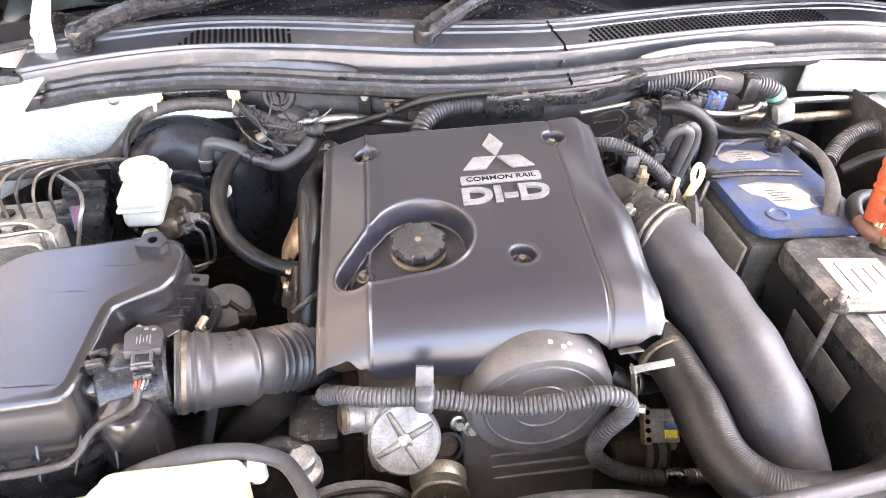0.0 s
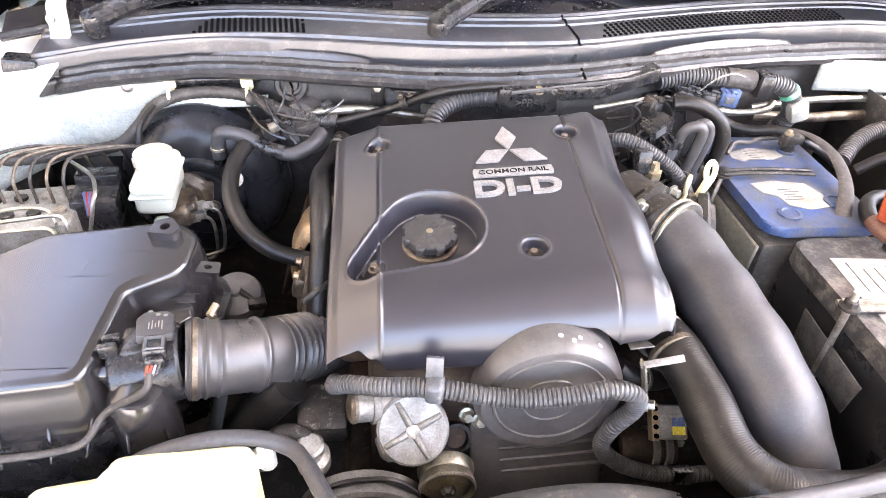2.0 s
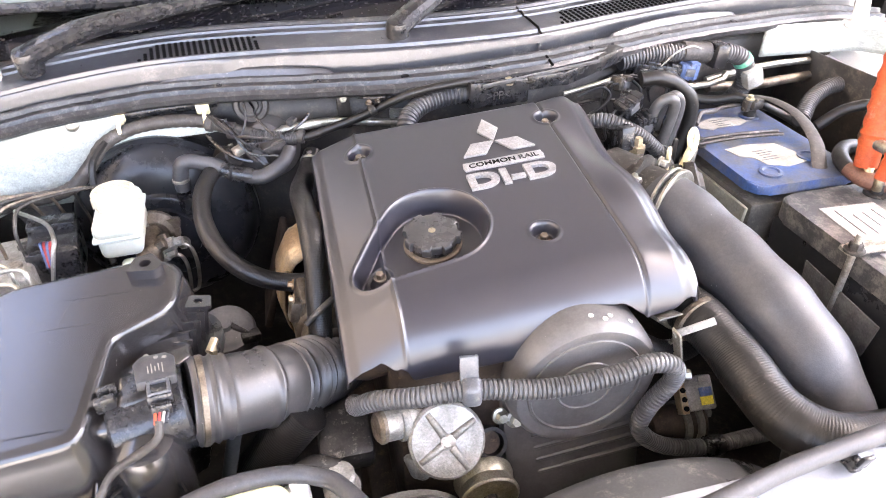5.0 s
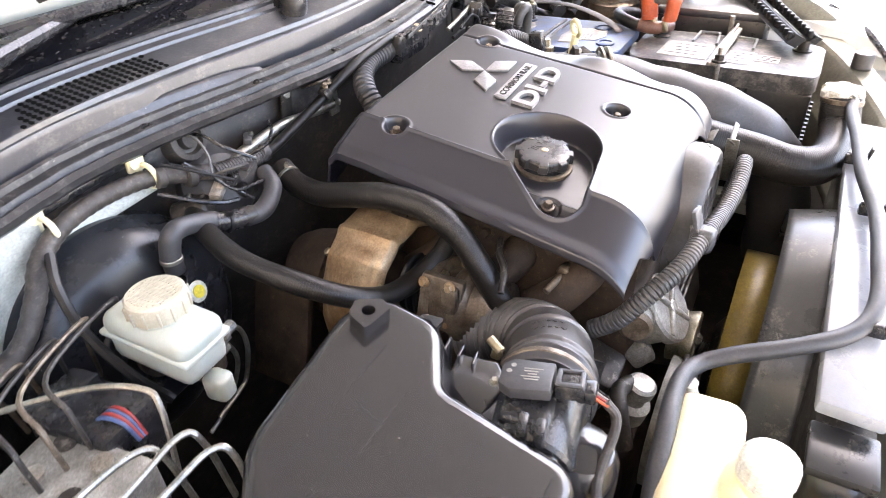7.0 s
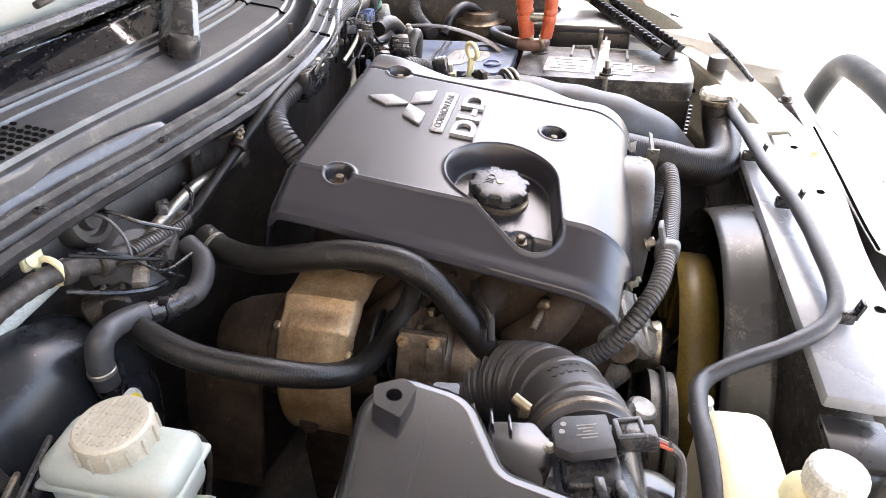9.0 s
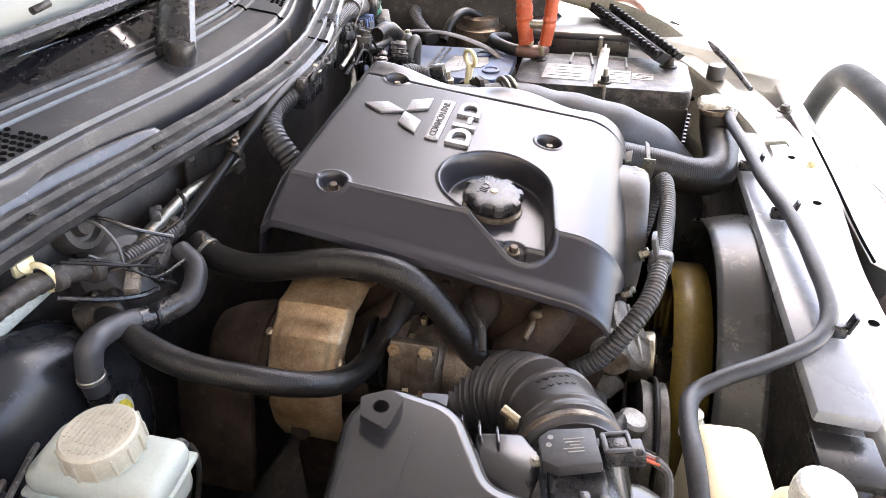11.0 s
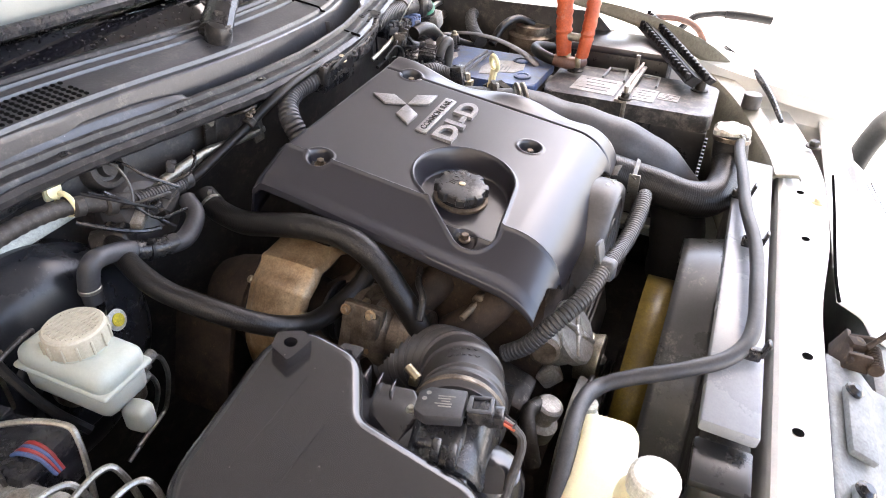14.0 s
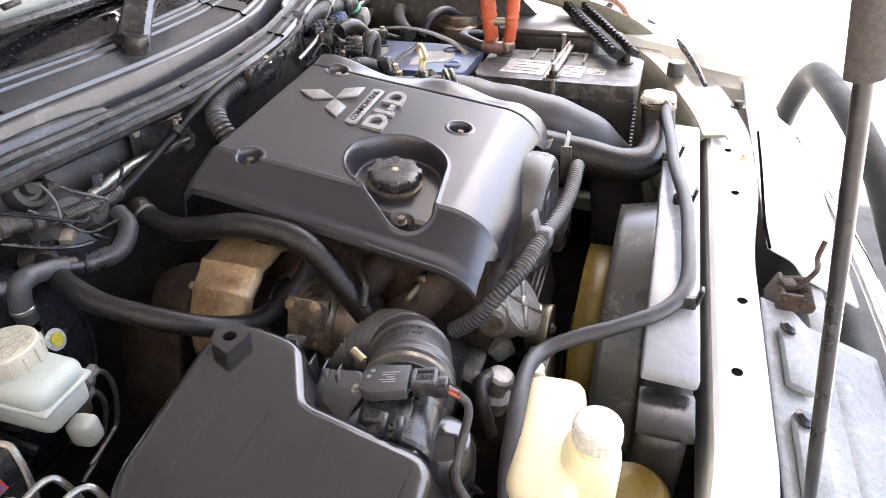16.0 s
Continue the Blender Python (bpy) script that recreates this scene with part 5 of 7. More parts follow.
part("sleeve", bm, "greyhose", ribh)
# harness trough behind the cover
trough = thing("harness_trough", "black plastic harness trough behind the cover", "trough", (0.22, 0.35, 1.04))
bm = B()
box(bm, (0.130, 0.346, 1.064), (0.094, 0.030, 0.040), (4, 0, 3), 0.004)
part("box_end", bm, "black", trough)
bm = B()
box(bm, (0.205, 0.352, 1.072), (0.070, 0.026, 0.022), (4, 0, 6), 0.003)
box(bm, (0.290, 0.372, 1.080), (0.115, 0.026, 0.024), (4, -9, 17), 0.003)
part("channel", bm, "black", trough)
bm = B()
box(bm, (0.200, 0.340, 1.084), (0.20, 0.002, 0.006), (0, -3, 9), 0.0008)
part("rim", bm, "conduit", trough)
lettering("moulded_mark", ">PP<", 0.017, Matrix.Translation((0.128, 0.3305, 1.060)) @ Matrix.Rotation(radians(3), 4, "Z") @ Matrix.Rotation(radians(94), 4, "X"), 0.0006, "ptape", trough)
for x in (0.145, 0.178):
    bolt("bolt", (x, 0.338, 1.076), (0, -0.3, 1), 0.006, 0.008, "brass" if x < 0.15 else "darksteel", trough)
# bare steel pipes
sp = thing("steel_pipe", "bare steel coolant pipe along the firewall", "pipe", (-0.1, 0.37, 1.02))
bm = B()
hose(bm, [(-0.215, 0.386, 1.012), (-0.165, 0.382, 1.025), (-0.12, 0.380, 1.028), (-0.085, 0.379, 1.024), (-0.041, 0.377, 1.019), (0.0, 0.385, 1.012)], 0.0058, 12)
part("tube", bm, "steel", sp)
act = thing("vacuum_actuator", "grimy brown vacuum actuator on the firewall", "actuator", (-0.22, 0.36, 0.95))
bm = B()
lathe(bm, (-0.215, 0.410, 0.985), (-0.2, -0.8, 0.55), [(0.045, -0.02), (0.046, 0.0), (0.046, 0.012), (0.040, 0.020), (0.030, 0.030), (0.012, 0.034), (0.010, 0.045)], 32)
part("body", bm, "dustblack", act)
bm = B()
cyl(bm, (-0.262, 0.372, 0.990), (-0.285, 0.405, 0.978), 0.016, 0.017, 20, 0.003)
part("port", bm, "darksteel", act)

# ---- turbocharger ----
turbo = thing("turbocharger", "rusty turbocharger with tan heat shield", "turbocharger", (-0.19, 0.2, 0.8))
SH = [(-0.098, 0.928), (-0.135, 0.945), (-0.172, 0.940), (-0.202, 0.918), (-0.220, 0.882), (-0.226, 0.840), (-0.220, 0.800), (-0.212, 0.775)]
def shield_f(u, v):
    k = u * (len(SH) - 1)
    i = min(int(k), len(SH) - 2)
    f = k - i
    x, z = SH[i][0] + (SH[i + 1][0] - SH[i][0]) * f, SH[i][1] + (SH[i + 1][1] - SH[i][1]) * f
    w = 0.044 - 0.002 * smooth(0.2, 0.5, u) - 0.006 * smooth(0.8, 1.0, u)
    crown = 0.006 * (1 - (2 * v - 1) ** 2) + 0.003 * math.exp(-((u - 0.30) / 0.02) ** 2) - 0.007 * (smooth(0.93, 1.0, v) + smooth(0.07, 0.0, v)) + 0.0022 * (smooth(0.15, 0.20, v) - smooth(0.80, 0.85, v)) * (smooth(0.36, 0.40, u) - smooth(0.80, 0.84, u))
    return (x - crown * 0.6, 0.221 + (v - 0.5) * 2 * w + 0.014 * u, z + crown)
bm = B()
sheet(bm, shield_f, 70, 40)
shield = part("heat_shield", bm, "rust", turbo, "tan rust-stained steel heat shield", solid=0.0025)
for u, v in ((0.12, 0.30), (0.93, 0.62)):
    p = Vector(shield_f(u, v))
    bm = B()
    lathe(bm, p, (-0.3 - u, 0, 1.1 - u), [(0.011, -0.001), (0.011, 0.0025), (0.006, 0.004), (0.003, 0.004)], 18)
    part("rivet", bm, "rustdark", shield)
bm = B()
ringp = [Vector((-0.162 + 0.030 * math.cos(a), 0.098, 0.872 + 0.032 * math.sin(a))) for a in [2 * math.pi * k / 30 for k in range(31)]]
sweep(bm, ringp, lambda s: 0.013 + 0.006 * s / 0.20, 14)
lathe(bm, (-0.162, 0.140, 0.872), (0, -1, 0), [(0.044, 0), (0.048, 0.006), (0.048, 0.014), (0.038, 0.018), (0.038, 0.06), (0.036, 0.068), (0.036, 0.09)], 36)
part("compressor", bm, "dirtyalu", turbo, "dull cast aluminium compressor housing")
bm = B()
lathe(bm, (-0.148, 0.36, 0.842), (0, -1, 0), [(0.040, 0), (0.050, 0.02), (0.057, 0.05), (0.057, 0.060), (0.060, 0.062), (0.060, 0.070), (0.057, 0.072), (0.057, 0.11), (0.05, 0.15), (0.04, 0.19)], 36)
part("turbine", bm, "rustdark", turbo, "dark rusted turbine housing")
bm = B()
box(bm, (-0.235, 0.335, 0.80), (0.012, 0.09, 0.16), (0, 18, 0), 0.004)
part("side_shield", bm, "rustdark", turbo)
for k in range(4):
    bm = B()
    a = 0.6 + k * 1.3
    lathe(bm, (-0.162 + 0.043 * math.cos(a), 0.124, 0.872 + 0.043 * math.sin(a)), (0, -1, 0), [(0.007, 0), (0.007, 0.006)], 6)
    part("nut", bm, "brass", turbo)
bm = B()
hose(bm, [(-0.125, 0.075, 0.945), (-0.15, 0.065, 0.944), (-0.17, 0.05, 0.94), (-0.19, 0.045, 0.925)], 0.004, 10)
part("oil_feed", bm, "darksteel", turbo, "thin steel oil feed pipe")
bm = B()
box(bm, (-0.196, 0.116, 0.892), (0.014, 0.050, 0.066), (6, 14, 8), 0.004)
box(bm, (-0.202, 0.100, 0.905), (0.016, 0.018, 0.030), (0, 14, 8), 0.004)
flange_ = part("flange_plate", bm, "dirtyalu", turbo, "rough cast flange with bolts")
for yy, zz in ((0.100, 0.922), (0.132, 0.920), (0.106, 0.868), (0.134, 0.872)):
    bolt("bolt", (-0.201, yy, zz), (-1, 0, 0.25), 0.0045, 0.007, "rust", flange_)
for k in range(3):
    bm = B()
    lathe(bm, (-0.165, 0.146 + 0.010 * k, 0.880), (0, 1, 0), [(0.034, 0), (0.037, 0.002), (0.037, 0.005), (0.034, 0.007)], 26)
    part("band", bm, "deep", turbo)
mani = thing("exhaust_manifold", "rusted exhaust manifold along the block", "manifold", (-0.12, 0.1, 0.85))
bm = B()
for y in (-0.02, 0.06, 0.14, 0.22):
    hose(bm, [(-0.085, y, 0.925), (-0.112, y, 0.918), (-0.13, y + 0.02, 0.895), (-0.135, y + 0.05, 0.87)], 0.022, 14)
box(bm, (-0.095, 0.09, 0.925), (0.02, 0.33, 0.05), bevel=0.006)
part("casting", bm, "rustdark", mani)
for y in (-0.045, 0.02, 0.10, 0.18):
    bolt("stud", (-0.106, y, 0.938), (-1, 0, 0.3), 0.006, 0.012, "rustdark", mani)
can = thing("vacuum_canister", "dusty dark round canister beside the air filter box", "canister", (-0.29, 0.12, 0.8))
bm = B()
lathe(bm, (-0.292, 0.130, 0.845), (0.05, -0.35, 0.9), [(0.033, 0), (0.036, 0.004), (0.036, 0.030), (0.033, 0.038), (0.022, 0.043), (0.009, 0.044), (0.008, 0.052), (0.003, 0.053)], 32)
part("drum", bm, "dustblack", can)
bm = B()
box(bm, (-0.262, 0.104, 0.872), (0.024, 0.016, 0.012), (0, 10, 20), 0.002)
cyl(bm, (-0.286, 0.113, 0.890), (-0.262, 0.104, 0.874), 0.004, seg=10)
part("fitting", bm, "darksteel", can)
# small fittings under the cover's edge
fit_ = thing("sensor_plug", "brass sensor with orange clip below the cover", "sensor", (-0.14, -0.01, 0.9))
bm = B()
cyl(bm, (-0.11, -0.005, 0.925), (-0.155, 0.008, 0.915), 0.004, seg=10)
lathe(bm, (-0.118, -0.003, 0.924), (-1, 0.2, 0), [(0.009, 0), (0.009, 0.01), (0.006, 0.012)], 6)
part("stem", bm, "dirtyalu", fit_)
bm = B()
box(bm, (-0.128, -0.012, 0.905), (0.016, 0.012, 0.010), (0, 20, 10), 0.003)
part("clip", bm, "orange", fit_)

# ---- brake lines, booster fittings ----
bm = B()
box(bm, (-0.395, 0.298, 0.905), (0.034, 0.08, 0.034), (0, 0, 6), 0.010, 3)
lathe(bm, (-0.392, 0.335, 0.905), (0, -1, 0), [(0.035, 0), (0.035, 0.006), (0.022, 0.012)], 28)
for yy in (0.272, 0.292):
    lathe(bm, (-0.380, yy, 0.915), (1, 0, 0.5), [(0.008, 0), (0.008, 0.012), (0.005, 0.014)], 6)
mcyl = part("master_cylinder", bm, "dirtyalu", boost, "cast aluminium master cylinder")
bm = B()
prism(bm, rounded([(-0.036, 0.0), (-0.010, -0.019), (0.010, -0.019), (0.036, 0.0), (0.010, 0.019), (-0.010, 0.019)], 0.008), pose(-0.380, 0.333, 0.905, 90, -38, 0), 0.007, 0.0015)
part("flange", bm, "dirtyalu", mcyl)
for p in ((-0.356, 0.325, 0.886), (-0.405, 0.325, 0.925)):
    bolt("nut", p, (0, -1, 0.1), 0.0065, 0.012, "steel", mcyl)
for k, pts in enumerate(([(-0.366, 0.280, 0.913), (-0.350, 0.281, 0.912), (-0.339, 0.281, 0.902), (-0.336, 0.281, 0.874), (-0.343, 0.288, 0.832), (-0.355, 0.290, 0.820), (-0.39, 0.29, 0.81)], [(-0.379, 0.280, 0.895), (-0.362, 0.282, 0.894), (-0.353, 0.284, 0.884), (-0.351, 0.285, 0.860), (-0.360, 0.300, 0.812), (-0.372, 0.300, 0.800), (-0.40, 0.30, 0.79)])):
    bm = B()
    wire(bm, pts, 0.0028, 8)
    part("brake_pipe", bm, "steel", boost, "thin bent steel brake pipe")
    bm = B()
    lathe(bm, Vector(pts[0]) + Vector((0.004, 0, 0.001)), (1, -0.1, 0.25), [(0.0095, -0.012), (0.0095, 0.004), (0.0065, 0.005), (0.0065, 0.015), (0.004, 0.017)], 8)
    part("union_nut", bm, "palealu", boost)
bm = B()
lathe(bm, (-0.325, 0.356, 0.917), (0.1, -1, 0.35), [(0.0105, 0), (0.0125, 0.004), (0.008, 0.005)], 20)
dot = part("paint_dot", bm, "white", boost, "white plastic tag with yellow spot")
bm = B()
lathe(bm, Vector((-0.325, 0.356, 0.917)) + Vector((0.1, -1, 0.35)).normalized() * 0.005, (0.1, -1, 0.35), [(0.0075, 0), (0.0075, 0.002)], 18)
part("spot", bm, "brightyellow", dot)
bm = B()
cyl(bm, (-0.345, 0.362, 0.905), (-0.343, 0.352, 0.952), 0.010, seg=16)
part("check_valve", bm, "black", boost)
OUTLET = (-0.410, 0.238, 0.906)
bm = B()
box(bm, OUTLET, (0.022, 0.026, 0.030), (0, 0, 8), 0.007, 3)
part("outlet", bm, "resv", res)

# ---- ABS unit ----
abs_ = thing("brake_modulator", "aluminium brake pressure unit with pipes and plug", "brake unit", (-0.56, 0.24, 0.8))
bm = B()
box(bm, (-0.585, 0.235, 0.895), (0.13, 0.11, 0.10), (0, 0, 10), 0.006)
part("block", bm, "palealu", abs_)
for k in range(8):
    bm = B()
    lathe(bm, (-0.632 + 0.032 * (k % 4), 0.205 + 0.045 * (k // 4) + 0.006 * (k % 4), 0.945), (0, 0, 1), [(0.009, 0), (0.009, 0.004), (0.005, 0.0045)], 12)
    part("port", bm, "darksteel" if k % 3 else "alu", abs_)
bm = B()
box(bm, (-0.505, 0.275, 0.925), (0.062, 0.085, 0.055), (0, 4, 10), 0.006)
box(bm, (-0.510, 0.305, 0.955), (0.058, 0.030, 0.014), (0, 4, 10), 0.003)
plugp = part("plug", bm, "black", abs_, "black wiring plug")
for k, c in enumerate(("cyan", "red", "cyan", "red")):
    bm = B()
    wire(bm, [(-0.512 + 0.004 * k, 0.262, 0.949), (-0.510 + 0.004 * k, 0.250, 0.958), (-0.505 + 0.003 * k, 0.236, 0.953), (-0.502 + 0.002 * k, 0.226, 0.935)], 0.0020)
    part("wire", bm, c, plugp)
for k in range(6):
    bm = B()
    x = -0.64 + 0.022 * k
    wire(bm, [(x, 0.245, 0.945), (x, 0.25, 0.985), (x + 0.012, 0.285, 1.0), (x + 0.055 + 0.01 * k, 0.33, 0.99), (x + 0.075 + 0.006 * k, 0.352, 0.95), (x + 0.085 + 0.004 * k, 0.36, 0.90)], 0.0023)
    part("brake_pipe", bm, "dirtyalu" if k in (1, 2, 4) else "darksteel", abs_)
for k, pts in enumerate(([(-0.56, 0.335, 0.965), (-0.505, 0.273, 0.975), (-0.483, 0.228, 0.976), (-0.484, 0.210, 0.962), (-0.50, 0.195, 0.90)], [(-0.64, 0.205, 0.95), (-0.564, 0.186, 0.975), (-0.527, 0.178, 0.977), (-0.517, 0.168, 0.965), (-0.512, 0.160, 0.91)], [(-0.64, 0.17, 0.955), (-0.557, 0.158, 0.975), (-0.505, 0.159, 0.980), (-0.494, 0.150, 0.965), (-0.49, 0.142, 0.90)], [(-0.66, 0.15, 0.955), (-0.547, 0.134, 0.975), (-0.503, 0.128, 0.981), (-0.494, 0.116, 0.966), (-0.500, 0.104, 0.90)])):
    bm = B()
    wire(bm, pts, 0.0028, 8)
    part("brake_pipe", bm, "steel", abs_)

# ---- front of the engine ----
vp = thing("vacuum_pump", "cast aluminium vacuum pump with ribbed face", "pump", (-0.06, -0.08, 0.8))
FA = Vector((0.0, -0.80, 0.60)).normalized()
PC = Vector((-0.061, -0.110, 0.866))
bm = B()
lathe(bm, PC - FA * 0.045, FA, [(0.036, 0), (0.037, 0.030), (0.041, 0.031), (0.041, 0.042), (0.038, 0.045), (0.010, 0.045)], 36)
box(bm, PC - FA * 0.03 + Vector((-0.025, 0, -0.04)), (0.028, 0.03, 0.03), (-35, 0, 30), 0.006)
body = part("housing", bm, "palealu", vp)
e1 = Vector((1, 0, 0))
e2 = FA.cross(e1)
for k in range(4):
    a = 2 * math.pi * k / 4 + 0.5
    d = e1 * math.cos(a) + e2 * math.sin(a)
    bm = B()
    sweep(bm, [PC + d * 0.004, PC + d * 0.036], lambda s: 0.0048 - 0.05 * s, 8)
    part("rib", bm, "palealu", body)
bm = B()
lathe(bm, PC, FA, [(0.008, -0.001), (0.008, 0.004), (0.005, 0.005)], 18)
part("boss", bm, "alu", body)
bm = B()
cyl(bm, (-0.068, -0.072, 0.868), (-0.128, -0.086, 0.880), 0.018, 0.017, 22, 0.002)
lathe(bm, (-0.100, -0.0795, 0.8745), (-0.97, -0.22, 0.19), [(0.0195, 0), (0.0205, 0.002), (0.0205, 0.007), (0.0195, 0.009)], 22)
part("outlet", bm, "palealu", vp)
bm = B()
lathe(bm, (-0.125, -0.085, 0.8795), (-0.97, -0.22, 0.19), [(0.018, 0), (0.0185, 0.004), (0.014, 0.008), (0.004, 0.008)], 22)
part("end_plug", bm, "dirtyalu", vp, "rust-tinted end plug")

def pulley(label, c, r, w, material, grooves):
    p = thing("pulley", label, "pulley", c, "belt pulleys")
    bm = B()
    prof = [(r * 0.25, 0.004), (r * 0.3, 0), (r * 0.8, 0.004), (r * 0.93, 0.0), (r, 0.002)]
    n = grooves
    for k in range(n):
        z = 0.004 + (w - 0.008) * k / n
        prof += [(r, z), (r - 0.003, z + (w - 0.008) / n * 0.5), (r, z + (w - 0.008) / n * 0.95)]
    prof += [(r, w), (r * 0.9, w + 0.001)]
    lathe(bm, c, (0, 1, 0), prof, 44)
    part("wheel", bm, material, p)
    bm = B()
    lathe(bm, Vector(c) + Vector((0, 0.004, 0)), (0, -1, 0), [(r * 0.25, 0), (r * 0.25, 0.006), (r * 0.15, 0.010)], 6)
    part("hub_bolt", bm, "darksteel", p)
    return p
pulley("bright worn idler pulley at the engine front", (-0.022, -0.142, 0.796), 0.034, 0.030, "wornsteel", 1)
pulley("large black pump pulley with ribbed rim", (-0.118, -0.155, 0.742), 0.078, 0.030, "dirtyplate", 1)
pulley("black crank pulley below the timing cover", (0.09, -0.155, 0.60), 0.075, 0.030, "darksteel", 6)
belt = thing("drive_belt", "black ribbed drive belt on the pulleys", "belt", (-0.03, -0.14, 0.75))
bm = B()
sweep(bm, spline([(-0.196, -0.14, 0.74), (-0.175, -0.14, 0.797), (-0.118, -0.14, 0.8215), (-0.062, -0.14, 0.799), (0.02, -0.14, 0.66)], 10), 0.0035, 8)
part("strap", bm, "rubber", belt)
pst = thing("pressure_fitting", "grey hose fitting with round cap on the pump", "fitting", (-0.17, -0.09, 0.8))
bm = B()
lathe(bm, (-0.176, -0.098, 0.80), (0, -0.25, 1), [(0.020, 0), (0.020, 0.02), (0.012, 0.024), (0.012, 0.038), (0.0155, 0.040), (0.0155, 0.050), (0.012, 0.053), (0.004, 0.053)], 26)
part("post", bm, "palealu", pst)
bm = B()
hose(bm, [(-0.176, -0.098, 0.845), (-0.200, -0.092, 0.852), (-0.222, -0.100, 0.845), (-0.235, -0.112, 0.815)], 0.009, 12)
part("elbow", bm, "darksteel", pst)
bm = B()
box(bm, (-0.165, -0.05, 0.83), (0.06, 0.06, 0.05), (20, 0, 0), 0.008)
part("base", bm, "darksteel", pst)
ub = thing("oil_drain_elbow", "dark hose stub with open rusty end", "hose", (0.0, -0.09, 0.8))
bm = B()
lathe(bm, (-0.012, -0.085, 0.825), (0.1, -0.7, 0.5), [(0.017, 0), (0.018, 0.015), (0.018, 0.022), (0.014, 0.022), (0.013, 0.012)], 24)
part("stub", bm, "rubber", ub)
bm = B()
lathe(bm, (-0.0112, -0.0955, 0.8325), (0.1, -0.7, 0.5), [(0.0125, 0), (0.0125, 0.003)], 20)
part("bore", bm, "rustdark", ub)
for p in ((0.0, -0.095, 0.872), (0.014, -0.1, 0.868), (0.012, -0.108, 0.925)):
    nut = bolt("nut", p, (0.1, -0.8, 0.4), 0.006, 0.012, "steel", timing)
# bracket beside the timing cover
br = thing("steel_bracket", "bent zinc bracket holding the conduit", "bracket", (0.19, -0.11, 0.93))
bm = B()
box(bm, (0.199, -0.116, 0.971), (0.048, 0.008, 0.0022), (42, -9, 2), 0.0008)
part("top_strip", bm, "dirtyplate", br)
bm = B()
box(bm, (0.1865, -0.118, 0.9365), (0.0026, 0.016, 0.072), (0, -14, 0), 0.0008)
part("leg", bm, "steel", br)
bm = B()
prism(bm, [(-0.012, -0.012), (0.014, -0.014), (0.010, 0.0), (0.016, 0.014), (-0.010, 0.010)], pose(0.185, -0.083, 0.965, -20, -10, 0), 0.002, 0.0006)
part("foot", bm, "dirtyplate", br)
bolt("bolt", (0.190, -0.126, 0.916), (0.9, -0.4, 0.2), 0.0055, 0.010, "steel", br)
conn = thing("sensor_connector", "cream sensor connector with yellow and blue tag by timing cover", "connector", (0.262, -0.07, 0.79))
CM = pose(0.262, -0.070, 0.810, 42, 0, -4)
bm = B()
box(bm, (0.004, 0, 0), (0.038, 0.042, 0.020), (0, 0, 0), 0.003)
box(bm, (0.012, 0.016, 0.009), (0.016, 0.008, 0.006), (0, 0, 0), 0.001)
bm.transform(CM)
part("shell", bm, "palealu", conn)
bm = B()
box(bm, (-0.018, 0, 0.002), (0.009, 0.046, 0.018), (0, 0, 0), 0.0015)
bm.transform(CM)
row = part("terminal_strip", bm, "rust", conn)
for k in range(4):
    bm = B()
    lathe(bm, (-0.018, -0.0165 + 0.011 * k, 0.010), (0, 0, 1), [(0.0032, 0), (0.0032, 0.003), (0.0018, 0.0034)], 12)
    bm.transform(CM)
    part("terminal", bm, "hole", row)
for dy, m in ((-0.010, "brightyellow"), (0.001, "cyan")):
    bm = B()
    box(bm, (0.011, dy, 0.0104), (0.016, 0.010, 0.0012))
    bm.transform(CM)
    part("tag", bm, m, conn)
bolt("bolt", (0.285, -0.068, 0.770), (0.1, -0.8, 0.5), 0.0065, 0.013, "dirtyplate", conn)
stub = thing("coolant_stub", "dark coolant hose end with two grey band clamps", "pipe", (0.235, -0.075, 0.745))
bm = B()
cyl(bm, (0.200, -0.075, 0.770), (0.277, -0.077, 0.766), 0.0235, 0.0235, 26, 0.003)
part("pipe", bm, "rustdark", stub)
for x in (0.243, 0.260):
    bm = B()
    lathe(bm, (x, -0.076, 0.768), (1, -0.03, -0.05), [(0.0235, 0), (0.0275, 0.0008), (0.0275, 0.0085), (0.0235, 0.0093)], 30)
    box(bm, (x + 0.005, -0.093, 0.744), (0.009, 0.006, 0.014), (40, 0, 0), 0.001)
    part("band", bm, "dirtyplate", stub, "grey band clamp")
hose_thing("bypass_hose", "short dark bypass hose behind the zinc bracket", [(0.180, -0.062, 0.905), (0.200, -0.066, 0.893), (0.225, -0.064, 0.884), (0.252, -0.052, 0.874), (0.272, -0.03, 0.86)], 0.0135, clamps=(0.35,))
thm = thing("thermostat_housing", "cast thermostat housing with clamp at the hose", "thermostat", (0.24, 0.0, 0.88))
bm = B()
cyl(bm, (0.222, 0.0, 0.930), (0.233, -0.050, 0.938), 0.031, 0.030, 26, 0.003)
part("neck", bm, "alu", thm)

# ---- throttle side ----
thr = thing("throttle_body", "cast throttle body and intake neck beside the cover", "throttle", (0.29, 0.15, 0.9))
bm = B()
cyl(bm, (0.240, 0.185, 0.985), (0.262, 0.140, 0.985), 0.044, 0.042, 30, 0.004)
cyl(bm, (0.258, 0.148, 0.985), (0.282, 0.101, 0.986), 0.039, 0.039, 30, 0.003)
part("neck", bm, "darksteel", thr)
bm = B()
lathe(bm, (0.264, 0.135, 0.985), (0.023, -0.04, 0.001), [(0.039, 0), (0.048, 0.001), (0.048, 0.007), (0.039, 0.008)], 36, lobes=4, depth=0.10)
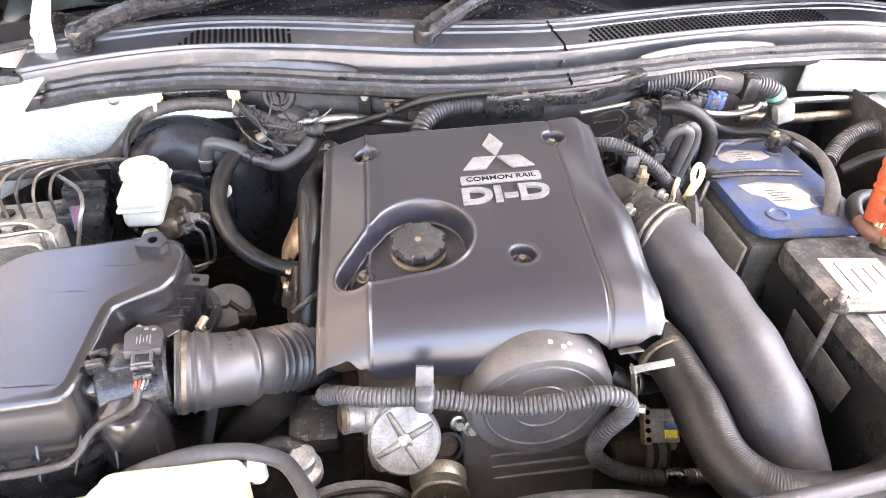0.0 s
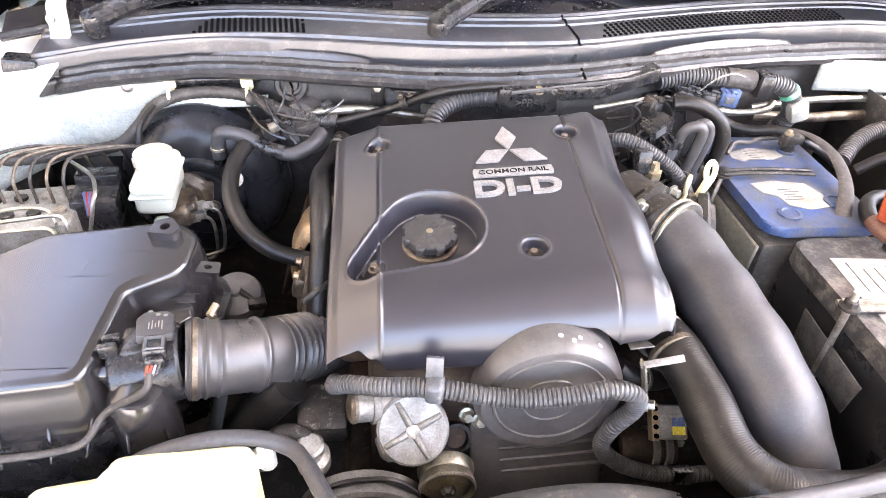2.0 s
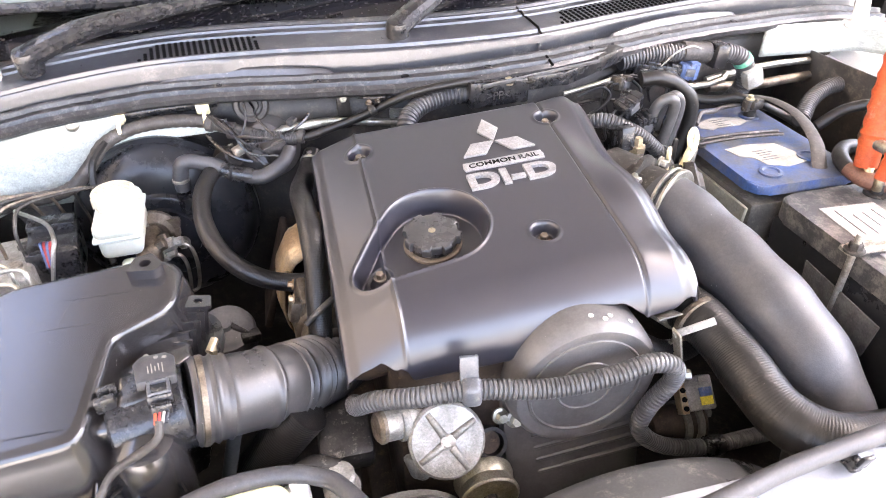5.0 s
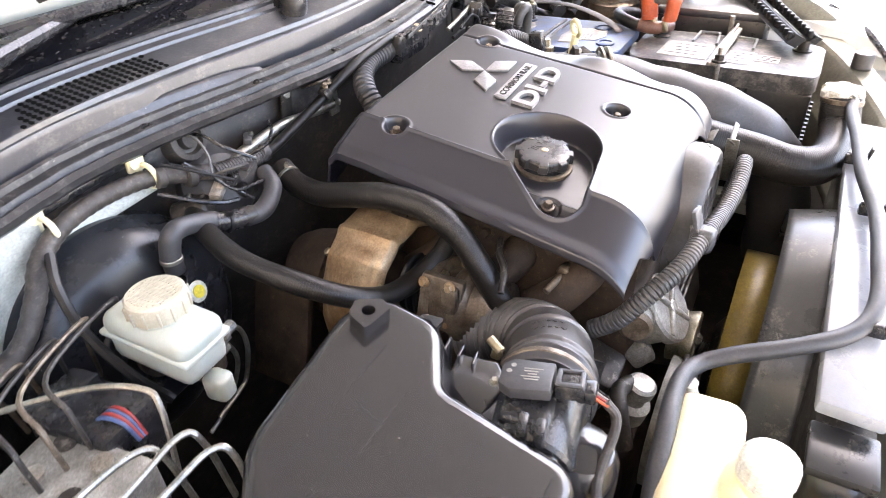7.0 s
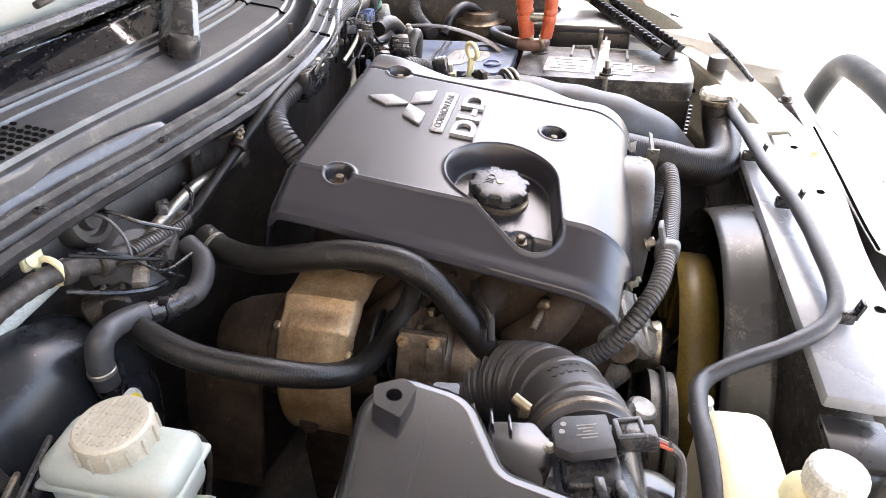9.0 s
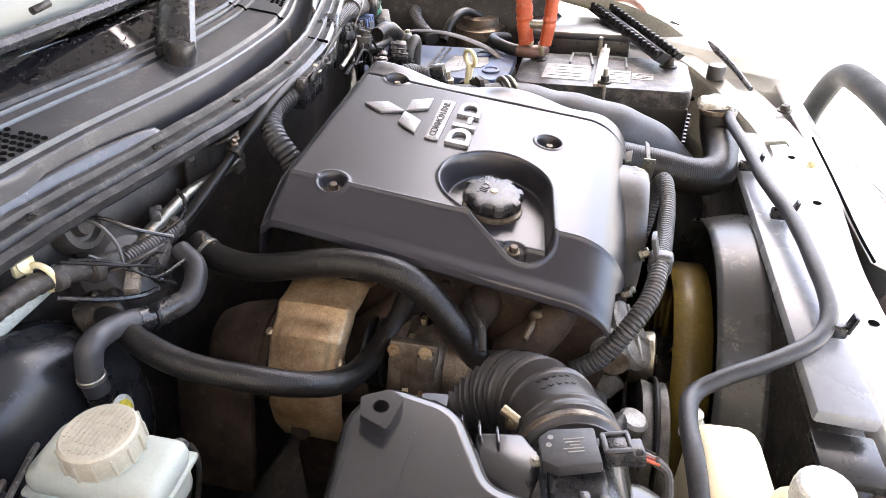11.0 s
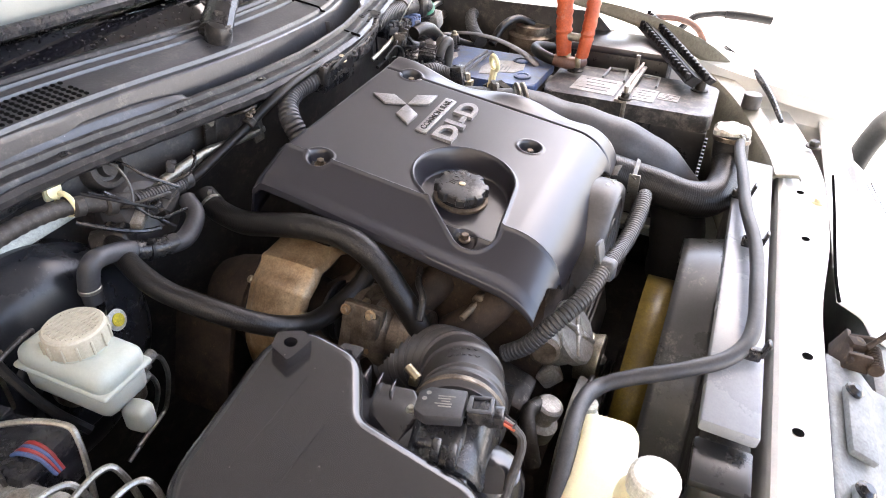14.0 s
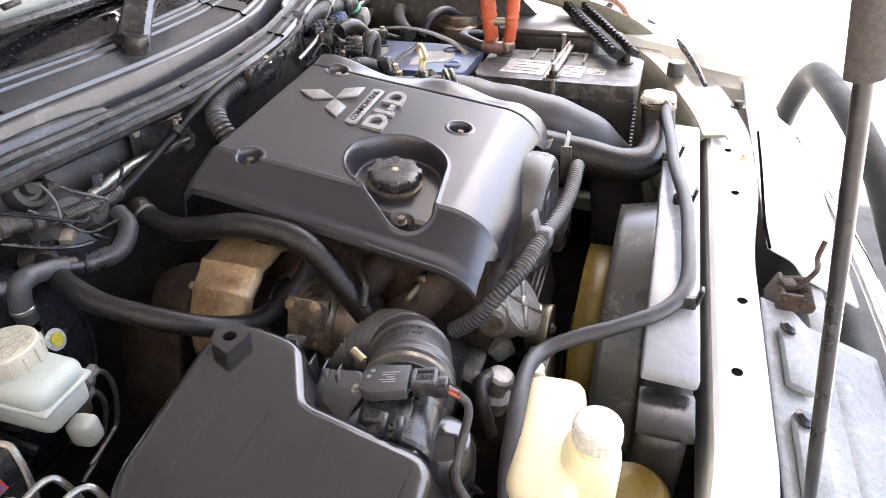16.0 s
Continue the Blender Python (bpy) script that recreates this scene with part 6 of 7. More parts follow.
part("mounting_flange", bm, "darksteel", thr, "grimy cast flange with four ears")
for a in range(4):
    e1, up = Vector((0.87, 0.5, 0)), Vector((0, 0, 1))
    q = Vector((0.268, 0.130, 0.985)) + (e1 * math.cos(radians(45 + 90 * a)) + up * math.sin(radians(45 + 90 * a))) * 0.046
    bolt("bolt", q, Vector((0.023, -0.04, 0.001)).normalized(), 0.0062, 0.012, "steel", thr, "zinc flange bolt")
bm = B()
lathe(bm, (0.337, 0.152, 0.957), (1, -0.40, 0.28), [(0.040, 0), (0.047, 0.002), (0.047, 0.011), (0.043, 0.0115), (0.043, 0.014), (0.050, 0.0145), (0.050, 0.026), (0.046, 0.029), (0.034, 0.030), (0.030, 0.036), (0.01, 0.037)], 8)
part("flange", bm, "darksteel", thr, "eight-sided grimy cast flange")
bm = B()
box(bm, (0.318, 0.155, 0.948), (0.10, 0.06, 0.05), (0, 12, 10), 0.010)
box(bm, (0.27, 0.20, 0.94), (0.07, 0.09, 0.07), (0, 0, 20), 0.012)
part("casting", bm, "darksteel", thr)
for p in ((0.300, 0.135, 1.0), (0.335, 0.155, 0.992), (0.29, 0.19, 1.0)):
    bm = B()
    lathe(bm, p, (0.2, -0.2, 1), [(0.009, -0.02), (0.009, 0.0), (0.006, 0.002), (0.006, 0.008)], 8)
    part("stud", bm, "alu", thr)
egr = thing("sensor_valve", "white-tipped sensor valve with black plug", "valve", (0.255, 0.19, 0.98))
bm = B()
lathe(bm, (0.284, 0.186, 0.985), (0, 0, 1), [(0.013, 0), (0.013, 0.020), (0.010, 0.022), (0.010, 0.034), (0.008, 0.036)], 18)
part("tip", bm, "alu", egr)
bm = B()
lathe(bm, (0.284, 0.186, 1.018), (0, 0, 1), [(0.0115, 0), (0.0115, 0.008), (0.007, 0.0095), (0.0055, 0.020)], 6)
part("hex_nut", bm, "brass", egr, "brass hexagon nut")
bm = B()
box(bm, (0.268, 0.195, 1.036), (0.020, 0.022, 0.034), (-10, 0, 0), 0.004)
part("plug", bm, "black", egr)
# dipstick
dip = thing("dipstick", "yellowed plastic dipstick ring handle", "dipstick", (0.34, 0.16, 0.96))
bm = B()
c = Vector((0.352, 0.163, 1.038))
sweep(bm, [c + Vector((0.011 * math.cos(a) - 0.004 * math.sin(a), 0.010 * math.cos(a), 0.013 * math.sin(a))) for a in [2 * math.pi * k / 24 for k in range(25)]], 0.0038, 8)
sweep(bm, [c + Vector((0.002, 0, -0.012)), c + Vector((-0.004, 0.004, -0.04)), c + Vector((-0.008, 0.006, -0.075))], lambda s: 0.0065 - 0.03 * s, 10)
part("handle", bm, "bottle", dip)
dip2 = thing("dipstick", "second yellowed dipstick lying lower", "dipstick", (0.33, 0.21, 0.94))
bm = B()
c = Vector((0.355, 0.215, 0.985))
sweep(bm, [c + Vector((0.006 * math.cos(a), 0.009 * math.cos(a), 0.013 * math.sin(a))) for a in [2 * math.pi * k / 20 for k in range(21)]], 0.0035, 8)
sweep(bm, [c + Vector((0, 0, -0.012)), c + Vector((-0.003, 0.0, -0.06))], 0.0045, 8)
part("handle", bm, "bottle", dip2)
# connectors and conduits behind the throttle
cl = thing("connector_cluster", "cluster of black and blue wiring connectors", "connectors", (0.38, 0.34, 0.98))
for k, (p, sz, rt, m) in enumerate([((0.335, 0.312, 1.030), (0.040, 0.026, 0.024), (10, -20, 30), "black"), ((0.308, 0.270, 1.050), (0.036, 0.026, 0.026), (10, -25, 20), "black"), ((0.405, 0.395, 1.050), (0.045, 0.028, 0.028), (0, 10, -20), "black"), ((0.440, 0.385, 1.048), (0.034, 0.024, 0.024), (0, 10, -15), "black"), ((0.470, 0.378, 1.050), (0.030, 0.024, 0.024), (0, 5, -10), "cyan"), ((0.300, 0.300, 0.99), (0.04, 0.04, 0.03), (0, 0, 20), "black"), ((0.335, 0.272, 1.015), (0.034, 0.032, 0.036), (10, 0, 10), "black"), ((0.325, 0.33, 1.06), (0.030, 0.020, 0.020), (0, 15, 25), "darksteel"), ((0.375, 0.345, 1.055), (0.026, 0.02, 0.022), (10, 20, 0), "black"), ((0.350, 0.24, 0.975), (0.026, 0.022, 0.03), (0, 20, 30), "black"), ((0.39, 0.30, 0.96), (0.04, 0.05, 0.04), (0, 0, 0), "darksteel")]):
    bm = B()
    box(bm, p, sz, rt, 0.003)
    box(bm, Vector(p) + Vector((0.008, -0.004, sz[2] * 0.45)), (sz[0] * 0.5, sz[1] * 0.6, sz[2] * 0.35), rt, 0.0015)
    con = part("connector", bm, m, cl)
    turn = Euler([radians(a) for a in rt]).to_matrix()
    for j in range(3):
        bm = B()
        box(bm, Vector(p) + turn @ Vector((sz[0] * (0.28 * j - 0.30), 0, 0)), (sz[0] * 0.07, sz[1] * 1.09, sz[2] * 1.09), rt, 0.0008)
        part("rib", bm, m, con)
    bm = B()
    box(bm, Vector(p) + turn @ Vector((0, -sz[1] * 0.5, 0)), (sz[0] * 0.5, 0.004, sz[2] * 0.5), rt, 0.001)
    part("locking_tab", bm, "shroud", con)
    for j in range(2):
        s = Vector(p) + turn @ Vector((-sz[0] * 0.48, sz[1] * (0.25 - 0.5 * j), 0))
        bm = B()
        wire(bm, [s, s + turn @ Vector((-0.014, 0, -0.004)), s + Vector((-0.012, 0.006, -0.03)), s + Vector((-0.002, 0.012, -0.055))], 0.0019)
        part("lead", bm, "deep" if j else "conduit", con)
for pts, r, m in (([(0.350, 0.315, 1.068), (0.375, 0.310, 1.070), (0.405, 0.305, 1.060), (0.432, 0.30, 1.032), (0.434, 0.298, 0.985), (0.415, 0.295, 0.925)], 0.0115, "rubber"), ([(0.345, 0.27, 1.0), (0.350, 0.262, 1.045), (0.366, 0.258, 1.058), (0.378, 0.258, 1.045), (0.372, 0.26, 1.0), (0.36, 0.26, 0.95)], 0.008, "conduit"), ([(0.368, 0.285, 1.0), (0.374, 0.278, 1.045), (0.388, 0.274, 1.054), (0.398, 0.274, 1.035), (0.392, 0.275, 0.99), (0.38, 0.275, 0.95)], 0.0075, "conduit"), ([(0.234, 0.335, 1.051), (0.274, 0.335, 1.058), (0.332, 0.34, 1.067)], 0.0036, "steel"), ([(0.25, 0.32, 1.05), (0.285, 0.318, 1.062), (0.300, 0.312, 1.050), (0.285, 0.305, 1.035), (0.262, 0.30, 1.028)], 0.0022, "deep"), ([(0.34, 0.33, 1.065), (0.355, 0.322, 1.05), (0.35, 0.312, 1.03), (0.335, 0.30, 1.022)], 0.0022, "deep"), ([(0.42, 0.38, 1.06), (0.44, 0.372, 1.085), (0.47, 0.378, 1.09), (0.50, 0.39, 1.078)], 0.0013, "label"), ([(0.34, 0.40, 1.04), (0.39, 0.415, 1.045), (0.42, 0.40, 1.045)], 0.005, "rubber"), ([(0.46, 0.38, 1.035), (0.485, 0.40, 1.05), (0.50, 0.40, 1.075), (0.515, 0.40, 1.08)], 0.004, "label")):
    bm = B()
    hose(bm, pts, r, 12)
    part("cable", bm, m, cl)
c1 = thing("corrugated_conduit", "black corrugated conduit curving down beside the cover", "conduit", (0.32, 0.27, 0.98))
bm = B()
ribbed(bm, [(0.238, 0.26, 1.035), (0.262, 0.243, 1.042), (0.301, 0.23, 1.026), (0.330, 0.226, 1.004), (0.352, 0.222, 0.980), (0.370, 0.22, 0.950)], 0.0105, 0.0045)
part("ribbed_sleeve", bm, "conduit", c1)
c2 = thing("corrugated_conduit", "thick corrugated conduit with green tape along the firewall", "conduit", (0.45, 0.40, 1.06))
bm = B()
ribbed(bm, [(0.355, 0.398, 1.070), (0.40, 0.40, 1.076), (0.45, 0.40, 1.075), (0.50, 0.40, 1.070), (0.55, 0.402, 1.066), (0.582, 0.402, 1.055), (0.598, 0.402, 1.035), (0.605, 0.405, 1.005), (0.595, 0.415, 0.975)], 0.0155, 0.0058)
part("ribbed_sleeve", bm, "conduit", c2)
bm = B()
sweep(bm, spline([(0.465, 0.40, 1.0745), (0.49, 0.40, 1.0715), (0.515, 0.40, 1.069)], 4), 0.0175, 16)
part("tape_wrap", bm, "ptape", c2)
bm = B()
box(bm, (0.530, 0.395, 1.066), (0.026, 0.040, 0.042), (0, 4, 0), 0.008)
part("clip", bm, "black", c2)
bm = B()
sweep(bm, spline([(0.585, 0.402, 1.053), (0.589, 0.402, 1.049), (0.592, 0.402, 1.045)], 4), 0.0166, 16)
part("green_tape", bm, "green", c2, "green tape band")
bm = B()
box(bm, (0.606, 0.392, 1.022), (0.032, 0.030, 0.034), (0, -20, 0), 0.006)
part("white_tag", bm, "label", c2, "pale paper tag")
for k, pts in enumerate(([(0.56, 0.45, 1.0), (0.64, 0.45, 1.012), (0.70, 0.45, 1.017), (0.80, 0.45, 1.018)], [(0.56, 0.44, 0.99), (0.66, 0.44, 0.986), (0.73, 0.44, 0.99), (0.83, 0.44, 0.994)], [(0.49, 0.44, 1.0), (0.53, 0.44, 0.995), (0.58, 0.44, 1.0), (0.60, 0.45, 1.01)])):
    pp = thing("steel_pipe", "bare steel air conditioning pipe on the firewall", "pipe", pts[1], "air conditioning pipes")
    bm = B()
    hose(bm, pts, 0.0065 if k != 1 else 0.009, 12)
    part("tube", bm, "steel" if k != 1 else "dirtyalu", pp)
c3 = thing("corrugated_conduit", "black corrugated conduit by the inner wing panel", "conduit", (0.72, 0.38, 0.98))
bm = B()
ribbed(bm, [(0.65, 0.30, 0.975), (0.69, 0.335, 0.99), (0.74, 0.36, 1.0), (0.80, 0.37, 1.0)], 0.014, 0.0055)
part("ribbed_sleeve", bm, "conduit", c3)
ff = thing("fuel_filter", "dirty beige fuel filter head with black hoses", "fuel filter", (0.76, 0.25, 0.8))
bm = B()
lathe(bm, (0.77, 0.22, 0.86), (0, 0, 1), [(0.045, 0), (0.05, 0.02), (0.05, 0.09), (0.054, 0.095), (0.054, 0.115), (0.04, 0.12), (0.038, 0.135), (0.01, 0.137)], 32)
part("canister", bm, "dirtyalu", ff)
bm = B()
hose(bm, [(0.77, 0.22, 0.995), (0.745, 0.25, 1.01), (0.70, 0.27, 1.0), (0.665, 0.28, 0.97)], 0.009, 12)
part("fuel_hose", bm, "rubber", ff)

# ---- battery details ----
for x0, x1, y0, y1, text in ((0.490, 0.572, -0.026, 0.058, "worn white warning label"), (0.488, 0.553, -0.096, -0.050, "torn white paper label"), (0.510, 0.543, -0.136, -0.099, "small white type label")):
    bm = B()
    box(bm, ((x0 + x1) / 2, (y0 + y1) / 2, 0.9655), (x1 - x0, y1 - y0, 0.001), (0, 0, -3))
    lab = part("label", bm, "paper", bat1, text)
    for k in range(4):
        bm = B()
        box(bm, (x0 + (x1 - x0) * (0.2 + 0.2 * k), (y0 + y1) / 2 + 0.004 * (-1) ** k, 0.9663), (0.0011, (y1 - y0) * (0.7 - 0.15 * (k % 3)), 0.0006), (0, 0, -3))
        part("print_bar", bm, "shroud", lab)
for pts in (((0.572, 0.014), (0.632, 0.012), (0.634, -0.022), (0.566, -0.028)), ((0.576, -0.045), (0.622, -0.054), (0.618, -0.088), (0.562, -0.089))):
    bm = B()
    sweep(bm, [Vector((x, y, 0.9685)) for x, y in pts], 0.0026, 8)
    part("handle", bm, "grille", bat1, "grey moulded carrying handle")
for y in (-0.165, 0.075):
    bm = B()
    lathe(bm, (0.595, y, 0.963), (0, 0, 1), [(0.016, 0), (0.016, 0.004), (0.0095, 0.005), (0.009, 0.020), (0.006, 0.021)], 20)
    part("terminal", bm, "darksteel", bat1)
bm = B()
for k in range(24):
    box(bm, (0.4625, -0.199, 0.925 - 0.0072 * k), (0.006, 0.005, 0.0035))
part("corner_ribs", bm, "batblack", bat1)
hd = thing("hold_down_bar", "rusty steel battery hold-down bar with threaded rod", "bracket", (0.50, -0.05, 0.96))
bm = B()
box(bm, (0.545, -0.045, 0.975), (0.21, 0.018, 0.006), (0, 0, -2), 0.0015)
box(bm, (0.545, -0.045, 0.980), (0.21, 0.004, 0.010), (0, 0, -2), 0.001)
part("bar", bm, "alu", hd)
bm = B()
cyl(bm, (0.447, -0.050, 0.80), (0.444, -0.051, 1.004), 0.0042, seg=12)
part("rod", bm, "alu", hd)
bolt("wing_nut", (0.444, -0.051, 0.980), (0, 0, 1), 0.008, 0.012, "darksteel", hd)
bm = B()
cyl(bm, (0.640, -0.038, 0.85), (0.640, -0.038, 1.0), 0.0042, seg=12)
part("rod", bm, "alu", hd)
pl = thing("sheet_plate", "dusty dark sheet metal strip beside the battery", "bracket", (0.46, -0.04, 0.85))
bm = B()
prism(bm, [(0.007, 0.927), (0.003, 0.875), (-0.112, 0.868), (-0.118, 0.918)], Matrix(((0, 0, 1, 0.444), (1, 0, 0, 0), (0, 1, 0, 0), (0, 0, 0, 1))), 0.002, 0.0004)
part("plate", bm, "dirtyplate", pl)
# blue battery
for text, outline in (("torn dirty paper label", [(0.475, 0.330), (0.512, 0.345), (0.556, 0.338), (0.560, 0.318), (0.538, 0.306), (0.502, 0.308), (0.486, 0.300), (0.470, 0.312)]), ("dirty peeling paper label", [(0.462, 0.232), (0.500, 0.240), (0.548, 0.232), (0.560, 0.200), (0.556, 0.168), (0.520, 0.160), (0.494, 0.172), (0.488, 0.196), (0.470, 0.206)])):
    bm = B()
    prism(bm, outline, Matrix.Translation((0, 0, 0.9752)), 0.0009)
    lab = part("label", bm, "label", bat2, text)
    cx, cy = sum(p[0] for p in outline) / len(outline), sum(p[1] for p in outline) / len(outline)
    for k in range(5):
        bm = B()
        box(bm, (cx - 0.002 + 0.004 * (k % 2), cy - 0.014 + 0.007 * k, 0.9764), (0.030 - 0.006 * (k % 3), 0.0016, 0.0006), (0, 0, 4))
        part("print_bar", bm, "shroud", lab)
for x, y in ((0.575, 0.335), (0.568, 0.180), (0.482, 0.150), (0.482, 0.36)):
    bm = B()
    lathe(bm, (x, y, 0.973), (0, 0, 1), [(0.0165, 0), (0.0165, 0.005), (0.012, 0.006), (0.010, 0.004), (0.003, 0.004)], 24)
    part("vent_cap", bm, "blue", bat2)
bm = B()
lathe(bm, (0.575, 0.335, 0.975), (0, 0, 1), [(0.010, 0), (0.0095, 0.018), (0.012, 0.02), (0.012, 0.032), (0.006, 0.034)], 18)
part("terminal", bm, "darksteel", bat2)
st = thing("retaining_strap", "curved grey steel strap over the blue battery", "strap", (0.59, 0.28, 0.98))
bm = B()
sweep(bm, spline([(0.585, 0.425, 0.965), (0.600, 0.400, 0.985), (0.612, 0.340, 1.000), (0.610, 0.270, 1.002), (0.590, 0.200, 0.992), (0.562, 0.150, 0.978), (0.556, 0.125, 0.95)], 8), 0.011, 10, flat=0.22)
part("band", bm, "ptape", st)
hb = thing("hold_down_bar", "thin steel rod holding the blue battery", "bracket", (0.48, 0.25, 0.97))
bm = B()
for dy in (-0.006, 0.006):
    wire(bm, [(0.425, 0.252 + dy, 0.984), (0.50, 0.252 + dy, 0.986), (0.57, 0.25 + dy, 0.984)], 0.0028)
lathe(bm, (0.428, 0.254, 0.978), (0, 0, 1), [(0.013, 0), (0.013, 0.003), (0.008, 0.004), (0.008, 0.012), (0.004, 0.013)], 16)
part("rod", bm, "darksteel", hb)
bm = B()
cyl(bm, (0.428, 0.254, 0.98), (0.415, 0.245, 0.90), 0.0035, seg=10)
part("hook", bm, "alu", hb)
tray = thing("battery_tray", "pale painted battery tray, dirt-stained", "tray", (0.54, 0.1, 0.70))
bm = B()
box(bm, (0.545, 0.09, 0.735), (0.20, 0.62, 0.012), bevel=0.003)
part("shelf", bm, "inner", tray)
bm = B()
box(bm, (0.421, 0.25, 0.845), (0.006, 0.27, 0.20), (0, 4, 0), 0.002)
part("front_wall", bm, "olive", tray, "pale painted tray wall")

cab = thing("battery_cable", "dirty black battery cables lying over the blue battery", "cable", (0.55, 0.3, 0.98))
for pts, r, m in (([(0.575, 0.335, 1.000), (0.555, 0.350, 1.006), (0.525, 0.366, 0.998), (0.492, 0.382, 1.000), (0.462, 0.395, 1.02)], 0.0078, "rubber"), ([(0.575, 0.335, 0.994), (0.600, 0.345, 0.990), (0.635, 0.335, 0.975), (0.66, 0.31, 0.96)], 0.0066, "rubber"), ([(0.452, 0.300, 0.99), (0.470, 0.318, 1.000), (0.500, 0.330, 0.994), (0.530, 0.350, 0.990), (0.560, 0.345, 0.995)], 0.0038, "ptape")):
    bm = B()
    hose(bm, pts, r, 12)
    part("cable", bm, m, cab)
bm = B()
box(bm, (0.577, 0.334, 0.998), (0.034, 0.024, 0.016), (0, 6, 25), 0.004)
box(bm, (0.560, 0.327, 1.000), (0.016, 0.012, 0.020), (0, 6, 25), 0.003)
part("terminal_clamp", bm, "darksteel", cab, "grimy terminal clamp")
bolt("bolt", (0.562, 0.326, 1.010), (0, 0, 1), 0.0048, 0.008, "brass", cab)
# jumper clamps on the black battery
def clamp(p, label):
    c = thing("jumper_clamp", label, "clamp", p, "jumper clamps")
    p = Vector(p)
    for sgn in (-1, 1):
        bm = B()
        a = [p + Vector((0.0, sgn * 0.018, 0.004)), p + Vector((0.0, sgn * 0.023, 0.045)), p + Vector((-0.002, sgn * 0.027, 0.10)), p + Vector((-0.004, sgn * 0.029, 0.16))]
        sweep(bm, spline(a, 8), lambda s: 0.0150 + 0.0012 * math.sin(s * 20) + (0.0014 * math.sin(s * 560) if s > 0.035 else 0.0), 14, flat=0.72)
        part("grip", bm, "orange", c, "orange insulated grip")
        bm = B()
        sweep(bm, [p + Vector((0, sgn * 0.010, 0.008)), p + Vector((0, sgn * 0.012, -0.018))], 0.006, 8)
        part("jaw", bm, "brass", c)
    bm = B()
    cyl(bm, p + Vector((0, -0.02, 0.04)), p + Vector((0, 0.02, 0.04)), 0.008, seg=14)
    part("spring", bm, "steel", c)
    return c
clamp((0.588, 0.082, 0.992), "orange jumper cable clamp on the battery terminal")
tl = thing("terminal_cable", "grey battery cable with copper-coloured terminal", "cable", (0.57, 0.1, 0.98))
bm = B()
hose(bm, [(0.69, 0.150, 0.975), (0.655, 0.165, 0.985), (0.620, 0.168, 0.991), (0.594, 0.152, 0.990), (0.582, 0.128, 0.986), (0.581, 0.112, 0.984)], 0.0108, 14)
part("sleeve", bm, "rubber", tl)
bm = B()
hose(bm, [(0.581, 0.118, 0.985), (0.583, 0.098, 0.982), (0.592, 0.082, 0.980), (0.606, 0.074, 0.978), (0.622, 0.068, 0.977)], 0.0118, 14)
part("lug", bm, "copper", tl, "copper-coloured terminal boot")
# fuse box and the serrated trim along the wing
fb = thing("fuse_box", "blue-grey fuse box lid beside the battery", "fuse box", (0.73, 0.0, 0.85))
bm = B()
box(bm, (0.735, 0.005, 0.935), (0.12, 0.20, 0.10), bevel=0.006)
part("case", bm, "batblack", fb)
bm = B()
box(bm, (0.735, 0.005, 0.990), (0.125, 0.205, 0.016), bevel=0.005)
part("lid", bm, "cowl", fb)
tr = thing("serrated_trim", "black serrated plastic wing trim", "trim", (0.70, -0.1, 0.99))
T0, T1 = Vector((0.575, -0.152, 0.985)), Vector((0.86, 0.010, 1.020))
TD = (T1 - T0).normalized()
TS = Vector((TD.y, -TD.x, 0))
for side_, w in ((0.0, 0.017), (0.034, 0.011)):
    bm = B()
    sweep(bm, [T0 + TS * side_, T1 + TS * side_], w, 4, flat=0.7)
    part("bar", bm, "deep", tr)
for side_, n in ((-0.010, 22), (0.026, 22)):
    for k in range(n):
        bm = B()
        p = T0.lerp(T1, (k + 0.5) / n) + TS * side_ + Vector((0, 0, 0.010))
        cyl(bm, p - Vector((0, 0, 0.008)), p + Vector((0, 0, 0.004)), 0.0052, 0.0046, 10, 0.001)
        part("tooth", bm, "deep", tr)
# wing rail that curves from the crossmember up beside the battery, with its buffer
RAIL = [(0.42, -0.322, 0.902), (0.50, -0.305, 0.908), (0.60, -0.268, 0.920), (0.70, -0.225, 0.932), (0.82, -0.150, 0.946), (0.92, -0.07, 0.955), (1.0, 0.02, 0.960)]
def rail_f(u, v):
    pts = spline(RAIL, 10)
    k = u * (len(pts) - 1)
    i = min(int(k), len(pts) - 2)
    p, d = pts[i].lerp(pts[i + 1], k - i), (pts[i + 1] - pts[i]).normalized()
    side = Vector((-d.y, d.x, 0))
    prof = [(0.050, -0.16), (0.044, -0.085), (0.036, -0.072), (0.008, -0.006), (0.002, 0.0), (-0.034, 0.002), (-0.040, -0.004)]
    k = v * (len(prof) - 1)
    j = min(int(k), len(prof) - 2)
    a, b, f = prof[j], prof[j + 1], k - j
    return p + side * (a[0] + (b[0] - a[0]) * f) + Vector((0, 0, a[1] + (b[1] - a[1]) * f))
bm = B()
sheet(bm, rail_f, 50, 24)
# olive-grey colour holds the shade on the white rail
part("wing_rail", bm, "olive", car, "inner wing rail, its shade put into an olive-grey colour", solid=0.003)
for u in (0.18, 0.42, 0.66):
    bm = B()
    q = Vector(rail_f(u, 0.42))
    lathe(bm, q, (-0.4, 0.5, 0.75), [(0.005, 0), (0.0055, 0.001), (0.003, 0.0015)], 12)
    part("hole", bm, "hole", car)
bm = B()
lathe(bm, (0.655, -0.262, 0.928), (0, 0, 1), [(0.017, 0), (0.017, 0.022), (0.0155, 0.026), (0.006, 0.027)], 22)
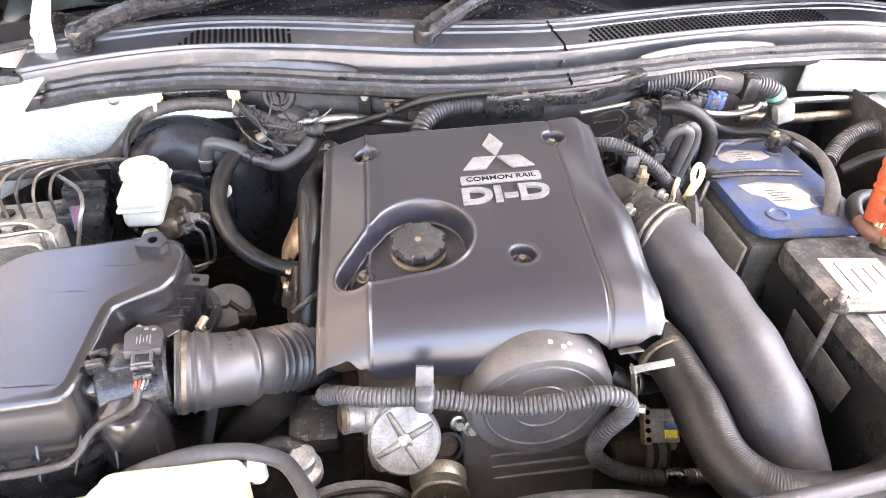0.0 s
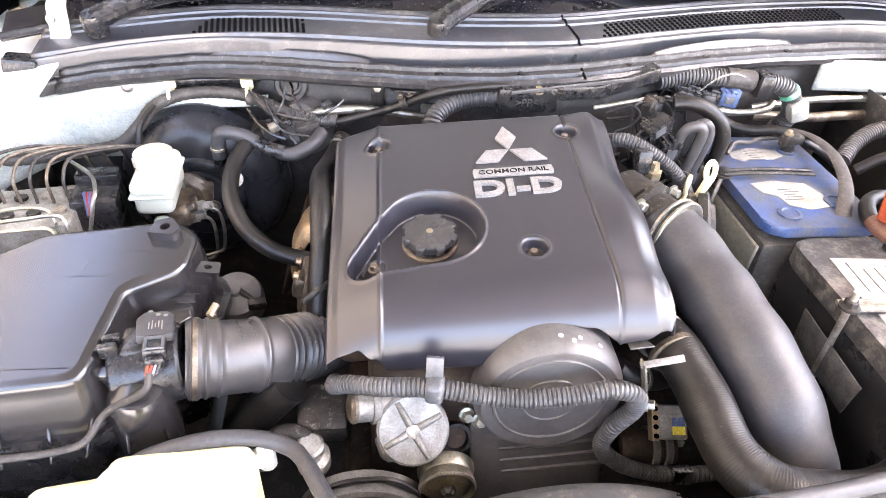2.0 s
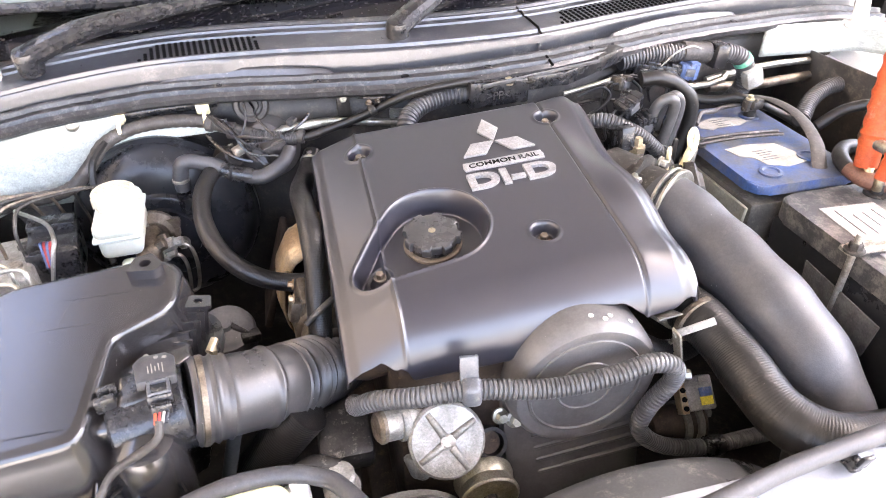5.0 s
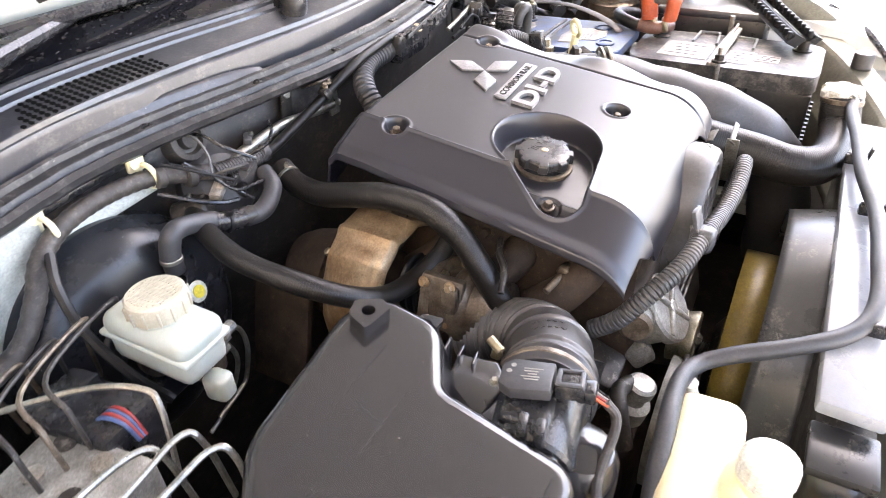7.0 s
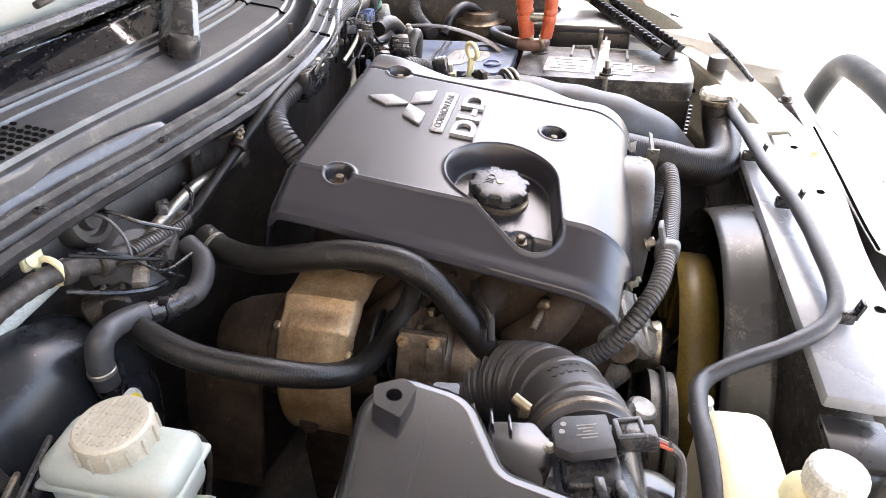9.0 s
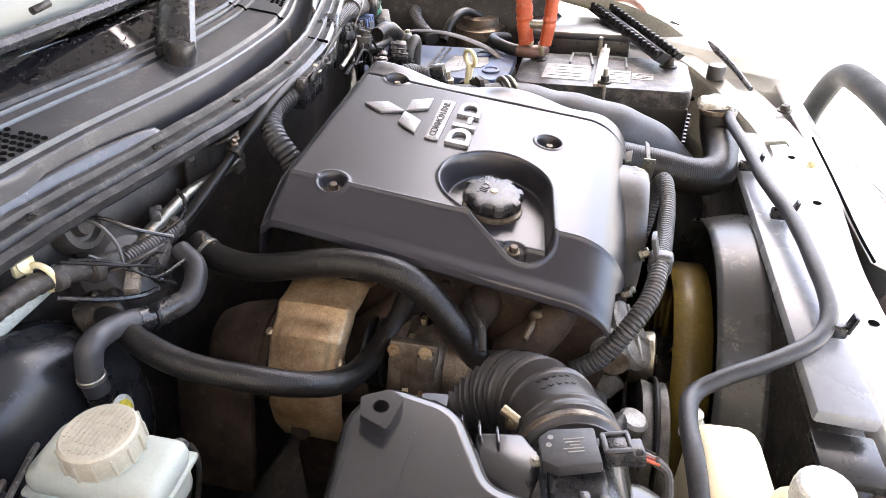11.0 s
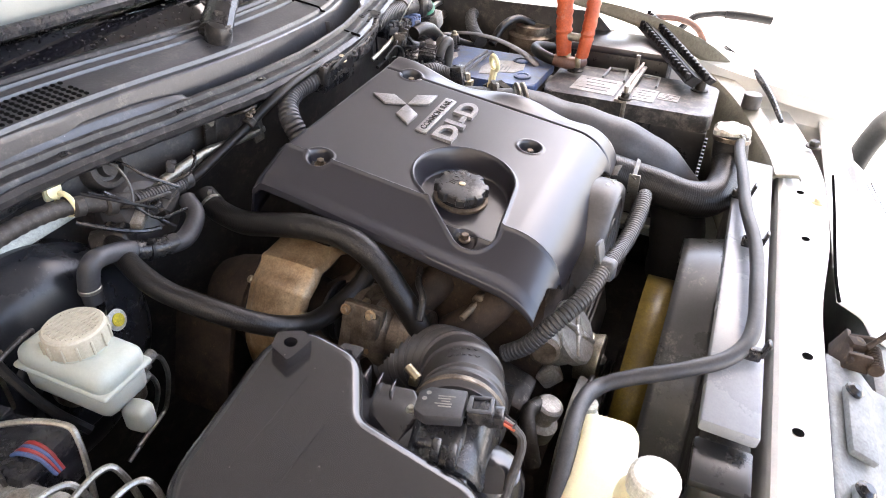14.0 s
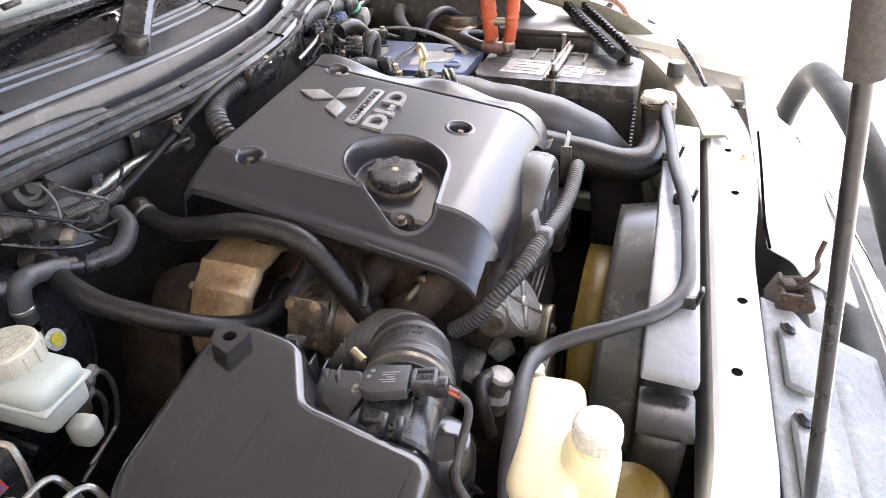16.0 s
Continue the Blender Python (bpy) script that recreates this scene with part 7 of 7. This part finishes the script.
tagged(part("rubber_buffer", bm, "dustblack"), "dusty round rubber bonnet buffer on the wing rail", "buffer")
bm = B()
sweep(bm, spline([(0.92, -0.19, 0.962), (0.80, -0.255, 0.955), (0.70, -0.292, 0.944), (0.60, -0.318, 0.930)], 10), lambda s: 0.007 - 0.014 * abs(s - 0.17), 8)
part("edge_strip", bm, "black", car, "black rubber strip on the wing edge")

# ---- radiator top, overflow hose, coolant bottle extras ----
bm = B()
lathe(bm, (0.440, -0.236, 0.930), (0, 0, 1), [(0.020, 0), (0.020, 0.018), (0.026, 0.019), (0.026, 0.024), (0.020, 0.025)], 26)
part("filler_neck", bm, "darksteel", rad)
bm = B()
lathe(bm, (0.440, -0.236, 0.950), (0, 0, 1), [(0.026, 0), (0.027, 0.003), (0.027, 0.010), (0.024, 0.014), (0.010, 0.016)], 60, lobes=6, depth=0.16)
part("radiator_cap", bm, "white", rad, "white-topped radiator cap")
hose_thing("overflow_hose", "thin grey rubber overflow hose along the radiator", [(-0.43, -0.19, 0.80), (-0.39, -0.168, 0.852), (-0.34, -0.155, 0.893), (-0.28, -0.149, 0.914), (-0.225, -0.147, 0.914), (-0.188, -0.156, 0.908), (-0.168, -0.182, 0.914), (-0.142, -0.232, 0.924), (-0.109, -0.274, 0.930), (-0.065, -0.293, 0.936), (0.01, -0.293, 0.942), (0.106, -0.288, 0.944), (0.20, -0.272, 0.945), (0.30, -0.262, 0.948), (0.38, -0.252, 0.950), (0.425, -0.250, 0.955)], 0.0085, "greyhose", 14, clamps=(0.985,))
for x, y in ((-0.092, -0.292), (0.136, -0.286), (0.27, -0.266)):
    cc = thing("hose_clip", "black hose clip on the radiator plate", "clip", (x, y, 0.93), "overflow hose clips")
    bm = B()
    box(bm, (x, y, 0.930), (0.012, 0.026, 0.014), (0, 0, 0), 0.003)
    box(bm, (x, y - 0.014, 0.940), (0.012, 0.004, 0.020), (12, 0, 0), 0.001)
    part("clip", bm, "black", cc)
tank = thing("radiator_end_tank", "black moulded radiator end tank", "tank", (-0.22, -0.28, 0.6))
bm = B()
box(bm, (-0.232, -0.283, 0.71), (0.050, 0.046, 0.36), bevel=0.018, seg=4)
part("tank", bm, "batblack", tank)
bm = B()
box(bm, (-0.226, -0.283, 0.893), (0.056, 0.054, 0.010), bevel=0.003)
part("flange", bm, "batblack", tank)
psb = thing("fluid_reservoir", "yellow-lidded fluid reservoir beside the radiator", "reservoir", (-0.30, -0.262, 0.7))
bm = B()
lathe(bm, (-0.285, -0.262, 0.70), (0, 0, 1), [(0.032, 0), (0.034, 0.10), (0.030, 0.12)], 30)
part("body", bm, "bottle", psb)
bm = B()
lathe(bm, (-0.285, -0.262, 0.82), (0, 0, 1), [(0.036, 0), (0.037, 0.004), (0.036, 0.022), (0.028, 0.032), (0.010, 0.035)], 34)
part("lid", bm, "yellow", psb)
bm = B()
cyl(bm, (-0.212, -0.154, 0.88), (-0.212, -0.154, 0.908), 0.009, seg=14)
box(bm, (-0.225, -0.158, 0.894), (0.03, 0.018, 0.014), (0, 0, 10), 0.003)
part("spout", bm, "white", bottle)
# crossmember holes, latch, front plastics
for x, y in ((-0.145, -0.351), (-0.02, -0.362), (0.25, -0.365), (0.40, -0.36)):
    bm = B()
    lathe(bm, (x, y, 0.8902), (0, 0, 1), [(0.005, 0), (0.006, 0.001)], 14)
    part("hole", bm, "hole", car)
bolt("stop_bolt", (0.587, -0.382, 0.897), (0, 0, 1), 0.009, 0.012, "darksteel", car, "dark stop bolt")
latch = thing("bonnet_latch", "rusty bonnet latch on the crossmember", "latch", (0.06, -0.44, 0.82))
bm = B()
box(bm, (0.04, -0.408, 0.864), (0.06, 0.006, 0.034), (20, 0, 0), 0.002)
box(bm, (0.045, -0.420, 0.878), (0.018, 0.020, 0.012), (10, 0, 20), 0.003)
box(bm, (0.018, -0.422, 0.872), (0.008, 0.026, 0.022), (0, 12, 0), 0.002)
box(bm, (0.062, -0.428, 0.868), (0.006, 0.030, 0.026), (0, -8, 10), 0.002)
part("plate", bm, "rustdark", latch)
bm = B()
wire(bm, [(0.04, -0.43, 0.88), (0.06, -0.45, 0.895), (0.09, -0.455, 0.895), (0.10, -0.46, 0.915)], 0.0035)
part("lever", bm, "rustdark", latch)
bm = B()
for k in range(8):
    lathe(bm, (0.01 + 0.005 * k, -0.440, 0.872), (1, 0, 0), [(0.008, 0), (0.009, 0.002), (0.008, 0.004)], 12)
part("spring", bm, "rustdark", latch)
fas = thing("grille_surround", "grey plastic radiator grille surround", "grille", (-0.05, -0.48, 0.75))
bm = B()
sheet(bm, lambda u, v: (-0.70 + 0.72 * u, -0.389 - 0.135 * v - 0.010 * smooth(0.3, 0.35, v), 0.872 - 0.050 * v - 0.016 * smooth(0.3, 0.35, v)), 40, 16)
part("panel", bm, "grille", fas, solid=0.004)
bm = B()
sheet(bm, lambda u, v: (0.12 + 0.66 * u, -0.4035 - 0.118 * v - 0.010 * smooth(0.3, 0.35, v), 0.884 - 0.055 * v - 0.02 * smooth(0.3, 0.35, v) - 0.030 * smooth(0.5, 1.0, u) * v), 40, 16)
part("panel", bm, "paint", fas, solid=0.004)
for x in (-0.08, -0.22):
    bm = B()
    box(bm, (x, -0.418, 0.868), (0.10, 0.030, 0.010), (20, 0, 0), 0.003)
    part("step", bm, "grille", fas)
    bm = B()
    lathe(bm, (x + 0.04, -0.412, 0.876), (0, -0.4, 1), [(0.010, 0), (0.010, 0.004), (0.005, 0.008)], 16)
    part("clip", bm, "black", fas)
bm = B()
sweep(bm, spline([(-0.72, -0.50, 0.79), (-0.40, -0.545, 0.80), (-0.05, -0.56, 0.805), (0.3, -0.555, 0.80), (0.7, -0.52, 0.79)], 10), 0.012, 12)
part("trim", bm, "chrome", fas, "bright chrome grille trim")
bar = thing("bull_bar", "grey steel tube bar in front of the grille", "bull bar", (0.6, -0.56, 0.5))
bm = B()
sweep(bm, spline([(0.93, -0.52, 0.55), (0.90, -0.52, 0.742), (0.868, -0.53, 0.84), (0.825, -0.54, 0.893), (0.76, -0.55, 0.905), (0.60, -0.57, 0.90), (0.45, -0.60, 0.86), (0.30, -0.63, 0.78)], 8), 0.024, 18)
part("tube", bm, "tube", bar)
bm = B()
box(bm, (0.05, -0.68, 0.48), (1.7, 0.16, 0.26), bevel=0.03, seg=4)
part("bumper", bm, "tube", car, "dark grey front bumper")

# handle of a hand truck standing beyond the wing, and the end of the orange lead
ht = thing("hand_truck", "dark grey tube handle with thick grip beside the car", "hand truck", (1.36, 0.03, 0.0))
bm = B()
sweep(bm, spline([(1.36, 0.03, 0.0), (1.37, 0.01, 0.5), (1.382, -0.03, 0.80), (1.392, -0.076, 0.898), (1.408, -0.125, 0.918), (1.425, -0.175, 0.921)], 8), 0.0105, 14)
part("pole", bm, "deep", ht)
bm = B()
sweep(bm, spline([(1.421, -0.165, 0.921), (1.432, -0.225, 0.919), (1.442, -0.292, 0.913)], 6), 0.0145, 16)
part("grip", bm, "deep", ht)
ol = thing("jump_lead", "orange rubber jump lead cable over the wing edge", "cable", (0.98, -0.09, 0.9))
bm = B()
hose(bm, [(0.90, 0.03, 0.985), (0.925, -0.01, 1.002), (0.95, -0.05, 1.003), (0.965, -0.082, 0.998), (0.975, -0.107, 0.988), (0.975, -0.130, 0.968), (0.970, -0.145, 0.93), (0.975, -0.15, 0.80)], 0.0075, 12)
part("cable", bm, "copper", ol)

# upright lip along the wing beyond the battery, its shade painted olive-grey
LIPT, LIPB = [(-0.286, 0.904), (-0.242, 0.941), (-0.15, 0.999), (-0.009, 1.042), (0.129, 1.059)], [(-0.279, 0.893), (-0.228, 0.928), (-0.154, 0.959), (-0.005, 1.012), (0.161, 1.046)]
bm = B()
sheet(bm, lambda u, v: (0.800 + 0.006 * v, -0.27 + 0.42 * u, glide(LIPB, -0.27 + 0.42 * u) * (1 - v) + glide(LIPT, -0.27 + 0.42 * u) * v), 30, 4)
part("wing_lip", bm, "olive", car, "wing lip, its shade put into an olive-grey colour", solid=0.003)

# small clip and open seam at the front panel
yc = thing("panel_clip", "yellowed plastic clip on the front panel", "clip", (0.377, -0.385, 0.886))
bm = B()
lathe(bm, (0.377, -0.385, 0.888), (0, 0, 1), [(0.010, 0), (0.010, 0.003), (0.006, 0.004), (0.006, 0.010), (0.003, 0.011)], 14)
box(bm, (0.392, -0.392, 0.892), (0.026, 0.006, 0.005), (0, 10, -20), 0.0015)
part("head", bm, "bottle", yc)
bm = B()
sweep(bm, spline([(0.50, -0.414, 0.8865), (0.35, -0.409, 0.887), (0.187, -0.402, 0.887), (0.118, -0.404, 0.884)], 8), 0.0022, 6)
part("seam", bm, "hole", car, "dark open seam along the front panel")

# ribbed section and knots of the firewall loom
bm = B()
ribbed(bm, [(-0.236, 0.383, 1.0165), (-0.205, 0.379, 1.0125), (-0.180, 0.376, 1.010), (-0.160, 0.373, 1.0105)], 0.0098, 0.0038)
part("ribbed_section", bm, "conduit", h)
for c, rr in (((-0.262, 0.392, 1.024), 0.013), ((-0.292, 0.402, 1.034), 0.0115), ((-0.165, 0.374, 1.012), 0.0105)):
    bm = B()
    lathe(bm, c, (1, -0.25, -0.2), [(rr * 0.8, -0.006), (rr, -0.004), (rr, 0.004), (rr * 0.8, 0.006)], 14)
    part("tape_band", bm, "ptape", h)

# wide hose stub below the intake elbow, and a grey stay beside it
hose_thing("resonator_hose", "thick black hose stub below the intake elbow", [(-0.200, -0.050, 0.885), (-0.223, -0.050, 0.860), (-0.250, -0.046, 0.825), (-0.275, -0.040, 0.785), (-0.30, -0.03, 0.72)], 0.025, seg=24)
stay = thing("steel_stay", "grey steel stay beside the air filter box", "stay", (-0.29, -0.06, 0.8))
bm = B()
cyl(bm, (-0.275, -0.058, 0.885), (-0.310, -0.062, 0.76), 0.0075, seg=14)
part("rod", bm, "tube", stay)
# clip and bright sleeve on the vacuum hose
vh = thing("cable_tie", "black cable tie round the vacuum hose", "cable tie", (-0.27, 0.342, 0.982))
bm = B()
sweep(bm, spline([(-0.238, 0.333, 0.9765), (-0.250, 0.336, 0.9775), (-0.266, 0.341, 0.9808), (-0.282, 0.347, 0.9868)], 6), 0.0116, 16)
part("sleeve", bm, "black", vh, "glossy black sleeve")
bm = B()
lathe(bm, (-0.268, 0.3415, 0.981), (-0.9, 0.33, 0.3), [(0.0118, -0.002), (0.0132, -0.0015), (0.0132, 0.0015), (0.0118, 0.002)], 18)
box(bm, (-0.268, 0.335, 0.994), (0.006, 0.008, 0.005), (0, 0, 20), 0.001)
part("strap", bm, "deep", vh)

# moulded print on the intake elbow
def path_of(axis, s):
    """Point, side and up of a run at a distance along it."""
    p, length = even(spline(axis, 12), 0.002)
    i = max(1, min(len(p) - 2, int(s / 0.002)))
    d = (p[i + 1] - p[i - 1]).normalized()
    side_ = d.cross(Vector((0, 0, 1))).normalized()
    return p[i], side_, side_.cross(d)
SPOTS = [(0.092, -0.094), (0.113, -0.095), (0.105, -0.100), (0.136, -0.097)]
for r in range(2):
    for k in range(5):
        bm = B()
        a = -0.35 + 0.16 * k
        p = path_of(AXIS, 0.052 + 0.012 * r)
        q = p[0] + (p[1] * math.sin(a) + p[2] * math.cos(a)) * 0.0422
        box(bm, (0, 0, 0), (0.0035, 0.0045 - 0.001 * ((k + r) % 2), 0.0012))
        bm.transform(Matrix.Translation(q) @ (p[1] * math.sin(a) + p[2] * math.cos(a)).to_track_quat("Z", "Y").to_matrix().to_4x4())
        part("embossed_bar", bm, "duct", duct)
# spots of paint on the timing cover
for x, y in SPOTS:
    d = Vector((x - TC.x, 0, math.sqrt(max(0.0, 0.0846 ** 2 - (x - TC.x) ** 2))))
    bm = B()
    lathe(bm, Vector((TC.x, y, TC.z)) + d, d, [(0.0028, -0.001), (0.0028, 0.0004), (0.0012, 0.0008)], 10)
    part("paint_spot", bm, "white", timing)

# dark slit plate beside the heat shield and small nuts along its edge
bm = B()
lathe(bm, (-0.150, 0.266, 0.850), (0, 1, 0), [(0.068, 0), (0.071, 0.002), (0.071, 0.006), (0.068, 0.008)], 40)
part("band", bm, "deep", turbo)
for u, v in ((0.42, 0.97), (0.62, 0.97), (0.50, 0.03)):
    q = Vector(shield_f(u, v))
    bm = B()
    lathe(bm, q, (-0.5, 0.3, 0.8), [(0.005, -0.002), (0.005, 0.004), (0.003, 0.005)], 8)
    part("nut", bm, "brass", shield)

# bolted clip of the firewall conduit and a slotted tab behind it
pc = thing("conduit_clip", "steel clip with two bolts on the firewall conduit", "clip", (-0.055, 0.356, 1.05))
bm = B()
box(bm, (-0.056, 0.368, 1.062), (0.034, 0.030, 0.003), (-20, 8, 10), 0.001)
lathe(bm, (-0.060, 0.3575, 1.0465), (0.75, -0.15, 0.45), [(0.0085, 0), (0.0092, 0.001), (0.0092, 0.009), (0.0085, 0.010)], 18)
part("bracket", bm, "darksteel", pc)
for dx in (-0.007, 0.007):
    bolt("bolt", (-0.055 + dx, 0.354 + dx * 0.4, 1.061), (0, -0.4, 1), 0.0032, 0.005, "dirtyalu", pc)
bm = B()
holed_plate(bm, [(-0.010, -0.018), (0.010, -0.018), (0.012, 0.016), (-0.011, 0.018)], Matrix.Translation((-0.018, 0.380, 1.020)) @ Matrix.Rotation(radians(85), 4, "X"), 0.003, 0.004)
part("slotted_tab", bm, "steel", car, "small slotted steel tab")
bm = B()
cyl(bm, (-0.192, 0.384, 1.020), (-0.130, 0.380, 1.027), 0.0068, 0.0062, 18, 0.002)
part("sleeve", bm, "steel", sp, "wider bright end of the pipe")

# ties, leads and taped knots where the firewall looms meet
for k, pts in enumerate(([(-0.292, 0.392, 1.052), (-0.272, 0.362, 1.040), (-0.246, 0.352, 1.022), (-0.222, 0.352, 1.004), (-0.214, 0.360, 0.988)], [(-0.262, 0.406, 1.010), (-0.252, 0.372, 1.022), (-0.232, 0.356, 1.026), (-0.206, 0.360, 1.018)], [(-0.300, 0.402, 1.018), (-0.280, 0.372, 1.006), (-0.258, 0.356, 0.996), (-0.238, 0.352, 0.990)], [(-0.246, 0.424, 1.062), (-0.238, 0.398, 1.058), (-0.240, 0.380, 1.040), (-0.252, 0.368, 1.020)], [(-0.190, 0.372, 1.020), (-0.176, 0.356, 1.030), (-0.160, 0.358, 1.040), (-0.148, 0.372, 1.046)])):
    bm = B()
    wire(bm, pts, 0.0016 + 0.0006 * (k % 3), 8)
    part("lead", bm, ("deep", "ptape", "black", "conduit", "black")[k], h)
for c, sz, turn, m in (((-0.250, 0.366, 1.006), (0.030, 0.014, 0.012), 25, "alu"), ((-0.236, 0.356, 1.014), (0.018, 0.012, 0.012), -20, "black"), ((-0.205, 0.372, 0.996), (0.036, 0.020, 0.030), 12, "ptape"), ((-0.175, 0.385, 1.030), (0.016, 0.010, 0.014), 40, "conduit")):
    bm = B()
    box(bm, c, sz, (10, -14, turn), 0.003)
    box(bm, Vector(c) + Vector((0.004, -0.003, sz[2] * 0.45)), (sz[0] * 0.45, sz[1] * 0.6, sz[2] * 0.3), (10, -14, turn), 0.001)
    part("plug", bm, m, h)

# crumbs of dirt and dry leaf along the foot of the glass
rng = random.Random(11)
bm = B()
for k in range(420):
    x = rng.uniform(-0.62, 0.30)
    p = Vector(glass_at(x, rng.uniform(0.004, 0.085) ** 1.0, 0.0075))
    t = B()
    bmesh.ops.create_cube(t, size=1)
    bmesh.ops.scale(t, vec=(rng.uniform(0.0012, 0.005), rng.uniform(0.0008, 0.0022), rng.uniform(0.0006, 0.0014)), verts=t.verts)
    for v in t.verts:
        v.co += Vector((rng.uniform(-1, 1), rng.uniform(-1, 1), rng.uniform(-0.3, 0.3))) * 0.0008
    join(bm, t, Matrix.Translation(p) @ Euler((radians(32), 0, rng.uniform(0, 6.28))).to_matrix().to_4x4())
tagged(part("dirt_crumbs", bm, "firewall"), "dark crumbs of dirt and dry leaf along the windscreen foot", "dirt", kind="stuff")
